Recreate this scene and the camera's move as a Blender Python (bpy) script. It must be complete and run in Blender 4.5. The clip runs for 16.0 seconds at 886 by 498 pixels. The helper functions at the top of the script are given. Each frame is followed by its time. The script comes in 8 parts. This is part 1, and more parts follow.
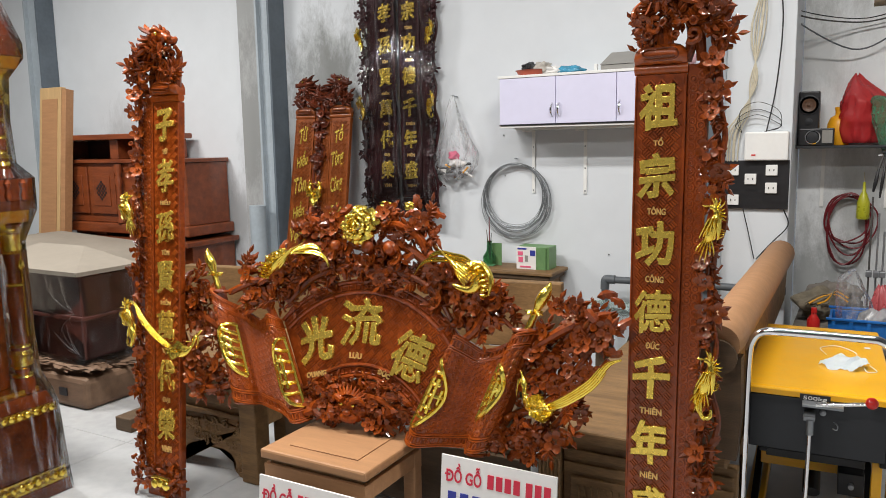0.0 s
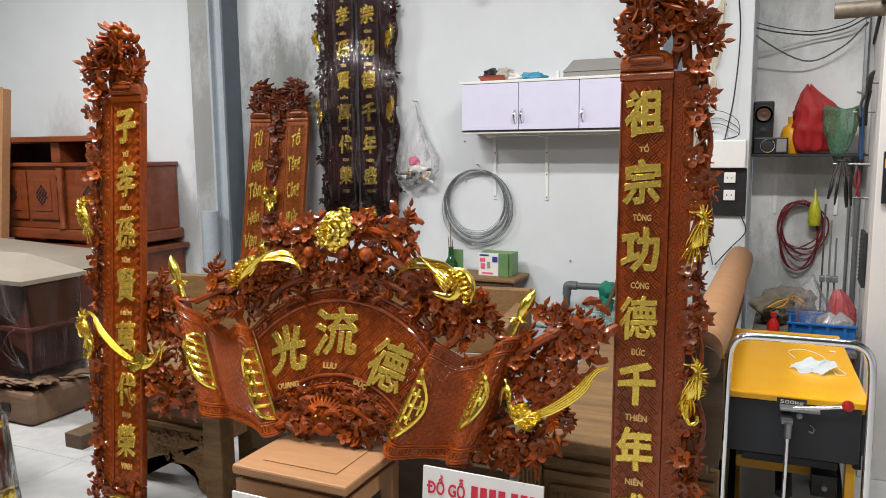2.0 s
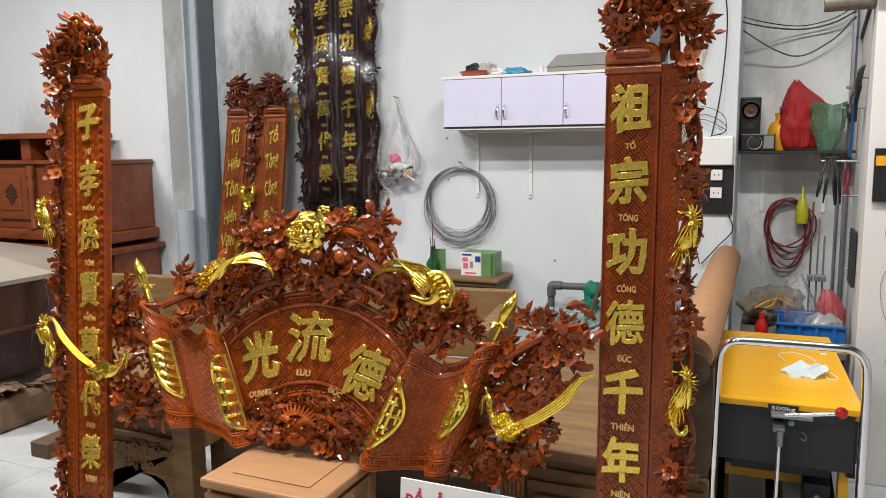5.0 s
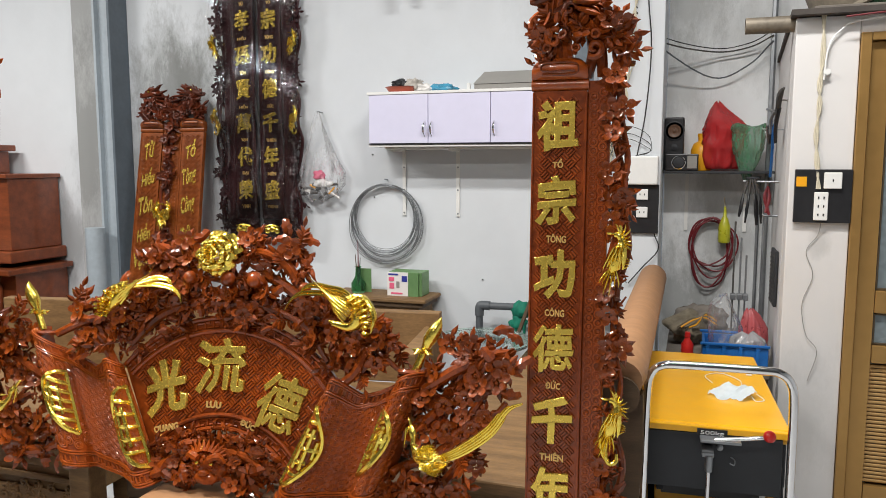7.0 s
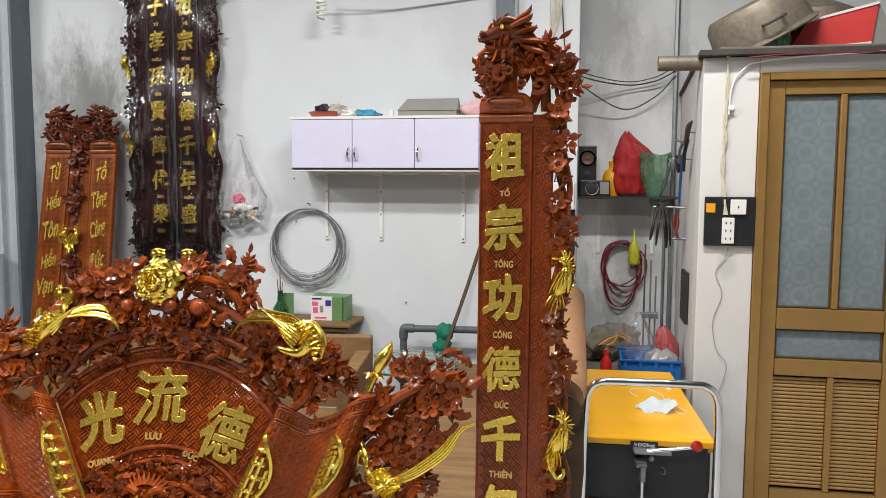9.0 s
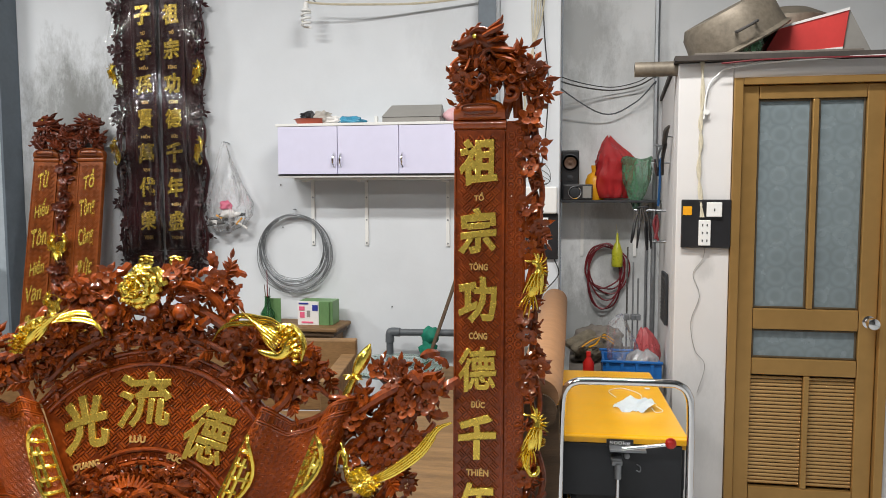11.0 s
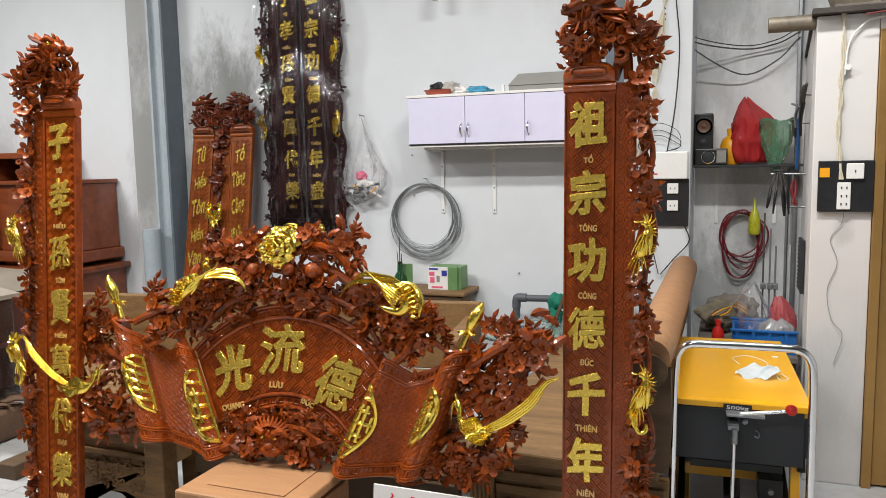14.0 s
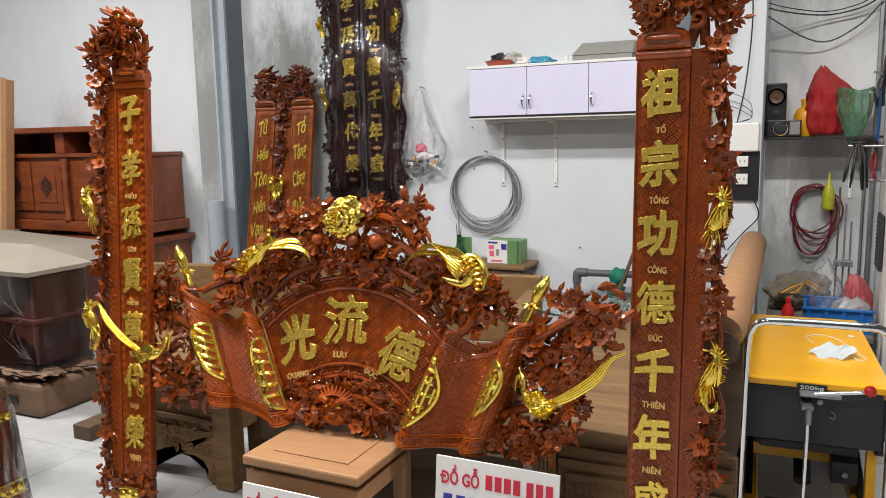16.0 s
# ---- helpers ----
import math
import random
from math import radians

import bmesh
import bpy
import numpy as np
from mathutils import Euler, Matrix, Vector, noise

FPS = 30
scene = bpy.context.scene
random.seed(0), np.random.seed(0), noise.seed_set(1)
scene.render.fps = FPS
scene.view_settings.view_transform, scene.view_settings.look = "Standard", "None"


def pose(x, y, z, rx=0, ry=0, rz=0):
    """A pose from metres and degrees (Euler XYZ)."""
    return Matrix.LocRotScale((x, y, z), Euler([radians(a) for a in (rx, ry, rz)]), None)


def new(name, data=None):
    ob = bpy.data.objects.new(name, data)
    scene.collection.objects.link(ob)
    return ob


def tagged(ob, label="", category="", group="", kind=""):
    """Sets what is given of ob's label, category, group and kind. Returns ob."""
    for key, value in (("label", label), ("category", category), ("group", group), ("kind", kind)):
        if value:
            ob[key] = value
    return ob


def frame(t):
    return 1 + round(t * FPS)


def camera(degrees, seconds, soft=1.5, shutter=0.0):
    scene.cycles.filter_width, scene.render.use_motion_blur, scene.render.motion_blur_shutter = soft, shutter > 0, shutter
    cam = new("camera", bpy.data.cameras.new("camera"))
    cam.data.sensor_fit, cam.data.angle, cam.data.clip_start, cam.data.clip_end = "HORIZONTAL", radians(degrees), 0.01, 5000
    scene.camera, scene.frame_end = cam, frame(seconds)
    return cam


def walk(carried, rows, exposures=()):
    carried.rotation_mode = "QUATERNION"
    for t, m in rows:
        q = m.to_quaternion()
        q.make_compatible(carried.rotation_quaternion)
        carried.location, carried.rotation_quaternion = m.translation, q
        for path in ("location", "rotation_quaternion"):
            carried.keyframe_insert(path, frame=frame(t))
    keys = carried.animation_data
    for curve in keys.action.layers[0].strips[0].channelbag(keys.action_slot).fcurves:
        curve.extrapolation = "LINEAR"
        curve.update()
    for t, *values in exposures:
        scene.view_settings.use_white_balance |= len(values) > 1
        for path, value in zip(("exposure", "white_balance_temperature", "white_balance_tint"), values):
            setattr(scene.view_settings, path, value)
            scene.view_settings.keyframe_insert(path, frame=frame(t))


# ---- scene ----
cam = camera(60.9, 16.0, soft=0.9)
METRES, EYE, TILT, LEAN, TURN = 0.894, 1.47, 0.0, 0.0, 29.2
ROWS = [
    (0.0, 0.0, 0.0, 0.0, -0.14, -7.94, 1.04),
    (0.5, -0.057, 0.024, -0.0018, -1.33, -7.92, 1.01),
    (1.0, -0.0957, 0.0459, -0.0024, -2.47, -7.8, 0.91),
    (1.5, -0.1269, 0.06, -0.0028, -3.63, -7.66, 0.73),
    (2.0, -0.1496, 0.0618, -0.0045, -4.61, -7.52, 0.55),
    (2.5, -0.1567, 0.0651, -0.0035, -5.19, -7.44, 0.45),
    (3.0, -0.1529, 0.0674, -0.0036, -5.24, -7.47, 0.45),
    (3.5, -0.1453, 0.0742, -0.0079, -4.97, -7.66, 0.57),
    (6.0, -0.0732, 0.2837, -0.0031, -7.6, -7.56, 0.43),
    (6.5, -0.0506, 0.3078, -0.0074, -9.15, -7.05, 0.21),
    (7.0, -0.0646, 0.3196, -0.0048, -10.96, -6.5, 0.02),
    (7.5, -0.1246, 0.3238, 0.0123, -13.02, -6.0, -0.13),
    (8.0, -0.1785, 0.3082, 0.0154, -15.17, -5.57, -0.23),
    (8.5, -0.2196, 0.3037, 0.0124, -17.09, -5.16, -0.3),
    (9.0, -0.2444, 0.2922, 0.0155, -18.63, -4.84, -0.32),
    (9.5, -0.267, 0.2794, 0.0142, -19.82, -4.59, -0.23),
    (12.0, -0.1496, 0.1651, 0.017, -17.26, -4.42, 0.88),
    (12.5, -0.1353, 0.1391, 0.0158, -15.22, -4.64, 1.03),
    (13.0, -0.1241, 0.1125, 0.0092, -12.94, -5.04, 1.11),
    (13.5, -0.1272, 0.0955, -0.0024, -10.58, -5.68, 1.12),
    (14.0, -0.1342, 0.0884, -0.0138, -8.45, -6.44, 1.07),
    (14.5, -0.1386, 0.0867, -0.023, -6.74, -7.18, 1.03),
    (15.0, -0.1452, 0.0942, -0.028, -5.52, -7.76, 1.07),
    (15.5, -0.1653, 0.1076, -0.0279, -4.75, -8.09, 1.11),
    (16.0, -0.1697, 0.1173, -0.0263, -4.31, -8.29, 1.1),
]
walk(cam, [(t, pose(0, 0, EYE, TILT, LEAN, TURN) @ pose(METRES * x, METRES * y, METRES * z, 90 + pitch, roll, yaw)) for t, x, y, z, yaw, pitch, roll in ROWS])

# ---- light ----
world = bpy.data.worlds.new("world")
scene.world = world
world.use_nodes = True
world.node_tree.nodes["Background"].inputs[0].default_value = (0.75, 0.85, 1.0, 1)
world.node_tree.nodes["Background"].inputs[1].default_value = 0.25


def ceiling_lamp(x, y, z, sx, sy, watts, colour=(1.0, 0.965, 0.91)):
    d = bpy.data.lights.new("ceiling_lamp", "AREA")
    d.shape, d.size, d.size_y, d.energy, d.color = "RECTANGLE", sx, sy, watts, colour
    ob = new("ceiling_lamp", d)
    ob.matrix_world = pose(x, y, z)
    return ob


TINT = (1.0, 0.975, 0.94)
ceiling_lamp(-2.9, 1.6, 3.7, 1.2, 0.2, 128, TINT)
ceiling_lamp(-0.2, 2.3, 3.7, 1.2, 0.2, 98, TINT)
ceiling_lamp(-5.4, 2.2, 3.7, 1.2, 0.2, 122, TINT)
ceiling_lamp(-1.0, -0.9, 3.7, 1.2, 0.2, 85, TINT)

# ---- materials ----


def mat(name, c, rough=0.5, metal=0.0, vary=0.15, scale=6.0, grain=None, bump=0.0, bscale=60.0, coat=0.0, rvar=0.1,
        trans=0.0, alpha=1.0, rnd=0.0, c2=None, ior=1.5, spec=0.5):
    """Procedural surface: base colour c, mixed with c2 by two noises; grain stretches the noise along one axis."""
    m = bpy.data.materials.new(name)
    m.use_nodes = True
    nt = m.node_tree
    N, L = nt.nodes, nt.links
    b = N["Principled BSDF"]
    b.inputs["Metallic"].default_value = metal
    b.inputs["IOR"].default_value = ior
    b.inputs["Specular IOR Level"].default_value = spec
    b.inputs["Coat Weight"].default_value = coat
    b.inputs["Coat Roughness"].default_value = 0.045
    b.inputs["Transmission Weight"].default_value = trans
    b.inputs["Alpha"].default_value = alpha
    tc = N.new("ShaderNodeTexCoord")
    mp = N.new("ShaderNodeMapping")
    L.new(tc.outputs["Object"], mp.inputs[0])
    if grain:
        mp.inputs["Scale"].default_value = grain
    n1 = N.new("ShaderNodeTexNoise")
    n1.inputs["Scale"].default_value, n1.inputs["Detail"].default_value = scale, 5
    n2 = N.new("ShaderNodeTexNoise")
    n2.inputs["Scale"].default_value, n2.inputs["Detail"].default_value = scale * 7, 3
    for n in (n1, n2):
        L.new(mp.outputs[0], n.inputs["Vector"])
    mx = N.new("ShaderNodeMix")
    mx.data_type = "FLOAT"
    mx.inputs[0].default_value = 0.4
    L.new(n1.outputs[0], mx.inputs[2])
    L.new(n2.outputs[0], mx.inputs[3])
    rp = N.new("ShaderNodeValToRGB")
    dark = tuple(v * (1 - vary) for v in c)
    light = tuple(min(1, v * (1 + vary)) for v in (c2 or c))
    rp.color_ramp.elements[0].position, rp.color_ramp.elements[1].position = 0.3, 0.7
    rp.color_ramp.elements[0].color, rp.color_ramp.elements[1].color = (*dark, 1), (*light, 1)
    L.new(mx.outputs[0], rp.inputs[0])
    out = rp.outputs[0]
    if rnd:
        oi = N.new("ShaderNodeObjectInfo")
        hs = N.new("ShaderNodeHueSaturation")
        mr = N.new("ShaderNodeMapRange")
        mr.inputs[3].default_value, mr.inputs[4].default_value = 1 - rnd, 1 + rnd
        L.new(oi.outputs["Random"], mr.inputs[0])
        L.new(mr.outputs[0], hs.inputs["Value"])
        L.new(out, hs.inputs["Color"])
        out = hs.outputs[0]
    L.new(out, b.inputs["Base Color"])
    rr = N.new("ShaderNodeMapRange")
    rr.inputs[3].default_value, rr.inputs[4].default_value = max(0.02, rough - rvar), min(1, rough + rvar)
    L.new(n2.outputs[0], rr.inputs[0])
    L.new(rr.outputs[0], b.inputs["Roughness"])
    if bump:
        n3 = N.new("ShaderNodeTexNoise")
        n3.inputs["Scale"].default_value, n3.inputs["Detail"].default_value = bscale, 4
        L.new(mp.outputs[0], n3.inputs["Vector"])
        bp = N.new("ShaderNodeBump")
        bp.inputs["Strength"].default_value, bp.inputs["Distance"].default_value = bump, 0.004
        L.new(n3.outputs[0], bp.inputs["Height"])
        L.new(bp.outputs[0], b.inputs["Normal"])
    return m


LACQUER = mat("red_brown_lacquer", (0.19, 0.031, 0.003), 0.42, vary=0.38, scale=9, coat=0.75, bump=0.12, bscale=90, rnd=0.1, c2=(0.27, 0.049, 0.005), spec=0.2)
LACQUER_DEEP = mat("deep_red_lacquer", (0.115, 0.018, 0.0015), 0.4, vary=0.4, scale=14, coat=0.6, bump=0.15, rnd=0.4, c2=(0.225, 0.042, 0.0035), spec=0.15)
DARK_LACQUER = mat("dark_brown_lacquer", (0.036, 0.008, 0.010), 0.4, vary=0.3, scale=12, coat=0.35, bump=0.2, rnd=0.2, spec=0.3)
GOLD = mat("gilding", (0.95, 0.62, 0.07), 0.2, 0.95, vary=0.12, scale=30, bump=0.3, bscale=130, c2=(1.0, 0.74, 0.15))
GOLD_FLAT = mat("satin_gilding", (0.92, 0.60, 0.09), 0.26, 0.7, vary=0.12, scale=14, bump=0.03, bscale=60, c2=(0.98, 0.68, 0.13))
RAW = mat("raw_light_wood", (0.36, 0.185, 0.085), 0.6, vary=0.16, scale=5, grain=(1.0, 8.0, 8.0), bump=0.1, bscale=40)
RAW_BROWN = mat("raw_brown_wood", (0.165, 0.088, 0.032), 0.62, vary=0.32, scale=4, grain=(1.0, 7.0, 7.0), bump=0.2, bscale=40, c2=(0.215, 0.122, 0.048))
RAW_DARK = mat("raw_dark_wood", (0.085, 0.05, 0.024), 0.65, vary=0.3, scale=5, grain=(1.0, 7.0, 7.0), bump=0.25, bscale=50)
CABRED = mat("red_brown_stain", (0.165, 0.036, 0.010), 0.42, vary=0.3, scale=4, grain=(1.0, 5.0, 5.0), bump=0.08, coat=0.45, c2=(0.20, 0.047, 0.013))
DUSTY = mat("dusty_lid", (0.27, 0.235, 0.19), 0.75, vary=0.12, scale=3, bump=0.1)
CRATE = mat("crate_wood", (0.17, 0.10, 0.06), 0.7, vary=0.3, scale=4, grain=(1.0, 6.0, 6.0), bump=0.2)
MAROON = mat("maroon_stain", (0.085, 0.028, 0.022), 0.35, vary=0.3, scale=4, coat=0.3)
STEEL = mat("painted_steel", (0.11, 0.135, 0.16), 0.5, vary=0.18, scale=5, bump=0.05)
STEEL_L = mat("lit_steel_and_pale_pvc", (0.36, 0.41, 0.45), 0.42, vary=0.12, scale=5, bump=0.05)
WHITE = mat("white_plastic", (0.78, 0.78, 0.76), 0.4, vary=0.04)
LILAC = mat("white_lilac_board", (0.68, 0.67, 0.84), 0.35, vary=0.03, scale=3)
CHROME = mat("chrome", (0.82, 0.82, 0.83), 0.09, 1.0, vary=0.04, rvar=0.05)
GALV = mat("galvanised_wire", (0.30, 0.315, 0.33), 0.42, 0.75, vary=0.2)
BLACK = mat("black_plastic", (0.014, 0.014, 0.016), 0.4, vary=0.3)
CHARCOAL = mat("charcoal_paint", (0.02, 0.022, 0.026), 0.6, vary=0.25, scale=7, bump=0.05)
YELLOW = mat("yellow_paint", (0.80, 0.40, 0.004), 0.34, vary=0.07, scale=5, bump=0.05, coat=0.2)
REDPL = mat("red_plastic", (0.62, 0.025, 0.02), 0.3, vary=0.15)
BLUEPL = mat("blue_plastic", (0.012, 0.13, 0.42), 0.38, vary=0.15)
GREENPL = mat("green_card", (0.13, 0.25, 0.10), 0.45, vary=0.15)
TEAL = mat("teal_cloth", (0.0, 0.16, 0.10), 0.7, vary=0.3, scale=20, bump=0.4)
DOORGOLD = mat("bronze_door_frame", (0.43, 0.25, 0.082), 0.33, 0.55, vary=0.1, scale=3, bump=0.03)
LOUVRE = mat("bronze_slat", (0.47, 0.29, 0.115), 0.36, 0.4, vary=0.08)
REDWIRE = mat("dark_red_cable", (0.16, 0.012, 0.018), 0.45)
CREAM = mat("cream_cable", (0.55, 0.50, 0.38), 0.5, vary=0.2, scale=30)
PVC = mat("grey_pvc", (0.085, 0.095, 0.105), 0.5, vary=0.15)
SOOT = mat("old_aluminium", (0.20, 0.17, 0.13), 0.55, 0.4, vary=0.4, scale=8, bump=0.3, bscale=20)
DUST = mat("dirty_grey_board", (0.16, 0.14, 0.12), 0.8, vary=0.3, scale=6)
JUTE = mat("dusty_sacking", (0.20, 0.17, 0.12), 0.9, vary=0.35, scale=9, bump=0.8, bscale=40)
PAPER = mat("white_paper", (0.76, 0.74, 0.72), 0.55, vary=0.04)
SIGNRED = mat("sign_red", (0.55, 0.02, 0.05), 0.5, vary=0.05)
SIGNBLUE = mat("sign_blue", (0.03, 0.04, 0.28), 0.5, vary=0.05)
PINK = mat("pink_print", (0.70, 0.12, 0.22), 0.5, vary=0.2)
AMBER = mat("amber_plastic", (0.80, 0.36, 0.01), 0.4, vary=0.1)
BOXRED = mat("red_card", (0.60, 0.05, 0.045), 0.5, vary=0.08)
GREYLID = mat("grey_lid", (0.27, 0.26, 0.24), 0.5, vary=0.1)
MESHBLACK = mat("oxidised_metal", (0.09, 0.085, 0.08), 0.6, 0.5, vary=0.3)
TERRA = mat("terracotta_plastic", (0.42, 0.09, 0.05), 0.45, vary=0.1)
MASKBLUE = mat("pale_blue_cloth", (0.80, 0.88, 0.93), 0.8, vary=0.05, bump=0.2)
CEIL = mat("grey_ceiling_sheet", (0.20, 0.21, 0.22), 0.7, vary=0.1)
GROUT = mat("tile_joint", (0.45, 0.45, 0.44), 0.8)
MARBLE = mat("white_marble_tile", (0.43, 0.44, 0.45), 0.16, vary=0.07, scale=2.2, rvar=0.05, rnd=0.03, c2=(0.50, 0.505, 0.505))


def film(name, veil=0.03, scale=9.0, strength=0.6, stretch=0.2, colour=(0.9, 0.9, 0.92), ior=1.4, rough=0.1, peak=4.0, gloss=1.0, low=0.25, turn=(0, 0, 0)):
    """Thin crinkled clear film: see-through, a faint veil with painted-in pale streaks, and sharp gloss on its creases.
    """
    m = bpy.data.materials.new(name)
    m.use_nodes = True
    N, L = m.node_tree.nodes, m.node_tree.links
    N.remove(N["Principled BSDF"])
    out = N["Material Output"]
    tr, gl, mx = N.new("ShaderNodeBsdfTransparent"), N.new("ShaderNodeBsdfGlossy"), N.new("ShaderNodeMixShader")
    df, mv = N.new("ShaderNodeBsdfTranslucent"), N.new("ShaderNodeMixShader")
    d2, md = N.new("ShaderNodeBsdfDiffuse"), N.new("ShaderNodeMixShader")
    df.inputs[0].default_value = d2.inputs[0].default_value = (*colour, 1)
    md.inputs[0].default_value = 0.6
    gl.inputs["Roughness"].default_value = rough
    tc, mp = N.new("ShaderNodeTexCoord"), N.new("ShaderNodeMapping")
    mp.inputs["Scale"].default_value = (scale, scale, scale * stretch)
    mp.inputs["Rotation"].default_value = tuple(radians(v) for v in turn)
    nz, bp, fr = N.new("ShaderNodeTexNoise"), N.new("ShaderNodeBump"), N.new("ShaderNodeFresnel")
    nz.inputs["Scale"].default_value, nz.inputs["Detail"].default_value = 1.5, 5
    bp.inputs["Strength"].default_value, bp.inputs["Distance"].default_value = strength, 0.03
    fr.inputs[0].default_value = ior
    rg = N.new("ShaderNodeMapRange")
    rg.inputs[1].default_value, rg.inputs[2].default_value = 0.54, 0.72
    rg.inputs[3].default_value, rg.inputs[4].default_value = veil * low, veil * peak
    gm = N.new("ShaderNodeMath")
    gm.operation, gm.use_clamp = "MULTIPLY", True
    gm.inputs[1].default_value = gloss
    L.new(tc.outputs["Object"], mp.inputs[0])
    L.new(mp.outputs[0], nz.inputs["Vector"])
    L.new(nz.outputs[0], bp.inputs["Height"])
    L.new(nz.outputs[0], rg.inputs[0])
    L.new(bp.outputs[0], gl.inputs["Normal"])
    L.new(bp.outputs[0], fr.inputs["Normal"])
    L.new(fr.outputs[0], gm.inputs[0])
    L.new(gm.outputs[0], mx.inputs[0])
    L.new(df.outputs[0], md.inputs[1])
    L.new(d2.outputs[0], md.inputs[2])
    L.new(rg.outputs[0], mv.inputs[0])
    L.new(tr.outputs[0], mv.inputs[1])
    L.new(md.outputs[0], mv.inputs[2])
    L.new(mv.outputs[0], mx.inputs[1])
    L.new(gl.outputs[0], mx.inputs[2])
    L.new(mx.outputs[0], out.inputs[0])
    return m


# On the three clear wraps the veil's peak streaks are painted white glints.
FILM = film("clear_wrap", 0.012, 26, 0.5, 0.05, rough=0.08, peak=8.0, gloss=1.5)
WRAP = film("stretch_wrap", 0.02, 11, 0.5, 0.35, rough=0.06, peak=3.0, gloss=1.5, turn=(38, 25, 0))
ALTAR_WRAP = film("taut_wrap", 0.03, 24, 0.6, 0.10, rough=0.05, peak=11.0, gloss=1.0, low=0.0, turn=(20, 48, 30))
REDBAG = film("red_film", 0.86, 16, 0.9, 0.5, (0.66, 0.045, 0.05), rough=0.16, peak=1.12, gloss=0.8, low=0.9)
GREENBAG = film("green_film", 0.6, 14, 0.8, 0.5, (0.17, 0.43, 0.25), rough=0.14, peak=1.3, gloss=0.8, low=0.8)
BAGFILM = film("clear_bag", 0.30, 12, 0.4, 0.4, ior=1.35, gloss=0.45, peak=1.8)


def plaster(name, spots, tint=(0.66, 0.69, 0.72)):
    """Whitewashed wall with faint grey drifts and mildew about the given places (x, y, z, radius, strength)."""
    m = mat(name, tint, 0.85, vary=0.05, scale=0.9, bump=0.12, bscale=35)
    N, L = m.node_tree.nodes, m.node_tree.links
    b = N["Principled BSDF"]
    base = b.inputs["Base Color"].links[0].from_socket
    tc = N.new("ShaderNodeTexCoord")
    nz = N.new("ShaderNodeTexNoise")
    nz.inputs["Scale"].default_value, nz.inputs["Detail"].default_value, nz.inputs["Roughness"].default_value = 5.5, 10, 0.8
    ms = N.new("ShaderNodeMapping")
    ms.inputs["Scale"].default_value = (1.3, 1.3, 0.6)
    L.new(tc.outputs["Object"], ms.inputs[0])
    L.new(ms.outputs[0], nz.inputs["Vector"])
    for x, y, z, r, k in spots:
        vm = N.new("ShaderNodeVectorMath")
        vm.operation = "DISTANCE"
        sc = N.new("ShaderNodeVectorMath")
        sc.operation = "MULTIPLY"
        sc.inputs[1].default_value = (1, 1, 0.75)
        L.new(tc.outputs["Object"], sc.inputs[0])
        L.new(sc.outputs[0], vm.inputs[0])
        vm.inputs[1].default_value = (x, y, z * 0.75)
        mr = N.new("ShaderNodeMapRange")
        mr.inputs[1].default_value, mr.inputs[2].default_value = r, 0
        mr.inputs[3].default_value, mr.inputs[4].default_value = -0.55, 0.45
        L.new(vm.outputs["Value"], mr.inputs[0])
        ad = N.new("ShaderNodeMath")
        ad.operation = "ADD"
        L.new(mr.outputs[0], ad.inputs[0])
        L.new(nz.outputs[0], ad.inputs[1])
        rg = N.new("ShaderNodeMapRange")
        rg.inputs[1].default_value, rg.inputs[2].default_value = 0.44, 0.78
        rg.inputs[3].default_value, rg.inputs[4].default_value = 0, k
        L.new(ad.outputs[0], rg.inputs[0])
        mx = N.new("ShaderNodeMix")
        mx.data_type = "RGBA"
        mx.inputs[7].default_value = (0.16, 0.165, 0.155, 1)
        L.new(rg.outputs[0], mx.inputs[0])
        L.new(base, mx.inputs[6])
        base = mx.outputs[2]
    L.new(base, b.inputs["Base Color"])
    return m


WALL = plaster("whitewashed_plaster", [(-3.62, 4.68, 2.0, 0.8, 0.75), (-3.5, 4.68, 2.05, 0.45, 0.55), (-3.9, 4.68, 1.1, 0.9, 0.45), (-4.1, 4.68, 1.45, 0.8, 0.3), (-4.6, 4.68, 0.9, 0.6, 0.45), (-5.9, 4.68, 1.5, 0.7, 0.35), (-1.0, 4.68, 2.4, 0.6, 0.12)])
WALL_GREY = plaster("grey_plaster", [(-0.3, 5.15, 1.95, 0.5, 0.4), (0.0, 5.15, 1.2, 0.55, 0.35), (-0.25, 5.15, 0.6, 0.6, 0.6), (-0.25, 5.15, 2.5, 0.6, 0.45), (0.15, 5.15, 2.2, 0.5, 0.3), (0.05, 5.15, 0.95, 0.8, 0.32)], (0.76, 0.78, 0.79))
WALL_WHITE = plaster("white_plaster", [(0.32, 3.66, 1.13, 0.1, 0.25), (0.25, 3.66, 0.4, 0.5, 0.2)], (0.66, 0.645, 0.635))
BAND = plaster("stained_plaster", [(-4.4, 4.64, 1.6, 1.3, 0.6), (-4.4, 4.64, 2.6, 0.8, 0.4)], (0.46, 0.47, 0.475))

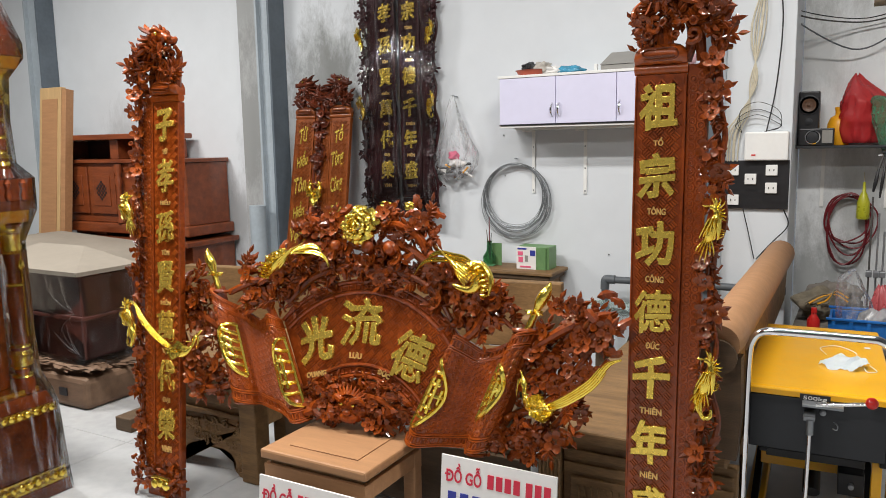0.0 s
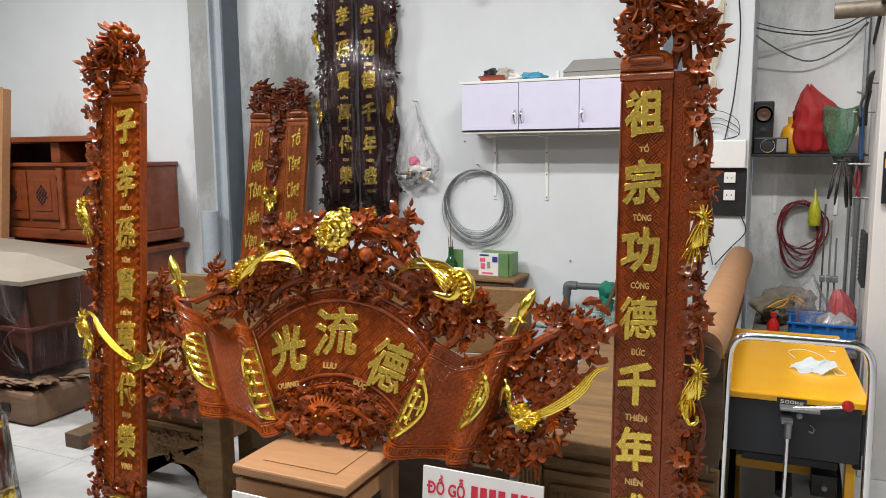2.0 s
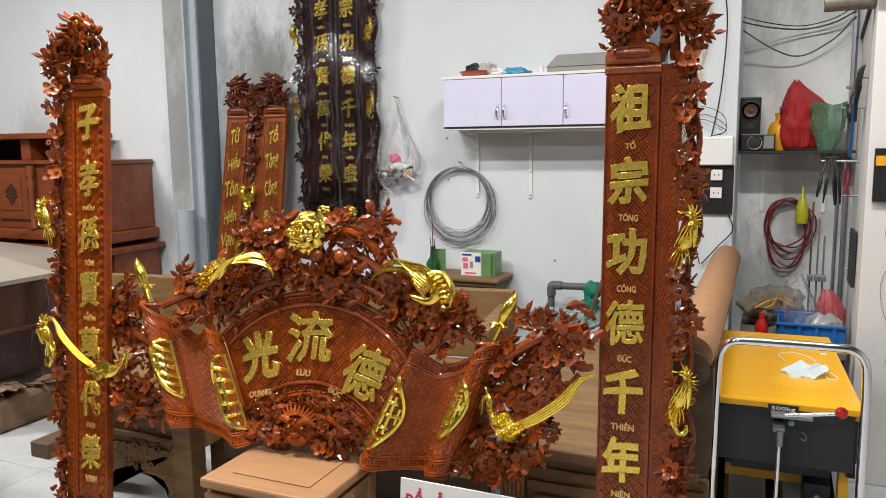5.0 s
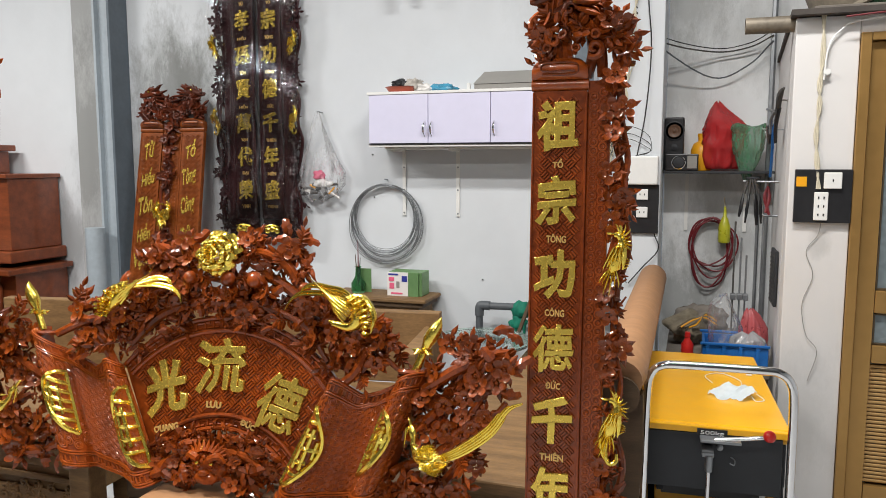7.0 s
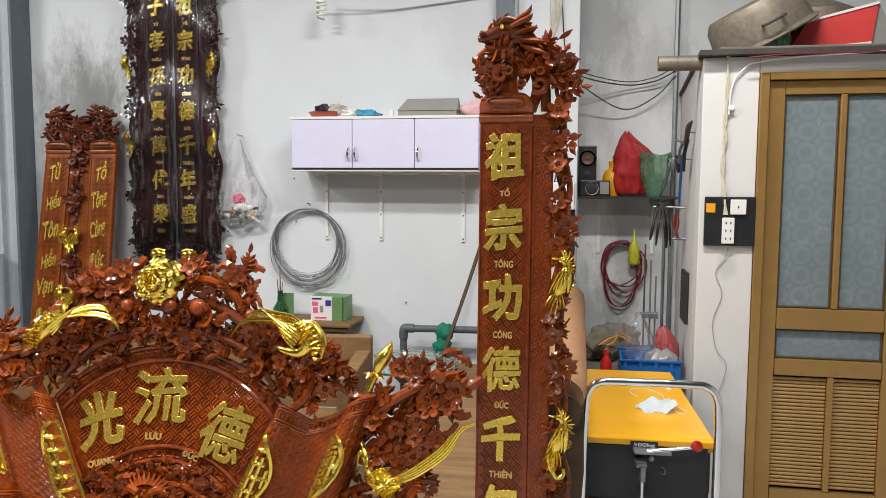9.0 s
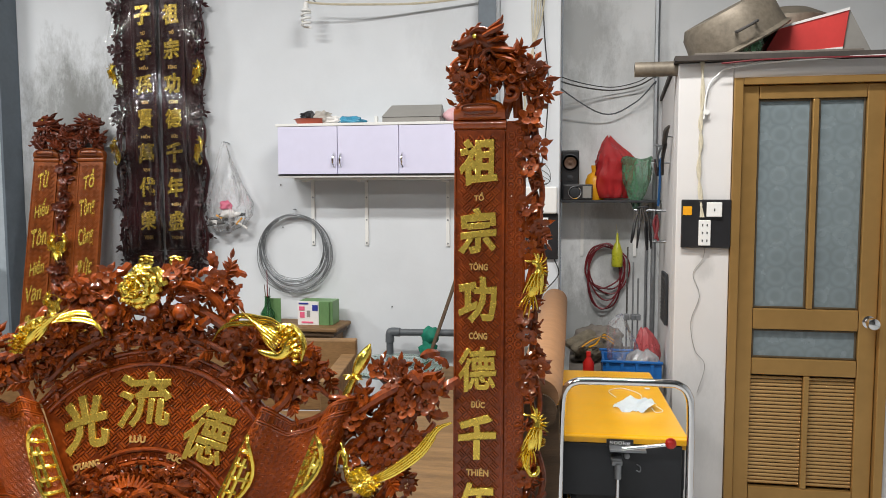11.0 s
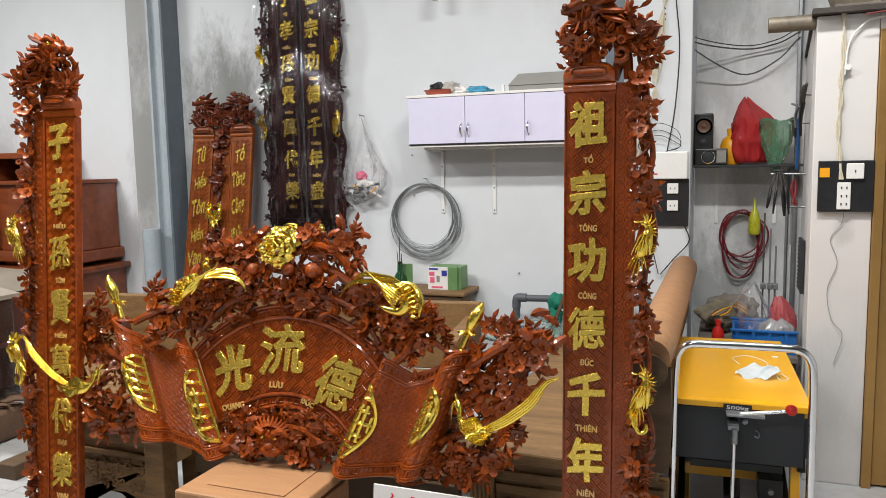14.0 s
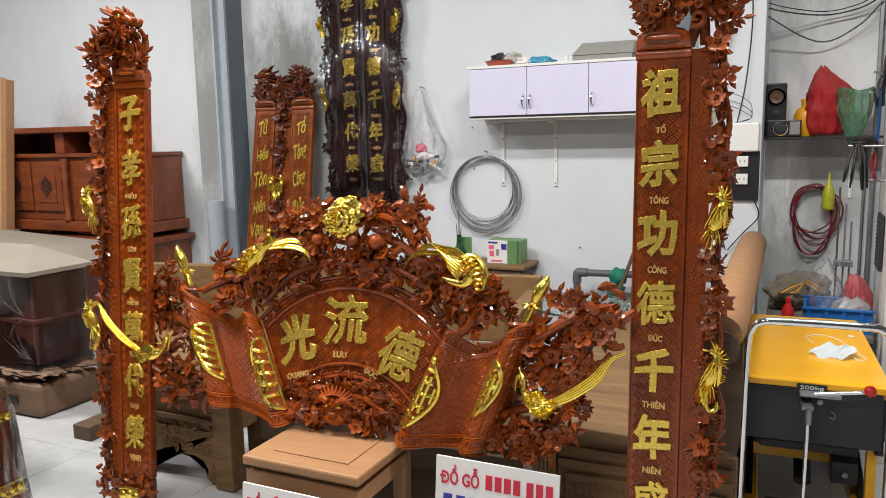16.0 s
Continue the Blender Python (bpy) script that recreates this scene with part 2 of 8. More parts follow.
# frosted, patterned glass of the door
GLASS = mat("frosted_glass", (0.185, 0.225, 0.24), 0.25, vary=0.12, scale=2.0)
_N, _L = GLASS.node_tree.nodes, GLASS.node_tree.links
_v = _N.new("ShaderNodeTexVoronoi")
_v.inputs["Scale"].default_value, _v.inputs["Randomness"].default_value = 11.0, 0.0
_w = _N.new("ShaderNodeMath")
_w.operation = "SINE"
_k = _N.new("ShaderNodeMath")
_k.operation = "MULTIPLY"
_k.inputs[1].default_value = 26
_bp = _N.new("ShaderNodeBump")
_bp.inputs["Strength"].default_value, _bp.inputs["Distance"].default_value = 0.09, 0.002
_tc = _N.new("ShaderNodeTexCoord")
_L.new(_tc.outputs["Object"], _v.inputs["Vector"])
_L.new(_v.outputs["Distance"], _k.inputs[0])
_L.new(_k.outputs[0], _w.inputs[0])
_L.new(_w.outputs[0], _bp.inputs["Height"])
_L.new(_bp.outputs[0], _N["Principled BSDF"].inputs["Normal"])
_m = _N.new("ShaderNodeMapRange")
_m.inputs[1].default_value, _m.inputs[2].default_value, _m.inputs[3].default_value, _m.inputs[4].default_value = -1, 1, 0.92, 1.04
_h = _N.new("ShaderNodeHueSaturation")
_L.new(_w.outputs[0], _m.inputs[0])
_L.new(_m.outputs[0], _h.inputs["Value"])
_L.new(_N["Principled BSDF"].inputs["Base Color"].links[0].from_socket, _h.inputs["Color"])
_L.new(_h.outputs[0], _N["Principled BSDF"].inputs["Base Color"])

# ---- mesh helpers ----
WORLD_OF = {}


def thing(name, label, category, m=None, group=""):
    ob = new(name)
    ob.empty_display_size = 0.05
    ob.matrix_basis = m or Matrix()
    WORLD_OF[ob.name] = m or Matrix()
    return tagged(ob, label, category, group)


def mesh_of(bm, material, smooth=False, angle=None):
    me = bpy.data.meshes.new(material.name)
    bmesh.ops.recalc_face_normals(bm, faces=bm.faces)
    bm.to_mesh(me)
    bm.free()
    me.materials.append(material)
    if smooth:
        me.shade_smooth()
        if angle:
            me.set_sharp_from_angle(angle=radians(angle))
    return me


def part(name, bm, material, parent, label="", smooth=False, local=False, m=None, angle=40):
    """Link a bmesh (or a mesh) as one object under a thing or a part; its numbers are the world's unless local."""
    me = bm if isinstance(bm, bpy.types.Mesh) else mesh_of(bm, material, smooth, angle)
    ob = new(name, me)
    ob.parent = parent
    pw = WORLD_OF[parent.name]
    if local:
        ob.matrix_basis = m or Matrix()
        WORLD_OF[ob.name] = pw @ ob.matrix_basis
    else:
        ob.matrix_parent_inverse = pw.inverted()
        ob.matrix_basis = m or Matrix()
        WORLD_OF[ob.name] = ob.matrix_basis.copy()
    if label:
        tagged(ob, label)
    return ob


def solo(name, bm, material, label="", category="", kind="", smooth=False, group="", angle=40):
    ob = new(name, mesh_of(bm, material, smooth, angle))
    WORLD_OF[ob.name] = Matrix()
    return tagged(ob, label, category, group, kind)


def B():
    return bmesh.new()


def box(bm, x0, x1, y0, y1, z0, z1, bev=0.0, m=None):
    g = bmesh.ops.create_cube(bm, size=1.0)
    vs = g["verts"]
    t = Matrix.Translation(((x0 + x1) / 2, (y0 + y1) / 2, (z0 + z1) / 2)) @ Matrix.Diagonal((abs(x1 - x0), abs(y1 - y0), abs(z1 - z0), 1))
    bmesh.ops.transform(bm, matrix=(m @ t) if m else t, verts=vs)
    if bev:
        es = list({e for v in vs for e in v.link_edges})
        bmesh.ops.bevel(bm, geom=es, offset=bev, segments=2, affect="EDGES", profile=0.5)
    return bm


def smooth_line(pts, n=6):
    """Catmull-Rom through the points."""
    p = [Vector(q) for q in pts]
    p = [2 * p[0] - p[1]] + p + [2 * p[-1] - p[-2]]
    out = []
    for i in range(1, len(p) - 2):
        a, b, c, d = p[i - 1:i + 3]
        for k in range(n):
            t = k / n
            out.append(0.5 * (2 * b + (c - a) * t + (2 * a - 5 * b + 4 * c - d) * t * t + (3 * b - a - 3 * c + d) * t ** 3))
    out.append(p[-2])
    return out


def tube(bm, pts, r, n=8, flat=1.0, cap=True, up=(0, 0, 1)):
    """Sweep a ring along points; r is a number or a list; flat squeezes it along the side axis."""
    pts = [Vector(p) for p in pts]
    rs = r if isinstance(r, (list, tuple)) else [r] * len(pts)
    if len(rs) != len(pts):
        rs = list(float(q) for q in np.interp(np.linspace(0, 1, len(pts)), np.linspace(0, 1, len(rs)), rs))
    rings, ref = [], Vector(up)
    for i, p in enumerate(pts):
        d = (pts[min(i + 1, len(pts) - 1)] - pts[max(i - 1, 0)]).normalized()
        a = d.cross(ref)
        if a.length < 1e-3:
            a = d.cross(Vector((0.31, 0.87, 0.2)))
        a.normalize()
        b = a.cross(d).normalized()
        ref = b
        rings.append([bm.verts.new(p + rs[i] * (math.cos(2 * math.pi * k / n) * a + flat * math.sin(2 * math.pi * k / n) * b)) for k in range(n)])
    for u, v in zip(rings, rings[1:]):
        for k in range(n):
            bm.faces.new((u[k], u[(k + 1) % n], v[(k + 1) % n], v[k]))
    if cap:
        bm.faces.new(rings[0])
        bm.faces.new(rings[-1])
    return bm


def lathe(bm, prof, n=24, m=None, closed=True):
    """Turn a profile of (radius, height) about z."""
    m = m or Matrix()
    rings = [[bm.verts.new(m @ Vector((r * math.cos(2 * math.pi * k / n), r * math.sin(2 * math.pi * k / n), z))) for k in range(n)] for r, z in prof]
    for u, v in zip(rings, rings[1:]):
        for k in range(n):
            bm.faces.new((u[k], u[(k + 1) % n], v[(k + 1) % n], v[k]))
    if closed:
        bm.faces.new(rings[0])
        bm.faces.new(rings[-1])
    return bm


def slab(bm, outline, y0, y1, m=None):
    """Extrude an outline given in x and z from y0 to y1."""
    m = m or Matrix()
    a = [bm.verts.new(m @ Vector((x, y0, z))) for x, z in outline]
    b = [bm.verts.new(m @ Vector((x, y1, z))) for x, z in outline]
    bm.faces.new(a)
    bm.faces.new(b[::-1])
    for i in range(len(a)):
        j = (i + 1) % len(a)
        bm.faces.new((a[i], b[i], b[j], a[j]))
    return bm


def ball(bm, c, r, n=10, squash=(1, 1, 1), m=None):
    g = bmesh.ops.create_uvsphere(bm, u_segments=n, v_segments=max(5, n * 2 // 3), radius=r)
    t = Matrix.Translation(c) @ Matrix.Diagonal((*squash, 1))
    bmesh.ops.transform(bm, matrix=(m @ t) if m else t, verts=g["verts"])
    return bm


def letters(body, size, depth, offset=0.0, bevel=0.0, wobble=0.0, shear=0.0):
    """A mesh of raised writing: x along the line, z up, its face towards -y, its middle at the origin."""
    c = bpy.data.curves.new("writing", "FONT")
    c.body, c.size, c.extrude, c.offset, c.bevel_depth, c.shear = body, size, depth / 2, offset, bevel, shear
    c.bevel_resolution, c.resolution_u = 1, 3
    ob = new("writing", c)
    dg = bpy.context.evaluated_depsgraph_get()
    me = bpy.data.meshes.new_from_object(ob.evaluated_get(dg))
    bpy.data.objects.remove(ob)
    bpy.data.curves.remove(c)
    co = np.empty(len(me.vertices) * 3)
    me.vertices.foreach_get("co", co)
    co = co.reshape(-1, 3)
    mid = (co.max(0) + co.min(0)) / 2
    co -= mid
    if wobble:
        x, y = co[:, 0].copy(), co[:, 1].copy()
        k = 2 * math.pi / size
        co[:, 0] += wobble * size * (np.sin(k * 1.3 * y + 1) + 0.5 * np.sin(k * 2.7 * x + 2 * k * y))
        co[:, 1] += wobble * size * (np.sin(k * 1.1 * x + 2) + 0.5 * np.sin(k * 2.3 * y + 1)) + 0.10 * x
    out = np.stack([co[:, 0], -co[:, 2], co[:, 1]], 1)
    me.vertices.foreach_set("co", out.ravel())
    me.update()
    return me


def writing(name, body, size, depth, material, parent, m, offset=0.0, wobble=0.0, bevel=0.0, shear=0.0, label="", fit=None, local=True):
    me = letters(body, size, depth, offset, bevel, wobble, shear)
    if fit:
        xs = [v.co.x for v in me.vertices]
        zs = [v.co.z for v in me.vertices]
        me.transform(Matrix.Diagonal((fit[0] / (max(xs) - min(xs)), 1, fit[1] / (max(zs) - min(zs)), 1)))
    me.materials.clear()
    me.materials.append(material)
    return part(name, me, material, parent, label, local=local, m=m)

# ---- the room ----
ROOFING = mat("dark_dusty_board", (0.055, 0.046, 0.040), 0.8, vary=0.35, scale=7, bump=0.2)
DIM = mat("bounce_cutting_grey", (0.12, 0.12, 0.12), 0.8, vary=0.1)
solo("wall_back", box(B(), -8, -0.72, 4.68, 4.9, 0, 4.2), WALL, "whitewashed back wall with grey mildew stains", "wall", "structure")
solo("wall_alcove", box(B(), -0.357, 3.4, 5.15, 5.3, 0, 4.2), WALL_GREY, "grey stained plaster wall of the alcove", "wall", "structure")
solo("column", box(B(), -0.718, -0.36, 4.645, 5.15, 0, 4.2, 0.006), WALL, "whitewashed plaster column", "column", "structure")
solo("pilaster", box(B(), -4.43, -4.165, 4.63, 4.678, 0, 4.2, 0.004), BAND, "stained plaster pilaster", "column", "structure")
# Unseen walls and ceiling added to close the room; greys hold down bounce.
solo("wall_left", box(B(), -8.2, -8, -4.2, 4.9, 0, 4.2), DIM, "unseen dark grey wall that cuts bounced light", "wall", "structure")
solo("wall_front", box(B(), -8, 3.4, -4.2, -4, 0, 4.2), DIM, "unseen dark grey wall that cuts bounced light", "wall", "structure")
solo("wall_right", box(B(), 3.4, 3.6, -4.2, 5.3, 0, 4.2), WALL, "unseen white wall closing the room", "wall", "structure")
solo("ceiling", box(B(), -8.2, 3.6, -4.2, 5.3, 4.2, 4.35), CEIL, "unseen grey ceiling that cuts bounced light", "ceiling", "structure")
# small room with the door
SIDE = B()
SIDE_PLAN = ((0.19, 3.77), (0.3, 3.77), (0.385, 5.148), (0.2755, 5.148))
SIDE_LOW, SIDE_HIGH = ([SIDE.verts.new((x, y, z)) for x, y in SIDE_PLAN] for z in (0, 2.05))
SIDE.faces.new(SIDE_LOW[::-1])
SIDE.faces.new(SIDE_HIGH)
for i in range(4):
    SIDE.faces.new((SIDE_LOW[i], SIDE_LOW[(i + 1) % 4], SIDE_HIGH[(i + 1) % 4], SIDE_HIGH[i]))
solo("wall_side", SIDE, WALL_WHITE, "white plaster side wall of the small room", "wall", "structure")
solo("wall_pier", box(B(), 0.19, 0.425, 3.655, 3.768, 0, 2.05, 0.004), WALL_WHITE, "white plaster pier beside the door", "wall", "structure")
solo("wall_lintel", box(B(), 0.427, 3.398, 3.66, 3.768, 1.981, 2.05), WALL_WHITE, "white plaster strip over the door", "wall", "structure")
solo("wall_beside_door", box(B(), 1.102, 3.398, 3.658, 3.768, 0, 1.979), WALL_WHITE, "white plaster wall beside the door", "wall", "structure")
ROOF = B()
ROOF_PLAN = ((0.165, 3.60), (3.398, 3.60), (3.398, 5.148), (0.262, 5.148))
ROOF_LOW, ROOF_HIGH = ([ROOF.verts.new((x, y, z)) for x, y in ROOF_PLAN] for z in (2.053, 2.075))
ROOF.faces.new(ROOF_LOW[::-1])
ROOF.faces.new(ROOF_HIGH)
for i in range(4):
    ROOF.faces.new((ROOF_LOW[i], ROOF_LOW[(i + 1) % 4], ROOF_HIGH[(i + 1) % 4], ROOF_HIGH[i]))
solo("small_room_roof", ROOF, ROOFING, "dusty grey board roof of the small room", "roof", "structure")


def h_column(name, x0, x1, y0, y1, pale):
    """Painted steel H column: two flanges and a web; pale puts light on its left side into the colour."""
    ob = thing(name, "blue-grey painted steel H-section column against the wall", "column", pose((x0 + x1) / 2, (y0 + y1) / 2, 0))
    tagged(ob, kind="structure")
    if pale:
        # Lit left flange and web, shaded right flange: one paint in two colours.
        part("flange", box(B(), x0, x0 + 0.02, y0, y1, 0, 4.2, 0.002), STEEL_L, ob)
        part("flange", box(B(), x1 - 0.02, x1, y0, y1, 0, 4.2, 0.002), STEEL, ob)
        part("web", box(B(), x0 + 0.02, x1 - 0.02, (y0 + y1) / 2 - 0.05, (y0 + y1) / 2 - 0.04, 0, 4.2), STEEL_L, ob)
    else:
        part("flange", box(B(), x0, x1, y0, y0 + 0.012, 0, 4.2, 0.002), STEEL, ob)
        part("web", box(B(), (x0 + x1) / 2 - 0.006, (x0 + x1) / 2 + 0.006, y0 + 0.012, y1, 0, 4.2), STEEL, ob)
    return ob


h_column("steel_column", -4.13, -3.985, 4.5, 4.676, True)
h_column("steel_column", -0.84, -0.735, 4.57, 4.676, False)
h_column("steel_column", -7.0, -6.8, 4.5, 4.676, True)

# door of the small room
BEAD = mat("dark_glazing_bead", (0.10, 0.075, 0.045), 0.5, 0.3, vary=0.15)
door = thing("door_1", "closed bronze aluminium door with frosted panes and louvres", "door", pose(0.79, 3.68, 0))
tagged(door, kind="structure")
for a in ((0.427, 0.465, 0.0, 1.979), (1.062, 1.10, 0.0, 1.979), (0.467, 1.06, 1.948, 1.979)):
    part("door_frame", box(B(), a[0], a[1], 3.64, 3.73, a[2], a[3], 0.003), DOORGOLD, door)
for a in ((0.468, 0.537, 0.01, 1.945), (0.985, 1.059, 0.01, 1.945), (0.539, 0.983, 1.886, 1.945), (0.539, 0.983, 0.852, 0.946), (0.539, 0.983, 0.642, 0.717), (0.539, 0.983, 0.01, 0.114),
          (0.764, 0.79, 0.948, 1.884), (0.764, 0.79, 0.116, 0.640)):
    part("door_rail", box(B(), a[0], a[1], 3.668, 3.71, a[2], a[3], 0.004), DOORGOLD, door)
for x0, x1, z0, z1 in ((0.539, 0.762, 0.948, 1.884), (0.792, 0.983, 0.948, 1.884), (0.539, 0.983, 0.719, 0.850)):
    p_ = part("pane", box(B(), x0, x1, 3.69, 3.696, z0, z1), GLASS, door, "frosted glass pane with a faint rosette pattern")
    for a in ((x0, x0 + 0.008, z0, z1), (x1 - 0.008, x1, z0, z1), (x0 + 0.008, x1 - 0.008, z0, z0 + 0.008), (x0 + 0.008, x1 - 0.008, z1 - 0.008, z1)):
        part("glazing_bead", box(B(), a[0], a[1], 3.682, 3.689, a[2], a[3], 0.002), BEAD, p_)
slat_m = mesh_of(tube(B(), [(-0.1045, 0.012, 0), (0.1045, 0.012, 0)], 0.0076, 10, 1.0), LOUVRE, True, 60)
for cx, sx in ((0.6505, 1.06), (0.8875, 0.908)):
    for i in range(30):
        part("louvre", slat_m, LOUVRE, door, local=False, m=Matrix.Translation((cx, 3.68, 0.132 + i * 0.0170)) @ Matrix.Diagonal((sx, 1, 1, 1)))
knob = part("door_knob", lathe(B(), [(0.028, 0.0), (0.028, 0.008), (0.012, 0.012), (0.012, 0.03), (0.024, 0.04), (0.029, 0.055), (0.024, 0.07), (0.008, 0.076)], 20, pose(1.025, 3.668, 0.897, 90)), CHROME, door, "shiny steel round knob", smooth=True)

# floor of marble tiles
solo("floor", box(B(), -8, 3.4, -4, 5.15, -0.12, -0.003), GROUT, "floor under white marble tiles", "floor", "structure")
FLOOR = bpy.data.objects["floor"]
tile_m = mesh_of(box(B(), -0.3985, 0.3985, -0.3985, 0.3985, -0.012, 0.0, 0.0015), MARBLE)
for i in range(14):
    for j in range(12):
        part("tile", tile_m, MARBLE, FLOOR, m=pose(-7.6 + 0.8 * i + 0.001, -3.6 + 0.8 * j - 0.25 * 0, 0, 0, 0, 90 * ((i * 7 + j * 3) % 4)))

# ---- things on the back wall ----
cab = thing("wall_cabinet", "white-lilac wall cabinet with three doors and brass handles", "cabinet", pose(-1.5, 4.68, 1.6))
x0, x1, cy = -2.042, -0.914, 4.42
part("body", box(B(), x0, x1, cy + 0.018, 4.678, 1.575, 1.868, 0.002), LILAC, cab)
part("top_board", box(B(), x0 - 0.01, x1 + 0.01, cy - 0.005, 4.678, 1.868, 1.884, 0.002), WHITE, cab)
part("bottom_board", box(B(), x0 + 0.0, x1 + 0.0, cy + 0.005, 4.678, 1.562, 1.5745, 0.002), WHITE, cab)
part("dark_edge", box(B(), x0, x1, cy - 0.002, cy + 0.016, 1.5755, 1.581), BLACK, cab)
dw = (x1 - x0) / 3
for i in range(3):
    d = part("cabinet_door", box(B(), x0 + i * dw + 0.002, x0 + (i + 1) * dw - 0.002, cy, cy + 0.017, 1.583, 1.866, 0.002), LILAC, cab)
    hx = x0 + (i + 1) * dw - 0.022 if i == 0 else x0 + i * dw + 0.022
    h = B()
    tube(h, smooth_line([(hx, cy, 1.625), (hx, cy - 0.018, 1.64), (hx, cy - 0.024, 1.665), (hx, cy - 0.018, 1.69), (hx, cy, 1.705)], 4), [0.006, 0.004, 0.006, 0.008, 0.006, 0.004, 0.006], 8)
    part("handle", h, CHROME, d, "cream and brass bow handle", smooth=True)
shelf = thing("bracket_shelf", "white board on white steel shelf brackets", "shelf", pose(-1.45, 4.68, 1.56))
part("board", box(B(), -1.97, -0.914, 4.50, 4.677, 1.548, 1.5615, 0.002), WHITE, shelf)
for bx in (-1.914, -1.56, -1.041):
    b = part("bracket", box(B(), bx - 0.011, bx + 0.011, 4.671, 4.678, 1.137, 1.5465, 0.001), WHITE, shelf)
    part("arm", box(B(), bx - 0.011, bx + 0.011, 4.51, 4.67, 1.536, 1.5472, 0.001), WHITE, b)
    for zz in (1.155, 1.30, 1.44):
        part("screw", lathe(B(), [(0.006, 0), (0.004, 0.004)], 8, pose(bx, 4.671, zz, 90)), GALV, b)

# on top of the cabinet
tray = thing("plastic_tray", "small red-brown plastic tray heaped with black and pale cloths", "tray", pose(-1.86, 4.53, 1.884))
part("tray_body", lathe(B(), [(0.085, 0), (0.105, 0.03), (0.112, 0.032), (0.1, 0.026), (0.08, 0.006)], 20, pose(-1.86, 4.53, 1.885)), TERRA, tray, smooth=True)


def crumple(c, size, seed, n=3, amp=0.25, freq=9.0):
    bm = B()
    g = bmesh.ops.create_icosphere(bm, subdivisions=n, radius=1.0)
    for v in g["verts"]:
        k = 1 + amp * noise.noise(v.co * 1.7 + Vector((seed, 0, 0))) + amp * 0.55 * noise.noise(v.co * freq * 0.5 + Vector((0, seed, 0)))
        p = v.co * k
        p.z = max(p.z, -0.75)
        v.co = Vector((c[0] + p.x * size[0], c[1] + p.y * size[1], c[2] + p.z * size[2]))
    return bm


part("black_cloth", crumple((-1.87, 4.52, 1.927), (0.06, 0.05, 0.035), 1.0, 4, 0.5, 14.0), BLACK, tray, smooth=True, angle=None)
part("pale_cloth", crumple((-1.79, 4.52, 1.925), (0.055, 0.05, 0.04), 2.0, 4, 0.5, 14.0), mat("pale_grey_cloth", (0.45, 0.42, 0.38), 0.85, vary=0.2, scale=20), tray, smooth=True, angle=None)
solo("blue_packet", crumple((-1.62, 4.53, 1.906), (0.085, 0.05, 0.026), 5.0, 4, 0.5, 16.0), mat("teal_film", (0.05, 0.27, 0.42), 0.25, vary=0.4, scale=25, bump=0.4), "crumpled blue and clear plastic bundle", "plastic bag", smooth=True, angle=None)
solo("pale_wrapper", crumple((-1.72, 4.53, 1.906), (0.06, 0.05, 0.026), 7.0, 4, 0.55, 16.0), PAPER, "crumpled pale plastic wrapping", "plastic bag", smooth=True, angle=None)
solo("pink_packet", crumple((-0.95, 4.53, 1.925), (0.09, 0.06, 0.052), 11.0), mat("pink_film", (0.7, 0.42, 0.45), 0.3, vary=0.1), "pink packet in clear plastic film", "packet", smooth=True, angle=None)
tin = thing("grey_box", "flat grey box with a sloping lid", "box", pose(-1.25, 4.52, 1.884))
s = B()
slab(s, [(-1.43, 1.885), (-1.085, 1.885), (-1.085, 1.915), (-1.43, 1.915)], 4.45, 4.62)
part("box_body", s, GREYLID, tin)
s = B()
for vs in (((-1.435, 4.445, 1.916), (-1.08, 4.445, 1.916), (-1.10, 4.60, 2.0), (-1.41, 4.60, 2.0)),):
    a = [s.verts.new(v) for v in vs]
    b = [s.verts.new((v[0], 4.625, 1.916 if i < 2 else v[2])) for i, v in enumerate(vs)]
    s.faces.new(a)
    for i in range(4):
        j = (i + 1) % 4
        s.faces.new((a[i], b[i], b[j], a[j]))
    s.faces.new(b[::-1])
part("lid", s, GREYLID, tin)
tin.matrix_basis = Matrix.Translation((0.035, 0, 0)) @ tin.matrix_basis
sw = thing("small_white_adapter", "small white plug adapter on the cabinet", "adapter", pose(-1.47, 4.6, 1.884))
part("adapter_body", box(B(), -1.485, -1.465, 4.6, 4.625, 1.885, 1.94, 0.003), WHITE, sw)

# coil of wire on a nail
coil = thing("wire_coil", "coil of galvanised wire hung on a nail", "wire coil", pose(-2.035, 4.66, 1.1))
rng = random.Random(4)
for k in range(20):
    r = 0.224 + rng.uniform(-0.026, 0.022)
    ox, oz, ph = rng.uniform(-0.014, 0.014), 0.224 - r + rng.uniform(-0.012, 0.004), rng.uniform(0, 6)
    s = B()
    tube(s, [(-2.035 + ox + r * math.cos(a + ph), 4.655 + 0.012 * math.sin(3 * a + k) - 0.0008 * k, 1.102 + oz + r * math.sin(a + ph) * 1.03) for a in np.linspace(0, 2 * math.pi, 49)], 0.0019, 5)
    part("wire_loop", s, GALV, coil, smooth=True)
part("nail", tube(B(), [(-2.03, 4.69, 1.36), (-2.03, 4.63, 1.365)], 0.004, 8), GALV, coil)

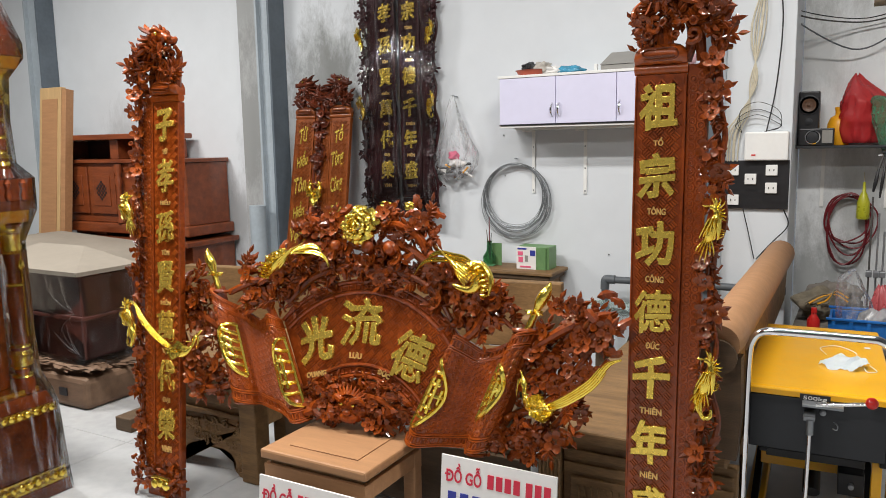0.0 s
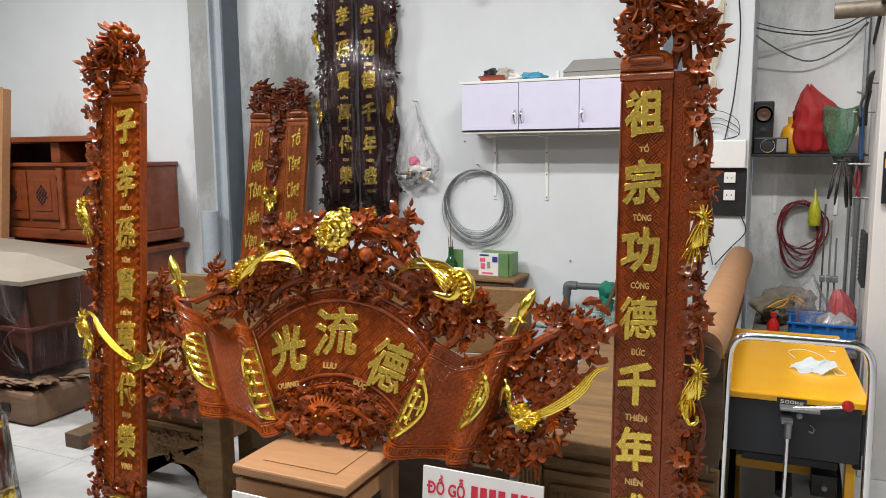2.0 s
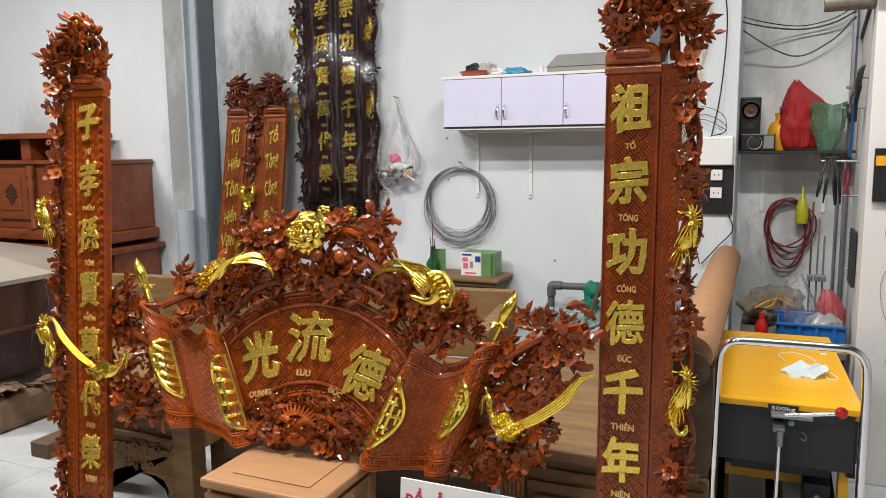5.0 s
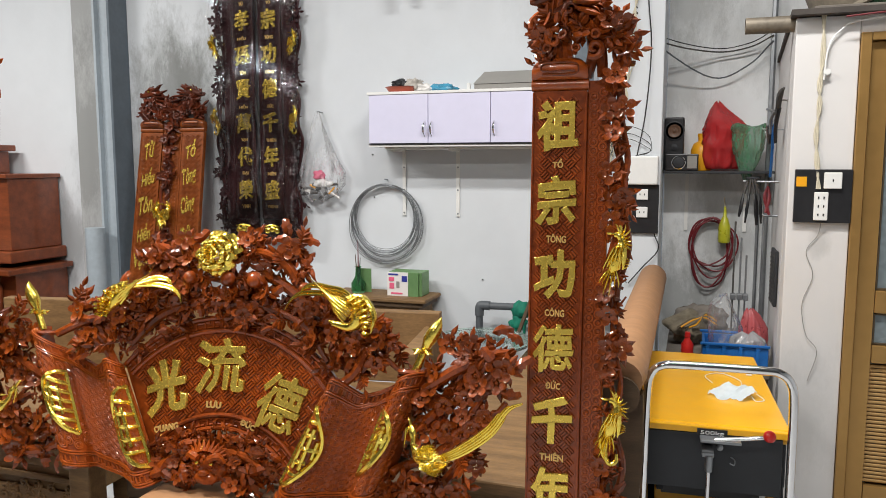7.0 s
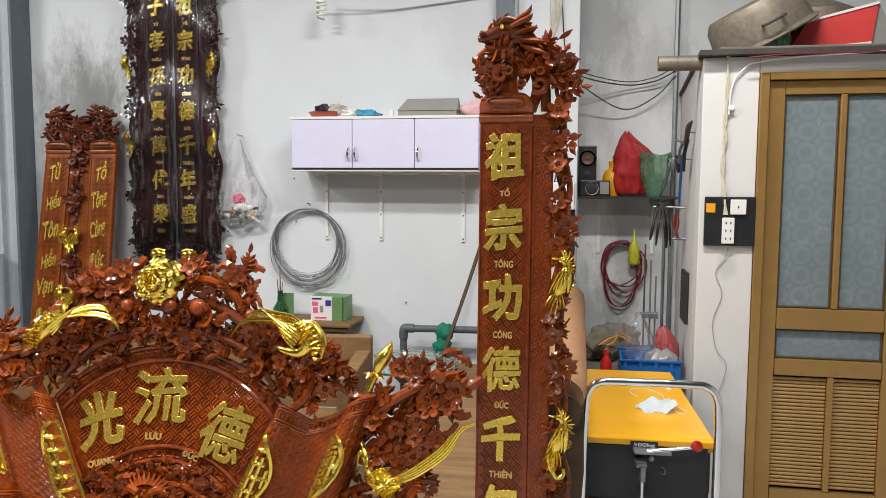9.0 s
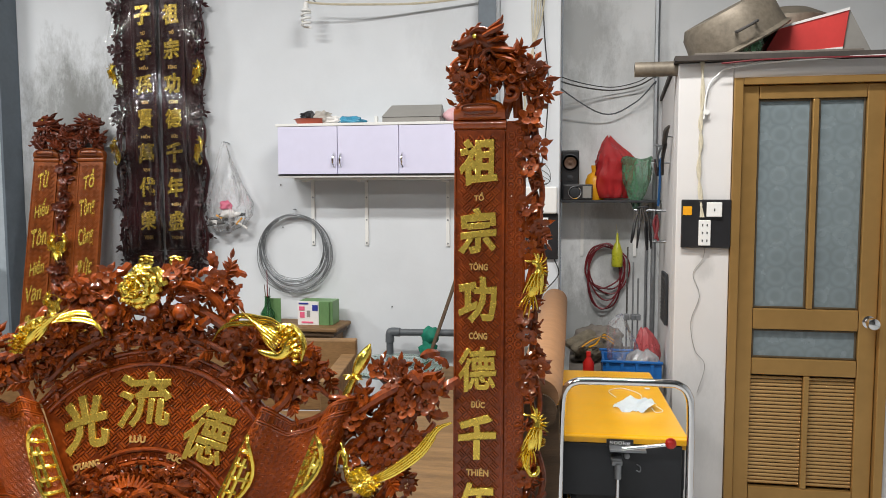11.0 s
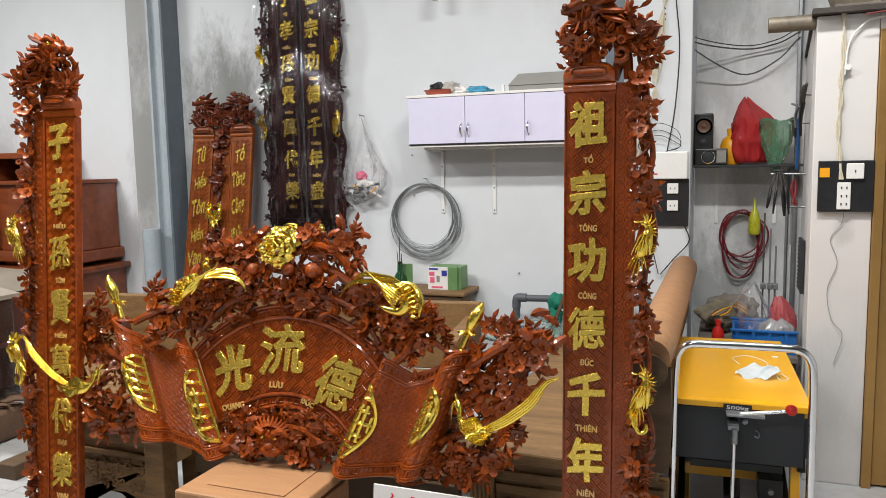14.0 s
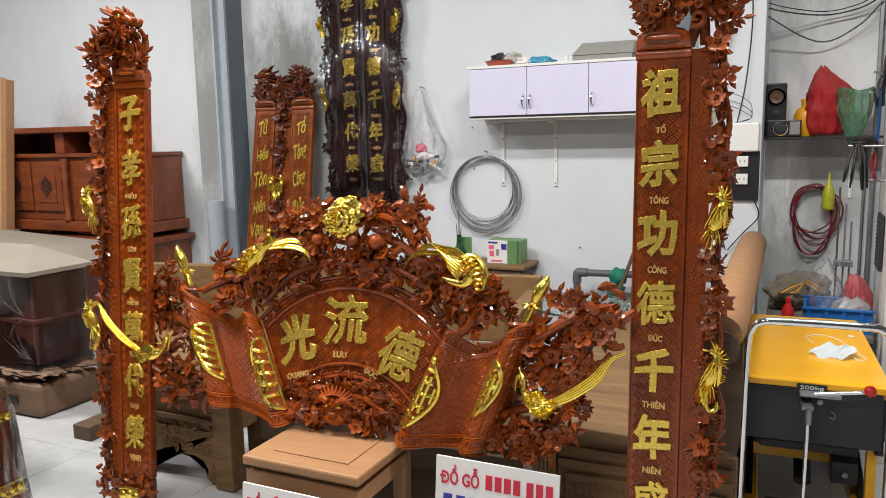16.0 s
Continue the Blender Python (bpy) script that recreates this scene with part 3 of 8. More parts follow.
# bag of small tools on the wall
bag = thing("hanging_plastic_bag", "clear plastic carrier bag holding small tools on the wall", "plastic bag", pose(-2.47, 4.64, 1.3))
s = B()
rings = []
for z, rx, ry, ox in ((1.79, 0.012, 0.008, 0.0), (1.70, 0.04, 0.015, 0.0), (1.6, 0.075, 0.03, 0.005), (1.5, 0.11, 0.05, 0.01), (1.4, 0.15, 0.06, 0.015), (1.32, 0.155, 0.065, 0.015), (1.26, 0.12, 0.055, 0.01), (1.225, 0.05, 0.03, -0.01)):
    ring = []
    for k in range(28):
        a = 2 * math.pi * k / 28
        f = 1 + 0.13 * math.sin(5 * a + 9 * z) + 0.08 * math.sin(9 * a - 14 * z)
        ring.append(s.verts.new((-2.48 + ox + rx * f * math.cos(a), 4.606 + ry * f * math.sin(a), z + 0.008 * math.sin(4 * a))))
    rings.append(ring)
for u, v in zip(rings, rings[1:]):
    for k in range(28):
        s.faces.new((u[k], u[(k + 1) % 28], v[(k + 1) % 28], v[k]))
s.faces.new(rings[-1])
part("bag_film", s, BAGFILM, bag, smooth=True, angle=None)
rng = random.Random(9)
for k in range(16):
    px, pz = -2.47 + rng.uniform(-0.10, 0.10), 1.29 + rng.uniform(-0.035, 0.05)
    m_ = (GALV, BLACK, PAPER, MESHBLACK, BLACK, AMBER)[k % 6]
    s = B()
    a, l = rng.uniform(0, 3.1), rng.uniform(0.03, 0.07)
    tube(s, [(px - l * math.cos(a), 4.60, pz - 0.4 * l * math.sin(a)), (px + l * math.cos(a), 4.605, pz + 0.4 * l * math.sin(a))], rng.uniform(0.006, 0.013), 8)
    part("tool", s, m_, bag, smooth=True)
part("pink_packet", crumple((-2.475, 4.60, 1.385), (0.038, 0.02, 0.028), 3.3, 3, 0.75, 16.0), PINK, bag, smooth=True, angle=None)
part("white_packet", crumple((-2.45, 4.60, 1.335), (0.06, 0.03, 0.03), 8.3, 3, 0.7, 14.0), PAPER, bag, smooth=True, angle=None)
part("nail", tube(B(), [(-2.48, 4.69, 1.79), (-2.48, 4.6, 1.795)], 0.004, 8), GALV, bag)

# spiral energy lamp hanging on its wire
lamp = thing("spiral_bulb", "white spiral energy-saving bulb hung from a wire", "bulb", pose(-1.88, 4.5, 2.5))
s = B()
pts = []
for a in np.linspace(0, 2 * math.pi * 3.2, 64):
    pts.append((-1.885 + 0.026 * math.cos(a), 4.52 + 0.026 * math.sin(a), 2.47 + 0.0045 * a))
tube(s, pts, 0.0075, 8)
part("spiral_tube", s, WHITE, lamp, smooth=True)
part("bulb_base", lathe(B(), [(0.013, 0.62), (0.016, 0.60), (0.016, 0.585), (0.03, 0.575), (0.032, 0.565), (0.012, 0.555)], 16, pose(-1.885, 4.52, 2.0)), WHITE, lamp, smooth=True)
part("flex", tube(B(), smooth_line([(-1.885, 4.52, 2.62), (-1.75, 4.53, 2.605), (-1.5, 4.55, 2.597), (-1.2, 4.6, 2.602), (-0.85, 4.62, 2.63)], 6), 0.007, 6), CREAM, lamp, smooth=True)
part("hook", tube(B(), smooth_line([(-1.885, 4.52, 2.6), (-1.885, 4.6, 2.66), (-1.88, 4.685, 2.66)], 4), 0.004, 6), GALV, lamp, smooth=True)

# column: modem box with a red label, and black switch board
mb = thing("modem_box", "white plastic modem box on the column", "box", pose(-0.48, 4.645, 1.42))
part("housing", box(B(), -0.6, -0.372, 4.59, 4.644, 1.345, 1.505, 0.008), WHITE, mb)
part("red_label", box(B(), -0.562, -0.54, 4.587, 4.592, 1.372, 1.38), BOXRED, mb)


def switch_board(x0, x1, y, z0, z1, label):
    ob = thing("switch_board", label, "switch board", pose((x0 + x1) / 2, y, z0))
    part("backboard", box(B(), x0, x1, y - 0.02, y - 0.001, z0, z1, 0.003), BLACK, ob)
    return ob


def plate(ob, x, z, w, h, y, holes):
    p = part("face_plate", box(B(), x - w / 2, x + w / 2, y - 0.012, y, z - h / 2, z + h / 2, 0.003), WHITE, ob, "white plastic plate")
    for hx, hz in holes:
        part("socket_slot", box(B(), x + hx - 0.0024, x + hx + 0.0024, y - 0.0135, y - 0.011, z + hz - 0.005, z + hz + 0.005), BLACK, p)
    return p


sb1 = switch_board(-0.715, -0.365, 4.644, 1.07, 1.345, "black switch board with white sockets on the column")
for x, z in ((-0.66, 1.29), (-0.655, 1.12), (-0.565, 1.24), (-0.455, 1.29), (-0.455, 1.19)):
    plate(sb1, x, z, 0.062, 0.06, 4.624, ((-0.012, 0), (0.012, 0)))
sb2 = switch_board(0.212, 0.425, 3.654, 1.222, 1.44, "black switch board with white switch and socket on the pier")
plate(sb2, 0.352, 1.395, 0.066, 0.066, 3.634, ((0, 0),))
plate(sb2, 0.312, 1.29, 0.052, 0.115, 3.634, ((-0.01, 0.035), (0.01, 0.035), (-0.01, 0.0), (0.01, 0.0), (-0.01, -0.035), (0.01, -0.035)))
part("yellow_sticker", box(B(), 0.217, 0.256, 3.6315, 3.634, 1.37, 1.41), AMBER, sb2, "small yellow sticker")


def cable(name, pts, r, material, label, category="cable", group=""):
    return solo(name, tube(B(), smooth_line(pts, 6), r, 6), material, label, category, smooth=True, group=group)


for dx, dz in ((0, 0), (0.007, 0.004), (-0.006, 0.002)):
    cable("pier_cable", [(0.288 + dx, 3.645, 2.06), (0.293 - dx, 3.645, 1.9), (0.286 + dx, 3.645, 1.78), (0.29 - dx, 3.644, 1.7), (0.283 + dx, 3.645, 1.58), (0.292 - dx, 3.642, 1.47), (0.30 + dx, 3.63, 1.36)], 0.0045, CREAM, "cream cable clipped to the white pier", group="pier cables")
cable("grey_flex", [(0.318, 3.635, 1.235), (0.31, 3.648, 1.17), (0.27, 3.65, 1.1), (0.30, 3.65, 1.0), (0.265, 3.65, 0.88), (0.285, 3.648, 0.75), (0.33, 3.645, 0.68), (0.30, 3.648, 0.55)], 0.0015, GREYLID, "thin grey flex hanging from the socket")
cable("roof_cable", [(0.30, 3.642, 1.80), (0.31, 3.642, 1.92), (0.35, 3.642, 1.99), (0.45, 3.638, 2.03), (0.9, 3.6, 2.05), (1.6, 3.6, 2.05)], 0.004, WHITE, "white cable bent along the lintel")
cable("red_roof_cable", [(0.36, 3.59, 2.035), (0.6, 3.59, 2.048), (1.2, 3.59, 2.046), (2.0, 3.59, 2.05)], 0.004, REDWIRE, "dark red cable under the roof board")
clip = thing("porcelain_insulator", "white porcelain insulator on the pier", "insulator", pose(0.3, 3.65, 1.83))
part("clip_body", lathe(B(), [(0.014, 0), (0.014, 0.008), (0.008, 0.012), (0.008, 0.02), (0.012, 0.026)], 12, pose(0.31, 3.655, 1.83, 90)), WHITE, clip, smooth=True)
rng = random.Random(3)
for k in range(8):
    dx = rng.uniform(-0.045, 0.045)
    cable("column_cable", [(-0.52 + dx, 4.63, 3.2), (-0.50 - dx, 4.63, 2.6), (-0.545 + dx, 4.62, 2.1), (-0.57 - 0.5 * dx, 4.62, 1.8), (-0.60 + 0.6 * dx, 4.61, 1.62), (-0.66 + dx, 4.61, 1.5), (-0.67 + dx, 4.62, 1.34)], 0.0035, CREAM, "loose cream cable down the column", group="column cables")
for k, zz in ((0, 1.62), (1, 1.58), (2, 1.55)):
    cable("loop_cable", [(-0.62, 4.61, 1.5), (-0.63 - 0.01 * k, 4.6, zz), (-0.54, 4.59, zz + 0.05), (-0.43, 4.6, zz), (-0.42, 4.61, 1.53), (-0.5, 4.6, 1.505)], 0.0018, BLACK, "thin black cable looped over the modem box", group="loop cables")
cable("black_cable", [(-0.49, 4.63, 3.0), (-0.455, 4.63, 2.4), (-0.43, 4.63, 2.1), (-0.45, 4.62, 1.75), (-0.49, 4.6, 1.5)], 0.004, BLACK, "thin black cable down the column")
cable("black_flex", [(-0.385, 4.62, 1.07), (-0.36, 4.62, 0.98), (-0.44, 4.62, 0.88), (-0.52, 4.62, 0.78)], 0.004, BLACK, "black flex below the switch board")
cable("black_flex", [(-0.60, 4.62, 1.07), (-0.57, 4.62, 0.95), (-0.53, 4.62, 0.78)], 0.003, BLACK, "black flex below the switch board")
for z0, sag, r, m_ in ((2.17, 0.05, 0.006, MESHBLACK), (2.14, 0.17, 0.006, PVC), (2.2, 0.06, 0.004, BLACK)):
    cable("slack_cable", [(-0.52, 4.63, z0 + 0.13), (-0.40, 4.85, z0), (-0.1, 5.06, z0 - sag), (0.10, 5.08, z0 - 0.6 * sag), (0.228, 5.06, z0 + 0.03)], r * 0.75, m_, "slack dark cable across the alcove", group="slack cables")

# alcove: shelf and its load
sh = thing("alcove_shelf", "dark steel shelf on brackets in the alcove", "shelf", pose(-0.08, 5.1, 1.4))
part("board", box(B(), -0.357, 0.253, 4.87, 5.148, 1.405, 1.42, 0.002), CHARCOAL, sh)
for bx in (-0.22, 0.12):
    part("bracket", box(B(), bx - 0.01, bx + 0.01, 5.14, 5.149, 1.05, 1.404), WHITE, sh)
spk = thing("loudspeaker", "black two-way bookshelf loudspeaker on the shelf", "loudspeaker", pose(-0.3, 4.95, 1.42))
part("cabinet", box(B(), -0.357, -0.245, 4.945, 5.06, 1.421, 1.735, 0.008), BLACK, spk)
part("cone", lathe(B(), [(0.036, 0.0), (0.038, 0.006), (0.030, 0.005), (0.014, -0.004), (0.012, 0.0), (0.004, 0.004)], 24, pose(-0.30, 4.942, 1.655, 90)), mat("brown_cone", (0.11, 0.055, 0.03), 0.5), spk, "pale brown cone with a black ring", smooth=True)
part("cone_ring", lathe(B(), [(0.049, 0), (0.051, 0.007), (0.057, 0.005), (0.057, 0)], 24, pose(-0.30, 4.943, 1.655, 90)), CHARCOAL, spk, smooth=True)
part("tweeter", lathe(B(), [(0.02, 0), (0.02, 0.005), (0.008, 0.008)], 16, pose(-0.30, 4.943, 1.56, 90)), CHARCOAL, spk, smooth=True)
rad = thing("portable_radio", "black portable radio with a round silver-ringed speaker", "radio", pose(-0.25, 4.92, 1.42))
part("case", box(B(), -0.345, -0.16, 4.872, 4.94, 1.421, 1.519, 0.006), BLACK, rad)
part("speaker_ring", lathe(B(), [(0.034, 0), (0.036, 0.004), (0.04, 0.003), (0.04, 0)], 24, pose(-0.27, 4.871, 1.469, 90)), CHROME, rad, smooth=True)
part("speaker_grille", lathe(B(), [(0.034, 0), (0.02, 0.003), (0.004, 0.003)], 20, pose(-0.27, 4.8715, 1.469, 90)), CHARCOAL, rad, smooth=True)
part("side_panel", box(B(), -0.222, -0.168, 4.8685, 4.8725, 1.435, 1.508), GREYLID, rad)
jug = thing("yellow_canister", "small yellow plastic canister on the shelf", "canister", pose(-0.13, 5.02, 1.42))
part("canister_body", lathe(B(), [(0.055, 0), (0.06, 0.01), (0.06, 0.12), (0.045, 0.16), (0.02, 0.175), (0.02, 0.2)], 20, pose(-0.145, 5.04, 1.421)), AMBER, jug, smooth=True)
part("cap", lathe(B(), [(0.023, 0.2), (0.023, 0.22)], 16, pose(-0.145, 5.04, 1.421)), AMBER, jug, smooth=True)


def bag_lump(name, prof, c, material, label, seed, n=64):
    """A crumpled bag: a loose turned form with sharp folds."""
    bm = B()
    rr = []
    zs = [p[1] for p in prof]
    for f in np.linspace(0, 1, 22):
        z = zs[0] + (zs[-1] - zs[0]) * float(f)
        r, fx = float(np.interp(z, zs, [p[0] for p in prof])), float(np.interp(z, zs, [p[2] for p in prof]))
        ring = []
        for k in range(n):
            a = 2 * math.pi * k / n
            q = Vector((2.2 * math.cos(a), 2.2 * math.sin(a) + seed, 7 * z))
            fold = abs(noise.noise(q)) + 0.6 * abs(noise.noise(q * 2.3)) + 0.3 * abs(noise.noise(q * 5))
            g_ = 1.10 + 0.06 * math.sin(3 * a + seed) - 0.33 * fold
            ring.append(bm.verts.new((c[0] + fx + r * g_ * math.cos(a), c[1] + 0.75 * r * g_ * math.sin(a), c[2] + z + 0.012 * math.sin(3 * a + seed) * f)))
        rr.append(ring)
    for u, v in zip(rr, rr[1:]):
        for k in range(n):
            bm.faces.new((u[k], u[(k + 1) % n], v[(k + 1) % n], v[k]))
    bm.faces.new(rr[0])
    bm.faces.new(rr[-1])
    return solo(name, bm, material, label, "plastic bag", smooth=True, angle=None)


bag_lump("red_bag", ((0.10, 0.012, 0), (0.125, 0.05, 0.0), (0.13, 0.15, 0.0), (0.135, 0.24, 0.015), (0.085, 0.31, -0.01), (0.05, 0.36, -0.03), (0.012, 0.40, -0.035)), (-0.03, 5.03, 1.42), REDBAG, "full red plastic bag on the shelf", 1.0)
bag_lump("green_bag", ((0.014, -0.06, 0), (0.03, -0.02, 0), (0.06, 0.05, 0.0), (0.08, 0.12, 0.0), (0.09, 0.2, 0.0), (0.10, 0.255, 0.0), (0.094, 0.26, 0.0)), (0.105, 4.93, 1.42), GREENBAG, "translucent green plastic bag over the shelf edge", 2.2)
# hook with a red cable and a spray bottle
loop = thing("cable_hank", "hank of dark red cable on a nail in the alcove", "cable", pose(-0.06, 5.12, 0.9))
rng = random.Random(8)
for k in range(6):
    s = B()
    rx, rz, ox = 0.13 + rng.uniform(-0.035, 0.012), 0.20 + rng.uniform(-0.06, 0.02), rng.uniform(-0.02, 0.02)
    tube(s, [(-0.06 + ox + rx * math.cos(a), 5.12 - 0.006 * k, 1.125 - rz + rz * math.sin(a) + 0.012 * math.sin(3 * a + k)) for a in np.linspace(0, 2 * math.pi, 33)], 0.0055, 6)
    part("cable_loop", s, REDWIRE, loop, smooth=True)
part("nail", tube(B(), [(-0.06, 5.16, 1.12), (-0.06, 5.07, 1.125)], 0.005, 8), GALV, loop)
spr = thing("squeeze_bottle", "yellow-green squeeze bottle hung by its neck", "bottle", pose(0.0, 5.1, 1.0))
part("bottle_body", lathe(B(), [(0.03, 0), (0.036, 0.01), (0.034, 0.1), (0.018, 0.15), (0.01, 0.16), (0.006, 0.22)], 18, pose(0.005, 5.08, 0.985)), mat("lime_plastic", (0.55, 0.55, 0.03), 0.3, trans=0.2), spr, smooth=True)
part("string", tube(B(), [(0.005, 5.08, 1.2), (0.0, 5.155, 1.26)], 0.003, 6), CREAM, spr)
# pipes and tools beside the small room
cable("conduit", [(0.232, 5.08, 0.0), (0.232, 5.08, 2.0), (0.232, 5.08, 4.2)], 0.016, GALV, "grey galvanised conduit up the alcove corner", "pipe")
cable("conduit", [(0.19, 5.1, 0.0), (0.19, 5.1, 1.39)], 0.01, GALV, "grey galvanised conduit up the alcove corner", "pipe")
pl = thing("roof_batten", "grey steel tube end under the roof boards", "pipe", pose(0.1, 3.7, 2.07))
part("tube_wall", lathe(B(), [(0.034, 0), (0.034, 0.4), (0.028, 0.4), (0.028, 0)], 20, pose(0.0, 3.72, 2.038, 0, 90, 0), closed=False), SOOT, pl, smooth=True)
# tools hung on the side wall
cl = thing("locking_pliers", "steel locking pliers hung high on the side wall", "pliers", pose(0.17, 3.95, 1.6))
part("jaw", tube(B(), smooth_line([(0.175, 3.86, 1.79), (0.165, 3.90, 1.765), (0.165, 3.97, 1.70)], 4), [0.006, 0.014, 0.011], 8), MESHBLACK, cl, smooth=True)
part("handle", tube(B(), smooth_line([(0.168, 3.95, 1.71), (0.165, 4.02, 1.64), (0.17, 4.06, 1.56)], 4), [0.011, 0.009, 0.007], 8), BLACK, cl, smooth=True)
part("handle", tube(B(), smooth_line([(0.155, 3.97, 1.70), (0.145, 4.05, 1.66), (0.15, 4.08, 1.60)], 4), [0.008, 0.007, 0.005], 8), GALV, cl, smooth=True)
part("screw", tube(B(), [(0.16, 4.02, 1.70), (0.13, 4.08, 1.715)], 0.006, 8), GALV, cl)
part("nail", tube(B(), [(0.215, 3.92, 1.74), (0.15, 3.92, 1.745)], 0.004, 6), GALV, cl)
tp = thing("tape_roll", "roll of black tape hung on the side wall", "tape", pose(0.15, 4.12, 1.6))
part("roll", lathe(B(), [(0.022, -0.014), (0.045, -0.014), (0.047, 0.0), (0.045, 0.014), (0.022, 0.014)], 24, pose(0.155, 4.14, 1.60, 0, 80, 0)), BLACK, tp, smooth=True)
part("nail", tube(B(), [(0.225, 4.14, 1.622), (0.12, 4.14, 1.625)], 0.004, 6), GALV, tp)
rack = thing("tool_rail", "small steel tool rail standing out from the side wall", "rack", pose(0.15, 4.4, 1.36))
part("bar", tube(B(), [(0.235, 4.38, 1.37), (0.06, 4.42, 1.372)], 0.006, 8), GALV, rack)
part("bar", tube(B(), [(0.235, 4.36, 1.20), (0.12, 4.38, 1.20)], 0.006, 8), GALV, rack)
part("upright", tube(B(), [(0.165, 4.38, 1.37), (0.163, 4.37, 1.0)], 0.005, 8), GALV, rack)
for k, (x0, x1, x2, z0, r_) in enumerate(((0.085, 0.065, 0.045, 1.19, 0.010), (0.095, 0.09, 0.075, 1.16, 0.008), (0.10, 0.115, 0.13, 1.15, 0.012), (0.11, 0.135, 0.15, 1.16, 0.008))):
    t_ = thing("hand_tool", "black-handled pliers hung from the tool rail", "pliers", pose(x0, 4.4, z0), "pliers on the rail")
    part("grip", tube(B(), smooth_line([(x1, 4.40 - 0.012 * k, 1.32), (x1 * 0.5 + x2 * 0.5, 4.39 - 0.012 * k, 1.25), (x2, 4.40 - 0.012 * k, z0)], 5), [r_ * 0.5, r_, r_ * 1.1, r_ * 0.6], 8, 0.7), BLACK, t_, smooth=True)
    part("head", tube(B(), [(x1, 4.40 - 0.012 * k, 1.31), (x0, 4.405 - 0.012 * k, 1.385)], [0.008, 0.004], 8), MESHBLACK, t_, smooth=True)
rg_ = thing("hand_tool", "red-handled cutters hung from the tool rail", "cutters", pose(0.16, 4.3, 1.2), "pliers on the rail")
part("grip", tube(B(), smooth_line([(0.17, 4.3, 1.35), (0.155, 4.29, 1.30), (0.178, 4.28, 1.21)], 4), [0.005, 0.009, 0.007], 8), REDWIRE, rg_, smooth=True)
part("grip", tube(B(), smooth_line([(0.17, 4.3, 1.35), (0.176, 4.29, 1.29), (0.16, 4.28, 1.22)], 4), [0.005, 0.009, 0.007], 8), REDWIRE, rg_, smooth=True)
rag = solo("rag", crumple((0.105, 4.40, 1.388), (0.035, 0.014, 0.008), 12.0), CHARCOAL, "dark dusty rag laid over the tool rail", "rag", smooth=True, angle=None)
for k, (xb, zt) in enumerate(((0.05, 1.14), (0.085, 1.05), (0.115, 0.95))):
    bar_ = thing("bar_clamp", "long grey steel bar clamp standing against the wall", "clamp", pose(xb, 4.75, 0.49), "bar clamps")
    part("bar", box(B(), xb - 0.005, xb + 0.005, 4.745, 4.755, 0.49, zt, 0.002), (MESHBLACK, GALV, GALV)[k], bar_)
    part("clamp_head", box(B(), xb - 0.015, xb + 0.015, 4.70, 4.744, 0.70, 0.735, 0.004), GALV, bar_)
gr = thing("black_file_board", "black textured sanding board hung on the wall", "board", pose(0.18, 3.95, 0.8))
part("board_body", box(B(), 0.186, 0.2, 3.98, 4.17, 0.80, 1.06, 0.003), CHARCOAL, gr)
for k in range(12):
    part("tooth_row", box(B(), 0.183, 0.1855, 3.985, 4.165, 0.812 + 0.02 * k, 0.818 + 0.02 * k), MESHBLACK, gr)


for k, (x, z) in enumerate(((-2.13, 1.52), (-2.12, 1.25), (-1.4, 0.75))):
    solo("wall_nail", lathe(B(), [(0.004, 0), (0.004, 0.01), (0.002, 0.012)], 8, pose(x, 4.68, z, 90)), MESHBLACK, "small dark nail head in the wall", "nail", group="wall nails")
cable("blue_cable", [(0.172, 4.02, 1.68), (0.160, 4.06, 1.62), (0.166, 4.14, 1.52), (0.17, 4.22, 1.40)], 0.007, BLUEPL, "blue cable hanging on the side wall", "cable")

# ---- furniture and goods behind the plaques ----
# small table with a bulb box and a glass jar of brushes
tb = thing("side_table", "small brown wooden side table against the wall", "table", pose(-2.0, 4.5, 0))
part("tabletop", box(B(), -2.33, -1.665, 4.36, 4.66, 0.633, 0.658, 0.008), RAW_BROWN, tb)
part("moulding", box(B(), -2.31, -1.685, 4.375, 4.65, 0.603, 0.632, 0.008), RAW_DARK, tb)
part("apron", box(B(), -2.28, -1.715, 4.395, 4.64, 0.50, 0.602, 0.003), RAW_BROWN, tb)
for lx in (-2.255, -1.74):
    for ly in (4.415, 4.62):
        part("leg", box(B(), lx - 0.022, lx + 0.022, ly - 0.02, ly + 0.02, 0, 0.499, 0.004), RAW_BROWN, tb)
bx = thing("bulb_carton", "white and green light bulb carton", "carton", pose(-1.9, 4.5, 0.61))
part("front_panel", box(B(), -2.0, -1.865, 4.455, 4.47, 0.611, 0.755), PAPER, bx)
part("carton_body", box(B(), -1.998, -1.78, 4.4705, 4.6, 0.611, 0.757, 0.002), GREENPL, bx)
part("side_panel", box(B(), -1.8645, -1.80, 4.457, 4.4705, 0.611, 0.755), GREENPL, bx)
for a, m_ in (((-1.992, -1.93, 0.738, 0.748), SIGNBLUE), ((-1.99, -1.955, 0.70, 0.725), PINK), ((-1.985, -1.955, 0.655, 0.69), PINK), ((-1.905, -1.87, 0.70, 0.735), SIGNBLUE), ((-1.94, -1.92, 0.66, 0.70), GREYLID), ((-1.975, -1.90, 0.622, 0.632), PINK)):
    part("print", box(B(), a[0], a[1], 4.4525, 4.455, a[2], a[3]), m_, bx)
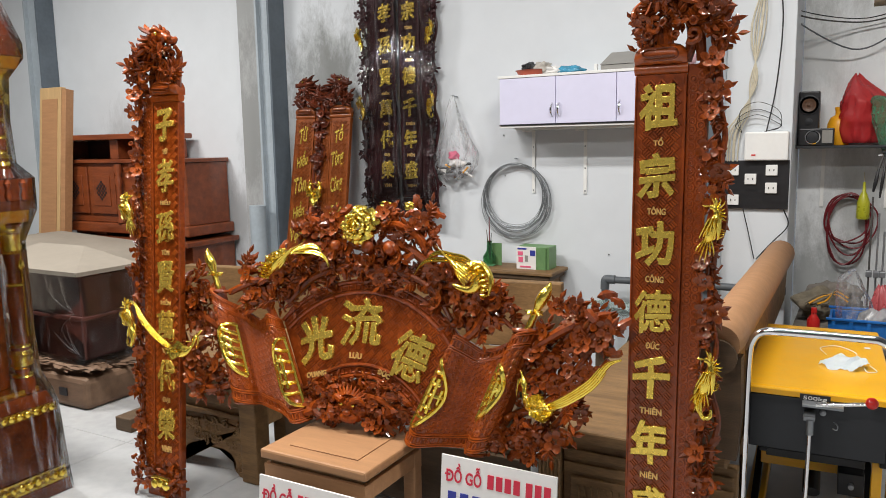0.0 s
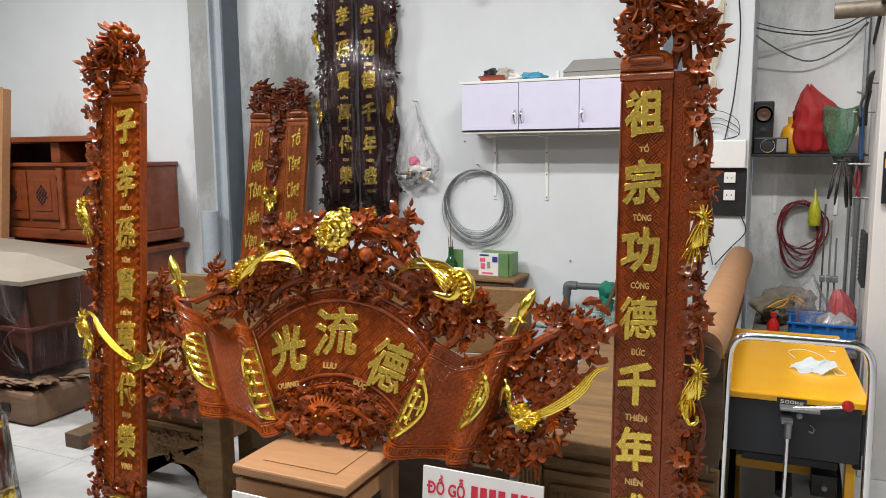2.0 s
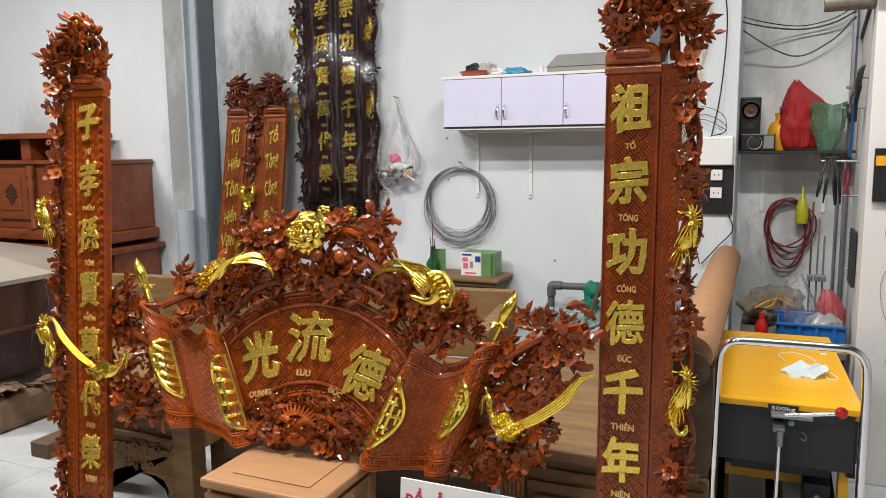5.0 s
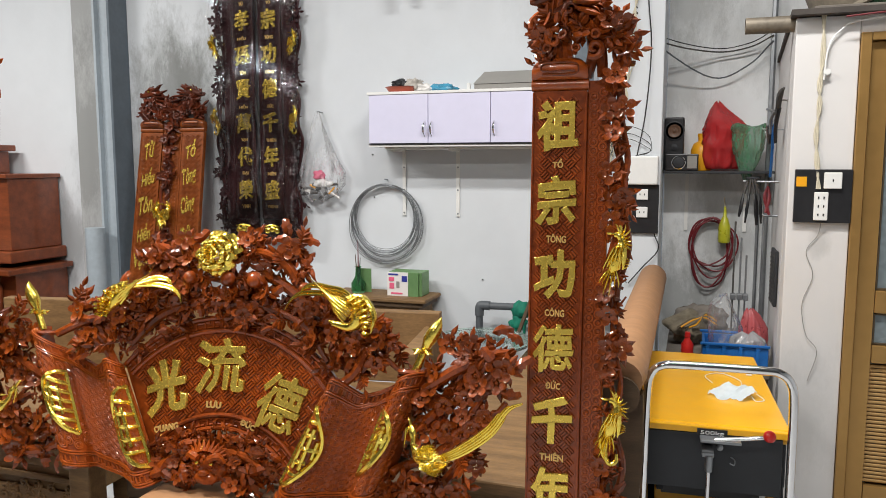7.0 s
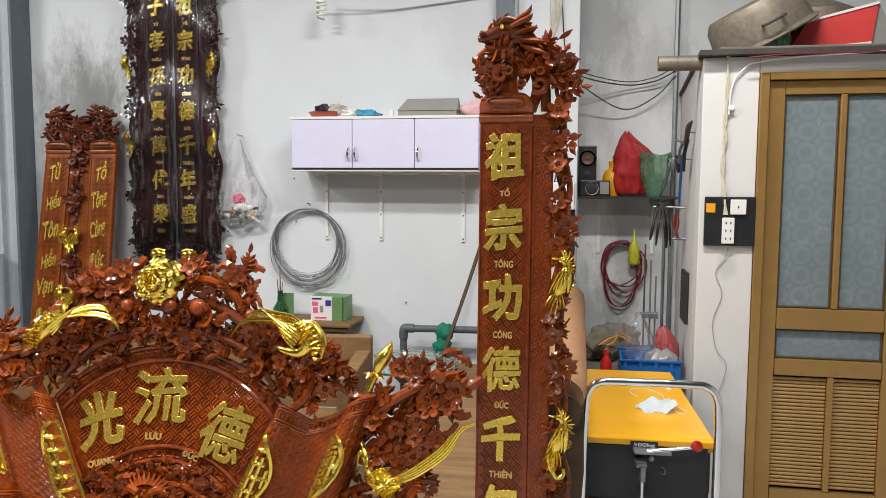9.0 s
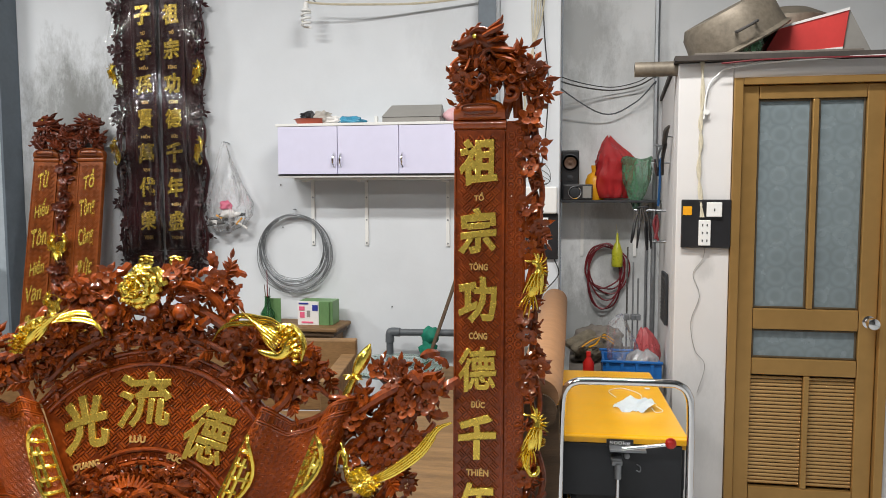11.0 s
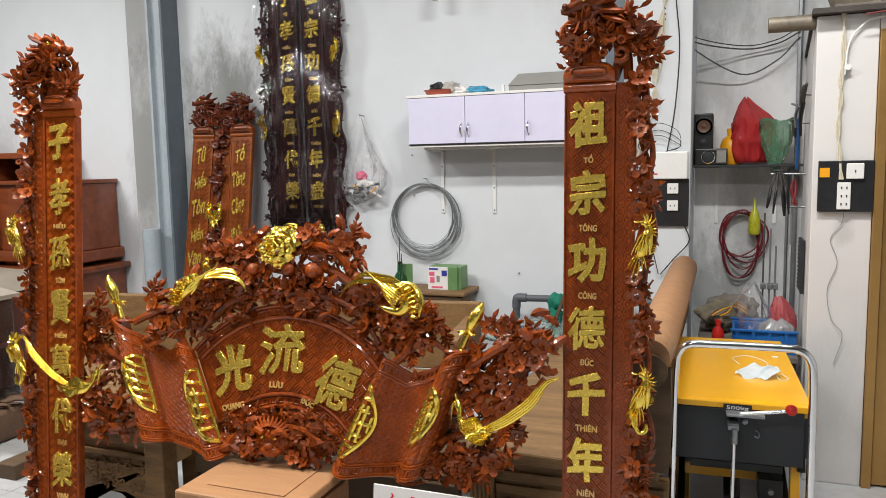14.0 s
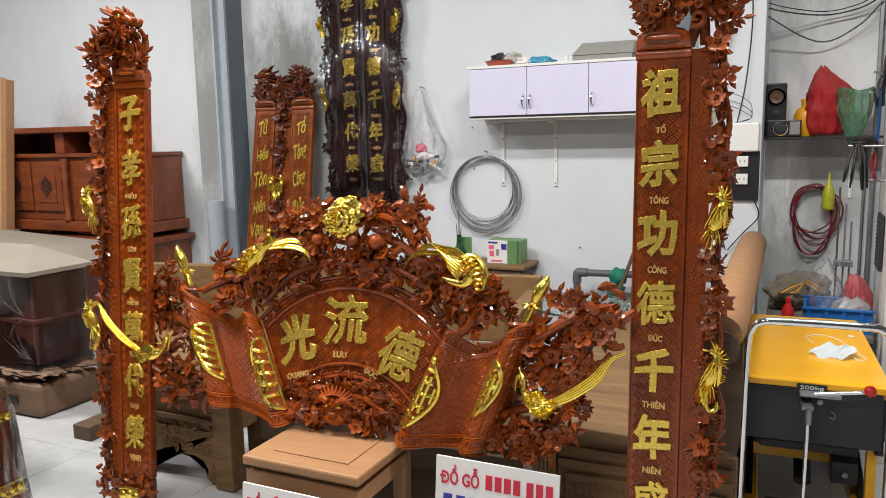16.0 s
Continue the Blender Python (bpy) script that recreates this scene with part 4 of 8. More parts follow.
jar = thing("glass_jar", "green glass jar holding brushes and pens", "jar", pose(-2.2, 4.5, 0.61))
part("glass", lathe(B(), [(0.038, 0), (0.045, 0.01), (0.045, 0.06), (0.02, 0.1), (0.016, 0.16), (0.022, 0.165), (0.013, 0.16), (0.016, 0.1), (0.04, 0.058), (0.038, 0.012)], 20, pose(-2.205, 4.5, 0.611)), mat("green_glass", (0.15, 0.42, 0.2), 0.1, trans=0.9), jar, smooth=True)
for k, (dx, dz) in enumerate(((0.0, 0.33), (-0.02, 0.24), (0.015, 0.22))):
    part("brush", tube(B(), [(-2.205, 4.5, 0.65), (-2.205 + dx, 4.5, 0.61 + dz)], [0.006, 0.005, 0.002], 6), (REDWIRE, RAW_DARK, BLACK)[k], jar)
part("green_sheet", box(B(), -2.20, -2.13, 4.53, 4.534, 0.611, 0.76), GREENPL, jar)
# folded greenish board behind is the jar's sheet

# the carton and the jar stand on the table
for o, dx in ((bx, 0.055), (jar, 0.045)):
    o.matrix_basis = Matrix.Translation((dx, 0, 0.048)) @ o.matrix_basis

# grey water pipe and gloves
pp = thing("water_pipe", "grey plastic water pipe with elbows by the wall", "pipe", pose(-1.2, 4.55, 0))
part("pipe_run", tube(B(), [(-1.385, 4.55, 0.0), (-1.385, 4.55, 0.3), (-1.385, 4.55, 0.585)], 0.022, 12), PVC, pp, smooth=True)
part("pipe_run", tube(B(), [(-1.36, 4.55, 0.612), (-1.0, 4.55, 0.618), (-0.35, 4.55, 0.618)], 0.022, 12), PVC, pp, smooth=True)
part("elbow", tube(B(), smooth_line([(-1.385, 4.55, 0.55), (-1.383, 4.55, 0.60), (-1.37, 4.55, 0.613), (-1.32, 4.55, 0.613)], 5), 0.028, 12), PVC, pp, smooth=True)
gl = thing("rubber_gloves", "pair of dark green work gloves draped on the pipe", "gloves", pose(-1.13, 4.53, 0.6))
part("glove", crumple((-1.13, 4.535, 0.60), (0.055, 0.045, 0.055), 21.0, 3, 0.35), TEAL, gl, smooth=True, angle=None)
part("glove", crumple((-1.14, 4.53, 0.525), (0.05, 0.03, 0.05), 23.0, 3, 0.4), TEAL, gl, smooth=True, angle=None)
for k in range(4):
    part("finger", tube(B(), [(-1.175 + 0.025 * k, 4.515, 0.52), (-1.18 + 0.027 * k, 4.51, 0.455)], [0.011, 0.007], 8), TEAL, gl, smooth=True)
cable("wooden_stick", [(-0.90, 4.62, 1.2), (-1.0, 4.52, 0.85), (-1.16, 4.3, 0.3), (-1.2, 4.2, 0.0)], 0.011, RAW_DARK, "dark wooden stick leaning on the wall", "stick")
bowl = thing("glass_table", "round greenish glass table on a dark pedestal", "table", pose(-1.24, 4.1, 0.5))
GLASSY = mat("clear_green_glass", (0.75, 0.88, 0.82), 0.06, vary=0.02, trans=0.95)
part("disc", lathe(B(), [(0.26, 0.0), (0.265, 0.006), (0.26, 0.012)], 40, pose(-1.24, 4.08, 0.50)), GLASSY, bowl, smooth=True)
part("rim", lathe(B(), [(0.262, 0.013), (0.272, 0.02), (0.262, 0.027), (0.254, 0.02), (0.262, 0.013)], 40, pose(-1.24, 4.08, 0.50), closed=False), GLASSY, bowl, smooth=True)
part("pedestal", lathe(B(), [(0.16, 0), (0.15, 0.04), (0.05, 0.1), (0.05, 0.4), (0.14, 0.499)], 24, pose(-1.24, 4.08, 0)), RAW_DARK, bowl, smooth=True)

# long wooden daybed: back board, left carved end, right end with a rolled back
bench = thing("wooden_settee", "unfinished brown wooden settee with a flat back board", "settee", pose(-2.4, 3.2, 0))
part("back_board", box(B(), -1.17, 1.17, -0.03, 0.03, 0.42, 0.765, 0.006, pose(-2.46, 3.40, 0, 0, 0, 7.8)), RAW_BROWN, bench)
part("seat", box(B(), -1.1, 1.1, -0.55, -0.032, 0.38, 0.42, 0.006, pose(-2.46, 3.40, 0, 0, 0, 7.8)), RAW_BROWN, bench)
for lx in (-1.05, 1.05):
    for ly in (-0.5, -0.08):
        part("leg", box(B(), lx - 0.04, lx + 0.04, ly - 0.04, ly + 0.04, 0, 0.379, 0.005, pose(-2.46, 3.40, 0, 0, 0, 7.8)), RAW_DARK, bench)
part("end_board", box(B(), 1.10, 1.168, -0.55, -0.032, 0.44, 0.70, 0.006, pose(-2.46, 3.40, 0, 0, 0, 7.8)), RAW_BROWN, bench)

low = thing("carved_low_table", "unfinished carved wooden low table with scrolled legs", "table", pose(-2.75, 2.7, 0))
part("tabletop", box(B(), -2.92, -2.22, 2.33, 2.64, 0.43, 0.47, 0.006), RAW_BROWN, low)
for px_, py_ in ((-2.295, 2.37), (-2.86, 2.39), (-2.295, 2.585), (-2.86, 2.585)):
    part("post", box(B(), px_ - 0.047, px_ + 0.047, py_ - 0.045, py_ + 0.045, 0, 0.428, 0.008), RAW_BROWN, low)
part("front_panel", box(B(), -2.812, -2.343, 2.365, 2.40, 0.235, 0.428, 0.003), RAW_BROWN, low)
for a in ((-2.575, -2.36, 0.325, 0.41), (-2.80, -2.59, 0.325, 0.41)):
    part("drawer_front", box(B(), a[0], a[1], 2.352, 2.364, a[2], a[3], 0.004), RAW_BROWN, low)
part("moulding", box(B(), -2.812, -2.343, 2.350, 2.3635, 0.268, 0.292, 0.005), RAW_BROWN, low)
part("side_panel", box(B(), -2.31, -2.28, 2.416, 2.539, 0.235, 0.428, 0.003), RAW_BROWN, low)
s = B()
LEG = [(-2.343, 0.234), (-2.343, 0.0), (-2.385, 0.0), (-2.415, 0.03), (-2.405, 0.06), (-2.43, 0.10), (-2.48, 0.118), (-2.55, 0.112), (-2.62, 0.118), (-2.70, 0.105), (-2.735, 0.07), (-2.73, 0.03), (-2.76, 0.0), (-2.812, 0.0), (-2.812, 0.234)]
slab(s, LEG, 2.358, 2.395)
bmesh.ops.triangulate(s, faces=s.faces[:])
part("scrolled_apron", s, RAW_BROWN, low)
rng = random.Random(12)
for k in range(56):
    cx, cz = rng.uniform(-2.80, -2.37), rng.uniform(0.135, 0.25)
    if k % 7 == 0:
        cx, cz = rng.uniform(-2.40, -2.365), rng.uniform(0.03, 0.12)
    r = rng.uniform(0.012, 0.024)
    pts = [(cx + r * (1 - a / 9) * math.cos(a + k), 2.358, cz + r * (1 - a / 9) * math.sin(a + k)) for a in np.linspace(0, 6.5, 14)]
    part("relief_scroll", tube(B(), pts, [0.006, 0.005, 0.003], 6), RAW_BROWN, low, smooth=True)

blk = solo("wooden_block", box(B(), -3.40, -3.28, 2.49, 2.66, 0.0, 0.075, 0.006), RAW_DARK, "dark wooden block on the floor tiles", "block")
chest = thing("daybed", "unfinished brown wooden daybed with a rolled-over high back", "daybed", pose(-0.7, 3.3, 0))
part("corner_post", box(B(), -1.0, -0.91, 2.48, 2.56, 0, 0.40, 0.006), RAW_BROWN, chest)
for k in range(6):
    part("reed", tube(B(), [(-0.993 + 0.0152 * k, 2.48, 0.02), (-0.993 + 0.0152 * k, 2.48, 0.325)], 0.0055, 6), RAW_BROWN, chest, smooth=True)
part("end_panel", box(B(), -0.908, -0.31, 2.5, 2.54, 0.04, 0.40, 0.004), RAW_BROWN, chest)
for z in (0.335, 0.285):
    part("end_rail", box(B(), -0.905, -0.32, 2.49, 2.4995, z, z + 0.035, 0.004), RAW_BROWN, chest)
for a in ((-0.88, -0.62, 0.06, 0.27), (-0.60, -0.34, 0.06, 0.27)):
    p_ = part("inset_panel", box(B(), a[0], a[1], 2.488, 2.4995, a[2], a[3], 0.006), RAW_BROWN, chest)
    s = B()
    for k in range(9):
        cx = a[0] + 0.03 + 0.025 * k
        tube(s, [(cx, 2.486, a[2] + 0.03), (cx + 0.012, 2.486, a[2] + 0.1), (cx, 2.486, a[3] - 0.03)], 0.004, 6)
    part("panel_relief", s, RAW_BROWN, p_)
part("side_panel", box(B(), -0.985, -0.945, 2.562, 4.3, 0.06, 0.40, 0.004), RAW_DARK, chest)
part("seat", box(B(), -1.02, -0.34, 2.47, 4.4, 0.402, 0.45, 0.008), RAW_BROWN, chest)
s = B()
slab(s, [(-0.44, 0.452), (-0.39, 0.452), (-0.345, 0.6), (-0.335, 0.82), (-0.385, 0.82), (-0.40, 0.6)], 2.5, 4.42)
part("back_panel", s, RAW_BROWN, chest)
part("rolled_top", tube(B(), [(-0.365, 2.40, 0.84), (-0.367, 2.5, 0.848), (-0.37, 3.4, 0.848), (-0.375, 4.42, 0.848), (-0.375, 4.47, 0.842)], [0.06, 0.072, 0.072, 0.072, 0.045], 20), RAW, chest, smooth=True)
part("scroll_end", tube(B(), [(-0.365, 2.385, 0.80), (-0.365, 2.398, 0.80)], 0.055, 20), RAW_DARK, chest)
s = B()
slab(s, [(-0.43, 0.452), (-0.31, 0.452), (-0.30, 0.6), (-0.305, 0.79), (-0.42, 0.79), (-0.415, 0.62)], 2.44, 2.498)
part("end_scroll_board", s, RAW_DARK, chest)

# slatted low frame behind the stool
sf = thing("slatted_frame", "dark unfinished wooden bed frame with open slats", "bed frame", pose(-1.65, 2.75, 0))
for k in range(6):
    part("slat", box(B(), -2.15 + 0.19 * k, -2.03 + 0.19 * k, 2.48, 3.1, 0.30, 0.325, 0.004), RAW_DARK, sf)
for yy in (2.46, 3.06):
    part("rail", box(B(), -2.2, -1.04, yy, yy + 0.05, 0.20, 0.298, 0.004), RAW_DARK, sf)
for lx in (-2.17, -1.09):
    for ly in (2.462, 3.062):
        part("leg", box(B(), lx - 0.025, lx + 0.025, ly, ly + 0.046, 0, 0.199, 0.004), RAW_DARK, sf)
part("foot_panel", box(B(), -2.14, -1.12, 2.47, 2.49, 0.02, 0.199, 0.003), RAW_DARK, sf)

# stool under the fan plaque
st = thing("wooden_stool", "light unfinished wooden stool with a panelled top", "stool", pose(-1.62, 2.1, 0))
sz = 0.40
part("top_frame", box(B(), -1.845, -1.385, 1.925, 2.31, sz - 0.035, sz, 0.008), RAW, st)
part("top_panel", box(B(), -1.765, -1.465, 1.995, 2.24, sz + 0.0005, sz + 0.004, 0.001), RAW, st)
part("waist", box(B(), -1.82, -1.41, 1.95, 2.285, sz - 0.055, sz - 0.036), RAW_BROWN, st)
for sx0, sx1, sy0, sy1 in ((-1.835, -1.395, 1.935, 1.957), (-1.835, -1.395, 2.278, 2.30)):
    s = B()
    zt = sz - 0.056
    slab(s, [(sx0, zt), (sx1, zt), (sx1, zt - 0.07), (sx1 - 0.07, zt - 0.065), (sx1 - 0.09, zt - 0.045), (sx0 + 0.09, zt - 0.045), (sx0 + 0.07, zt - 0.065), (sx0, zt - 0.07)], sy0, sy1)
    part("apron", s, RAW, st)
for xx in (-1.833, -1.419):
    part("apron", box(B(), xx, xx + 0.022, 1.958, 2.277, sz - 0.115, sz - 0.056, 0.003), RAW, st)
for lx in (-1.81, -1.42):
    for ly in (1.96, 2.275):
        part("leg", box(B(), lx - 0.026, lx + 0.026, ly - 0.0255, ly + 0.0255, 0, sz - 0.057, 0.006), RAW, st)


def sign(x0, x1, y, z0, z1, tilt, rot, seed):
    ob = thing("shop_sign", "white printed shop sign board leaning below the plaque", "sign", pose((x0 + x1) / 2, y, z0, -tilt, rot, 0))
    w, h = (x1 - x0) / 2, z1 - z0
    part("board", box(B(), -w, w, -0.004, 0.004, 0, h, 0.001), PAPER, ob, local=True)
    writing("heading", "DỒ GỖ", 0.06, 0.002, SIGNRED, ob, pose(-w + 0.087, -0.0055, h - 0.055), offset=0.0012, fit=(0.131, 0.066))
    part("letter_bar", box(B(), -w + 0.016, -w + 0.036, -0.0066, -0.004, h - 0.066, h - 0.060), SIGNRED, ob, local=True)
    for k in range(7):
        bx0 = -w + 0.175 + k * 0.031 + (0.012 if k > 3 else 0)
        part("name_bar", box(B(), bx0 - w * 0, bx0 + 0.022, -0.0065, -0.004, h - 0.085, h - 0.038), SIGNRED, ob, local=True)
    for k in range(8):
        part("number_bar", box(B(), -w + 0.03 + k * 0.046, -w + 0.06 + k * 0.046, -0.0065, -0.004, h - 0.18, h - 0.12), SIGNBLUE, ob, local=True)
    return ob


sign(-1.205, -0.79, 2.08, 0.0, 0.43, 6, 0, 1)
sign(-1.80, -1.385, 1.84, 0.0, 0.336, 6, 0, 2)

# ---- hydraulic lift trolley ----
cart = thing("lift_trolley", "yellow hydraulic scissor-lift trolley with a chrome push handle", "trolley", pose(-0.1, 3.1, 0))
part("platform", box(B(), -0.325, 0.13, 2.68, 3.62, 0.593, 0.64, 0.008), YELLOW, cart, "yellow painted deck plate")
part("front_lip", box(B(), -0.325, 0.13, 2.656, 2.679, 0.617, 0.639, 0.003), YELLOW, cart)
part("front_panel", box(B(), -0.30, 0.105, 2.66, 2.671, 0.428, 0.615, 0.004), CHARCOAL, cart, "charcoal painted front panel")
part("skirt", box(B(), -0.31, 0.12, 2.69, 3.6, 0.45, 0.592, 0.004), CHARCOAL, cart)
part("cross_member", box(B(), -0.27, 0.03, 2.86, 2.90, 0.29, 0.335, 0.003), YELLOW, cart)
part("cross_member", box(B(), -0.25, 0.06, 2.80, 2.83, 0.345, 0.375, 0.003), BLACK, cart)
part("ram_post", box(B(), 0.075, 0.105, 2.72, 2.76, 0.19, 0.449, 0.003), YELLOW, cart)
part("ram_cylinder", tube(B(), [(-0.10, 2.9, 0.19), (-0.10, 3.2, 0.42)], 0.03, 14), BLACK, cart, smooth=True)
part("valve", tube(B(), [(0.02, 2.76, 0.29), (0.02, 2.78, 0.29)], 0.009, 12), GALV, cart, smooth=True)
part("valve_block", box(B(), -0.02, 0.06, 2.781, 2.86, 0.25, 0.33, 0.003), BLACK, cart)
for xx in (-0.28, 0.08):
    part("base_rail", box(B(), xx - 0.03, xx + 0.03, 2.62, 3.6, 0.13, 0.19, 0.004), YELLOW, cart)
    s = B()
    box(s, xx - 0.012, xx + 0.012, -0.46, 0.46, -0.025, 0.025, 0.002, pose(0, 3.12, 0.29, 18))
    part("scissor_arm", s, BLACK, cart)
    s = B()
    box(s, xx + 0.014, xx + 0.036, -0.46, 0.46, -0.025, 0.025, 0.002, pose(0, 3.12, 0.29, -18))
    part("scissor_arm", s, BLACK, cart)
    for yy in (2.75, 3.5):
        w_ = part("wheel", lathe(B(), [(0.03, -0.02), (0.06, -0.02), (0.063, -0.012), (0.063, 0.012), (0.06, 0.02), (0.03, 0.02)], 20, pose(xx, yy, 0.063, 0, 90, 0)), BLACK, cart, smooth=True)
        part("hub", lathe(B(), [(0.01, -0.022), (0.029, -0.022), (0.029, 0.022), (0.01, 0.022)], 14, pose(xx, yy, 0.063, 0, 90, 0)), GALV, w_, smooth=True)
        part("fork", box(B(), xx - 0.028, xx + 0.028, yy - 0.025, yy + 0.025, 0.127, 0.1295), GALV, cart)
        part("fork_cheek", box(B(), xx - 0.028, xx - 0.024, yy - 0.02, yy + 0.02, 0.05, 0.127), GALV, cart)
        part("fork_cheek", box(B(), xx + 0.024, xx + 0.028, yy - 0.02, yy + 0.02, 0.05, 0.127), GALV, cart)
part("cross_bar", box(B(), -0.25, 0.05, 2.63, 2.67, 0.15, 0.185, 0.003), BLACK, cart)
part("foot_guard", box(B(), -0.23, 0.04, 2.60, 2.64, 0.205, 0.235, 0.003), BLACK, cart)
hp = [(-0.312, 2.60, 0.12), (-0.308, 2.58, 0.5), (-0.303, 2.56, 0.76), (-0.292, 2.557, 0.825), (-0.262, 2.555, 0.853), (-0.20, 2.555, 0.858), (0.02, 2.555, 0.858), (0.070, 2.555, 0.853), (0.100, 2.557, 0.825), (0.111, 2.56, 0.76), (0.116, 2.58, 0.5), (0.12, 2.60, 0.12)]
part("push_handle", tube(B(), smooth_line(hp, 6), 0.013, 14), CHROME, cart, "chrome-plated tubular push handle", smooth=True)
for xx in (-0.31, 0.118):
    part("handle_bracket", box(B(), xx - 0.025, xx + 0.025, 2.585, 2.66, 0.13, 0.19, 0.003), CHARCOAL, cart)
part("lever_rod", tube(B(), [(-0.10, 2.60, 0.618), (0.0, 2.595, 0.634), (0.045, 2.59, 0.643)], 0.0065, 10), CHROME, cart, smooth=True)
part("lever_bracket", box(B(), -0.14, -0.02, 2.605, 2.6545, 0.604, 0.613, 0.002), GALV, cart)
part("lever_knob", ball(B(), (0.055, 2.588, 0.648), 0.0185, 16), REDPL, cart, "round red lever knob", smooth=True, angle=None)
part("pump_rod", tube(B(), [(-0.115, 2.59, 0.53), (-0.118, 2.585, 0.3), (-0.12, 2.57, 0.06)], 0.0065, 10), CHROME, cart, smooth=True)
part("pump_cap", tube(B(), [(-0.115, 2.59, 0.52), (-0.1145, 2.59, 0.57)], 0.012, 12), GALV, cart, smooth=True)
part("pump_pivot", box(B(), -0.14, -0.10, 2.56, 2.66, 0.04, 0.07, 0.003), GALV, cart)
part("pump_socket", box(B(), -0.135, -0.10, 2.585, 2.659, 0.565, 0.58, 0.002), GALV, cart)
part("bolt", lathe(B(), [(0.01, 0), (0.01, 0.006), (0.005, 0.008)], 10, pose(-0.078, 2.659, 0.575, 90)), GALV, cart)
part("hook", tube(B(), smooth_line([(-0.045, 2.655, 0.548), (-0.034, 2.645, 0.542), (-0.036, 2.64, 0.528), (-0.048, 2.645, 0.530)], 4), 0.0022, 6), GALV, cart, smooth=True)
lb = part("load_plate", box(B(), -0.148, -0.058, 2.651, 2.6555, 0.608, 0.633), BLACK, cart, "small black rating plate")
writing("rating", "500kg", 0.02, 0.0015, WHITE, lb, pose(-0.103, 2.6502, 0.620), fit=(0.07, 0.016), local=False)
mk = thing("face_mask", "crumpled pale blue paper mask on the yellow deck", "mask", pose(-0.01, 3.08, 0.622))
s = B()
gv = {}
rng = random.Random(6)
for i in range(13):
    for j in range(9):
        x, y = (i - 6) * 0.0105, (j - 4) * 0.0145
        w = 1 - 0.35 * ((i - 6) / 6) ** 2
        fold = 0.016 * abs(noise.noise(Vector((i * 0.34, j * 0.5, 3.0)))) + 0.010 * noise.noise(Vector((i * 0.8, j * 0.2, 7.0)))
        gv[i, j] = s.verts.new((x + 0.25 * y, y * w + 0.012 * math.sin(i * 0.9), 0.020 + fold + 0.003 * (j % 2) - 0.9 * x * x - 1.6 * y * y))
for i in range(12):
    for j in range(8):
        s.faces.new((gv[i, j], gv[i + 1, j], gv[i + 1, j + 1], gv[i, j + 1]))
bmesh.ops.solidify(s, geom=s.faces[:], thickness=0.0015)
bmesh.ops.transform(s, matrix=pose(-0.01, 3.01, 0.622, 14, 0, -24), verts=s.verts)
part("cloth", s, MASKBLUE, mk, smooth=True, angle=60)
part("ear_loop", tube(B(), smooth_line([(-0.07, 3.15, 0.626), (-0.09, 3.25, 0.625), (-0.03, 3.30, 0.625), (0.03, 3.22, 0.625), (0.03, 3.12, 0.63)], 6), 0.0015, 6), WHITE, mk, smooth=True)
part("ear_loop", tube(B(), smooth_line([(0.07, 3.03, 0.63), (0.09, 2.98, 0.625), (0.06, 2.96, 0.625), (0.05, 3.0, 0.63)], 6), 0.0015, 6), WHITE, mk, smooth=True)
scrap = solo("paper_scrap", box(B(), 0.065, 0.085, 3.30, 3.32, 0.6235, 0.6255), PAPER, "small scrap of white paper on the deck", "paper")

# the trolley stands a little askew, with what lies on it
askew = pose(-0.325, 2.67, 0, 0, 0, 2.5) @ Matrix.Translation((0.325, -2.67, 0))
for o in (cart, mk, scrap):
    o.matrix_basis = askew @ Matrix.Translation((0, 0, 0 if o is cart else 0.018)) @ o.matrix_basis

# clutter behind the trolley
bn = thing("alcove_bench", "low dusty wooden work bench in the alcove", "bench", pose(-0.1, 4.5, 0))
part("bench_top", box(B(), -0.29, 0.185, 3.95, 4.95, 0.46, 0.49, 0.004), DUST, bn)
for lx in (-0.26, 0.15):
    for ly in (4.0, 4.9):
        part("leg", box(B(), lx - 0.03, lx + 0.03, ly - 0.03, ly + 0.03, 0, 0.459, 0.004), RAW_DARK, bn)
bt = thing("blue_crate", "blue plastic crate full of clear bags and scraps", "crate", pose(0.04, 4.15, 0.49))
for a in ((-0.115, 0.18, 4.0, 4.012, 0.505, 0.595), (-0.115, 0.18, 4.268, 4.28, 0.505, 0.595), (-0.115, -0.103, 4.012, 4.268, 0.505, 0.595), (0.168, 0.18, 4.012, 4.268, 0.505, 0.595)):
    part("crate_wall", box(B(), *a, 0.003), BLUEPL, bt)
part("crate_floor", box(B(), -0.115, 0.18, 4.0, 4.28, 0.491, 0.504), BLUEPL, bt)
for a in ((-0.125, 0.186, 3.988, 3.999, 0.597, 0.61), (-0.125, 0.186, 4.281, 4.292, 0.597, 0.61)):
    part("crate_rim", box(B(), *a, 0.003), BLUEPL, bt)
for k in range(4):
    part("crate_rib", box(B(), -0.10 + 0.075 * k, -0.085 + 0.075 * k, 3.99, 3.999, 0.51, 0.595), BLUEPL, bt)
CLOUDY = mat("cloudy_film", (0.62, 0.63, 0.64), 0.2, vary=0.1, trans=0.55, bump=0.8, bscale=30)
bag_lump("clear_bag", ((0.09, 0.0, 0), (0.10, 0.05, 0), (0.085, 0.12, -0.02), (0.07, 0.2, -0.04), (0.05, 0.27, -0.05), (0.015, 0.31, -0.04)), (0.02, 4.13, 0.51), BAGFILM, "crumpled clear plastic bag in the crate", 4.0)
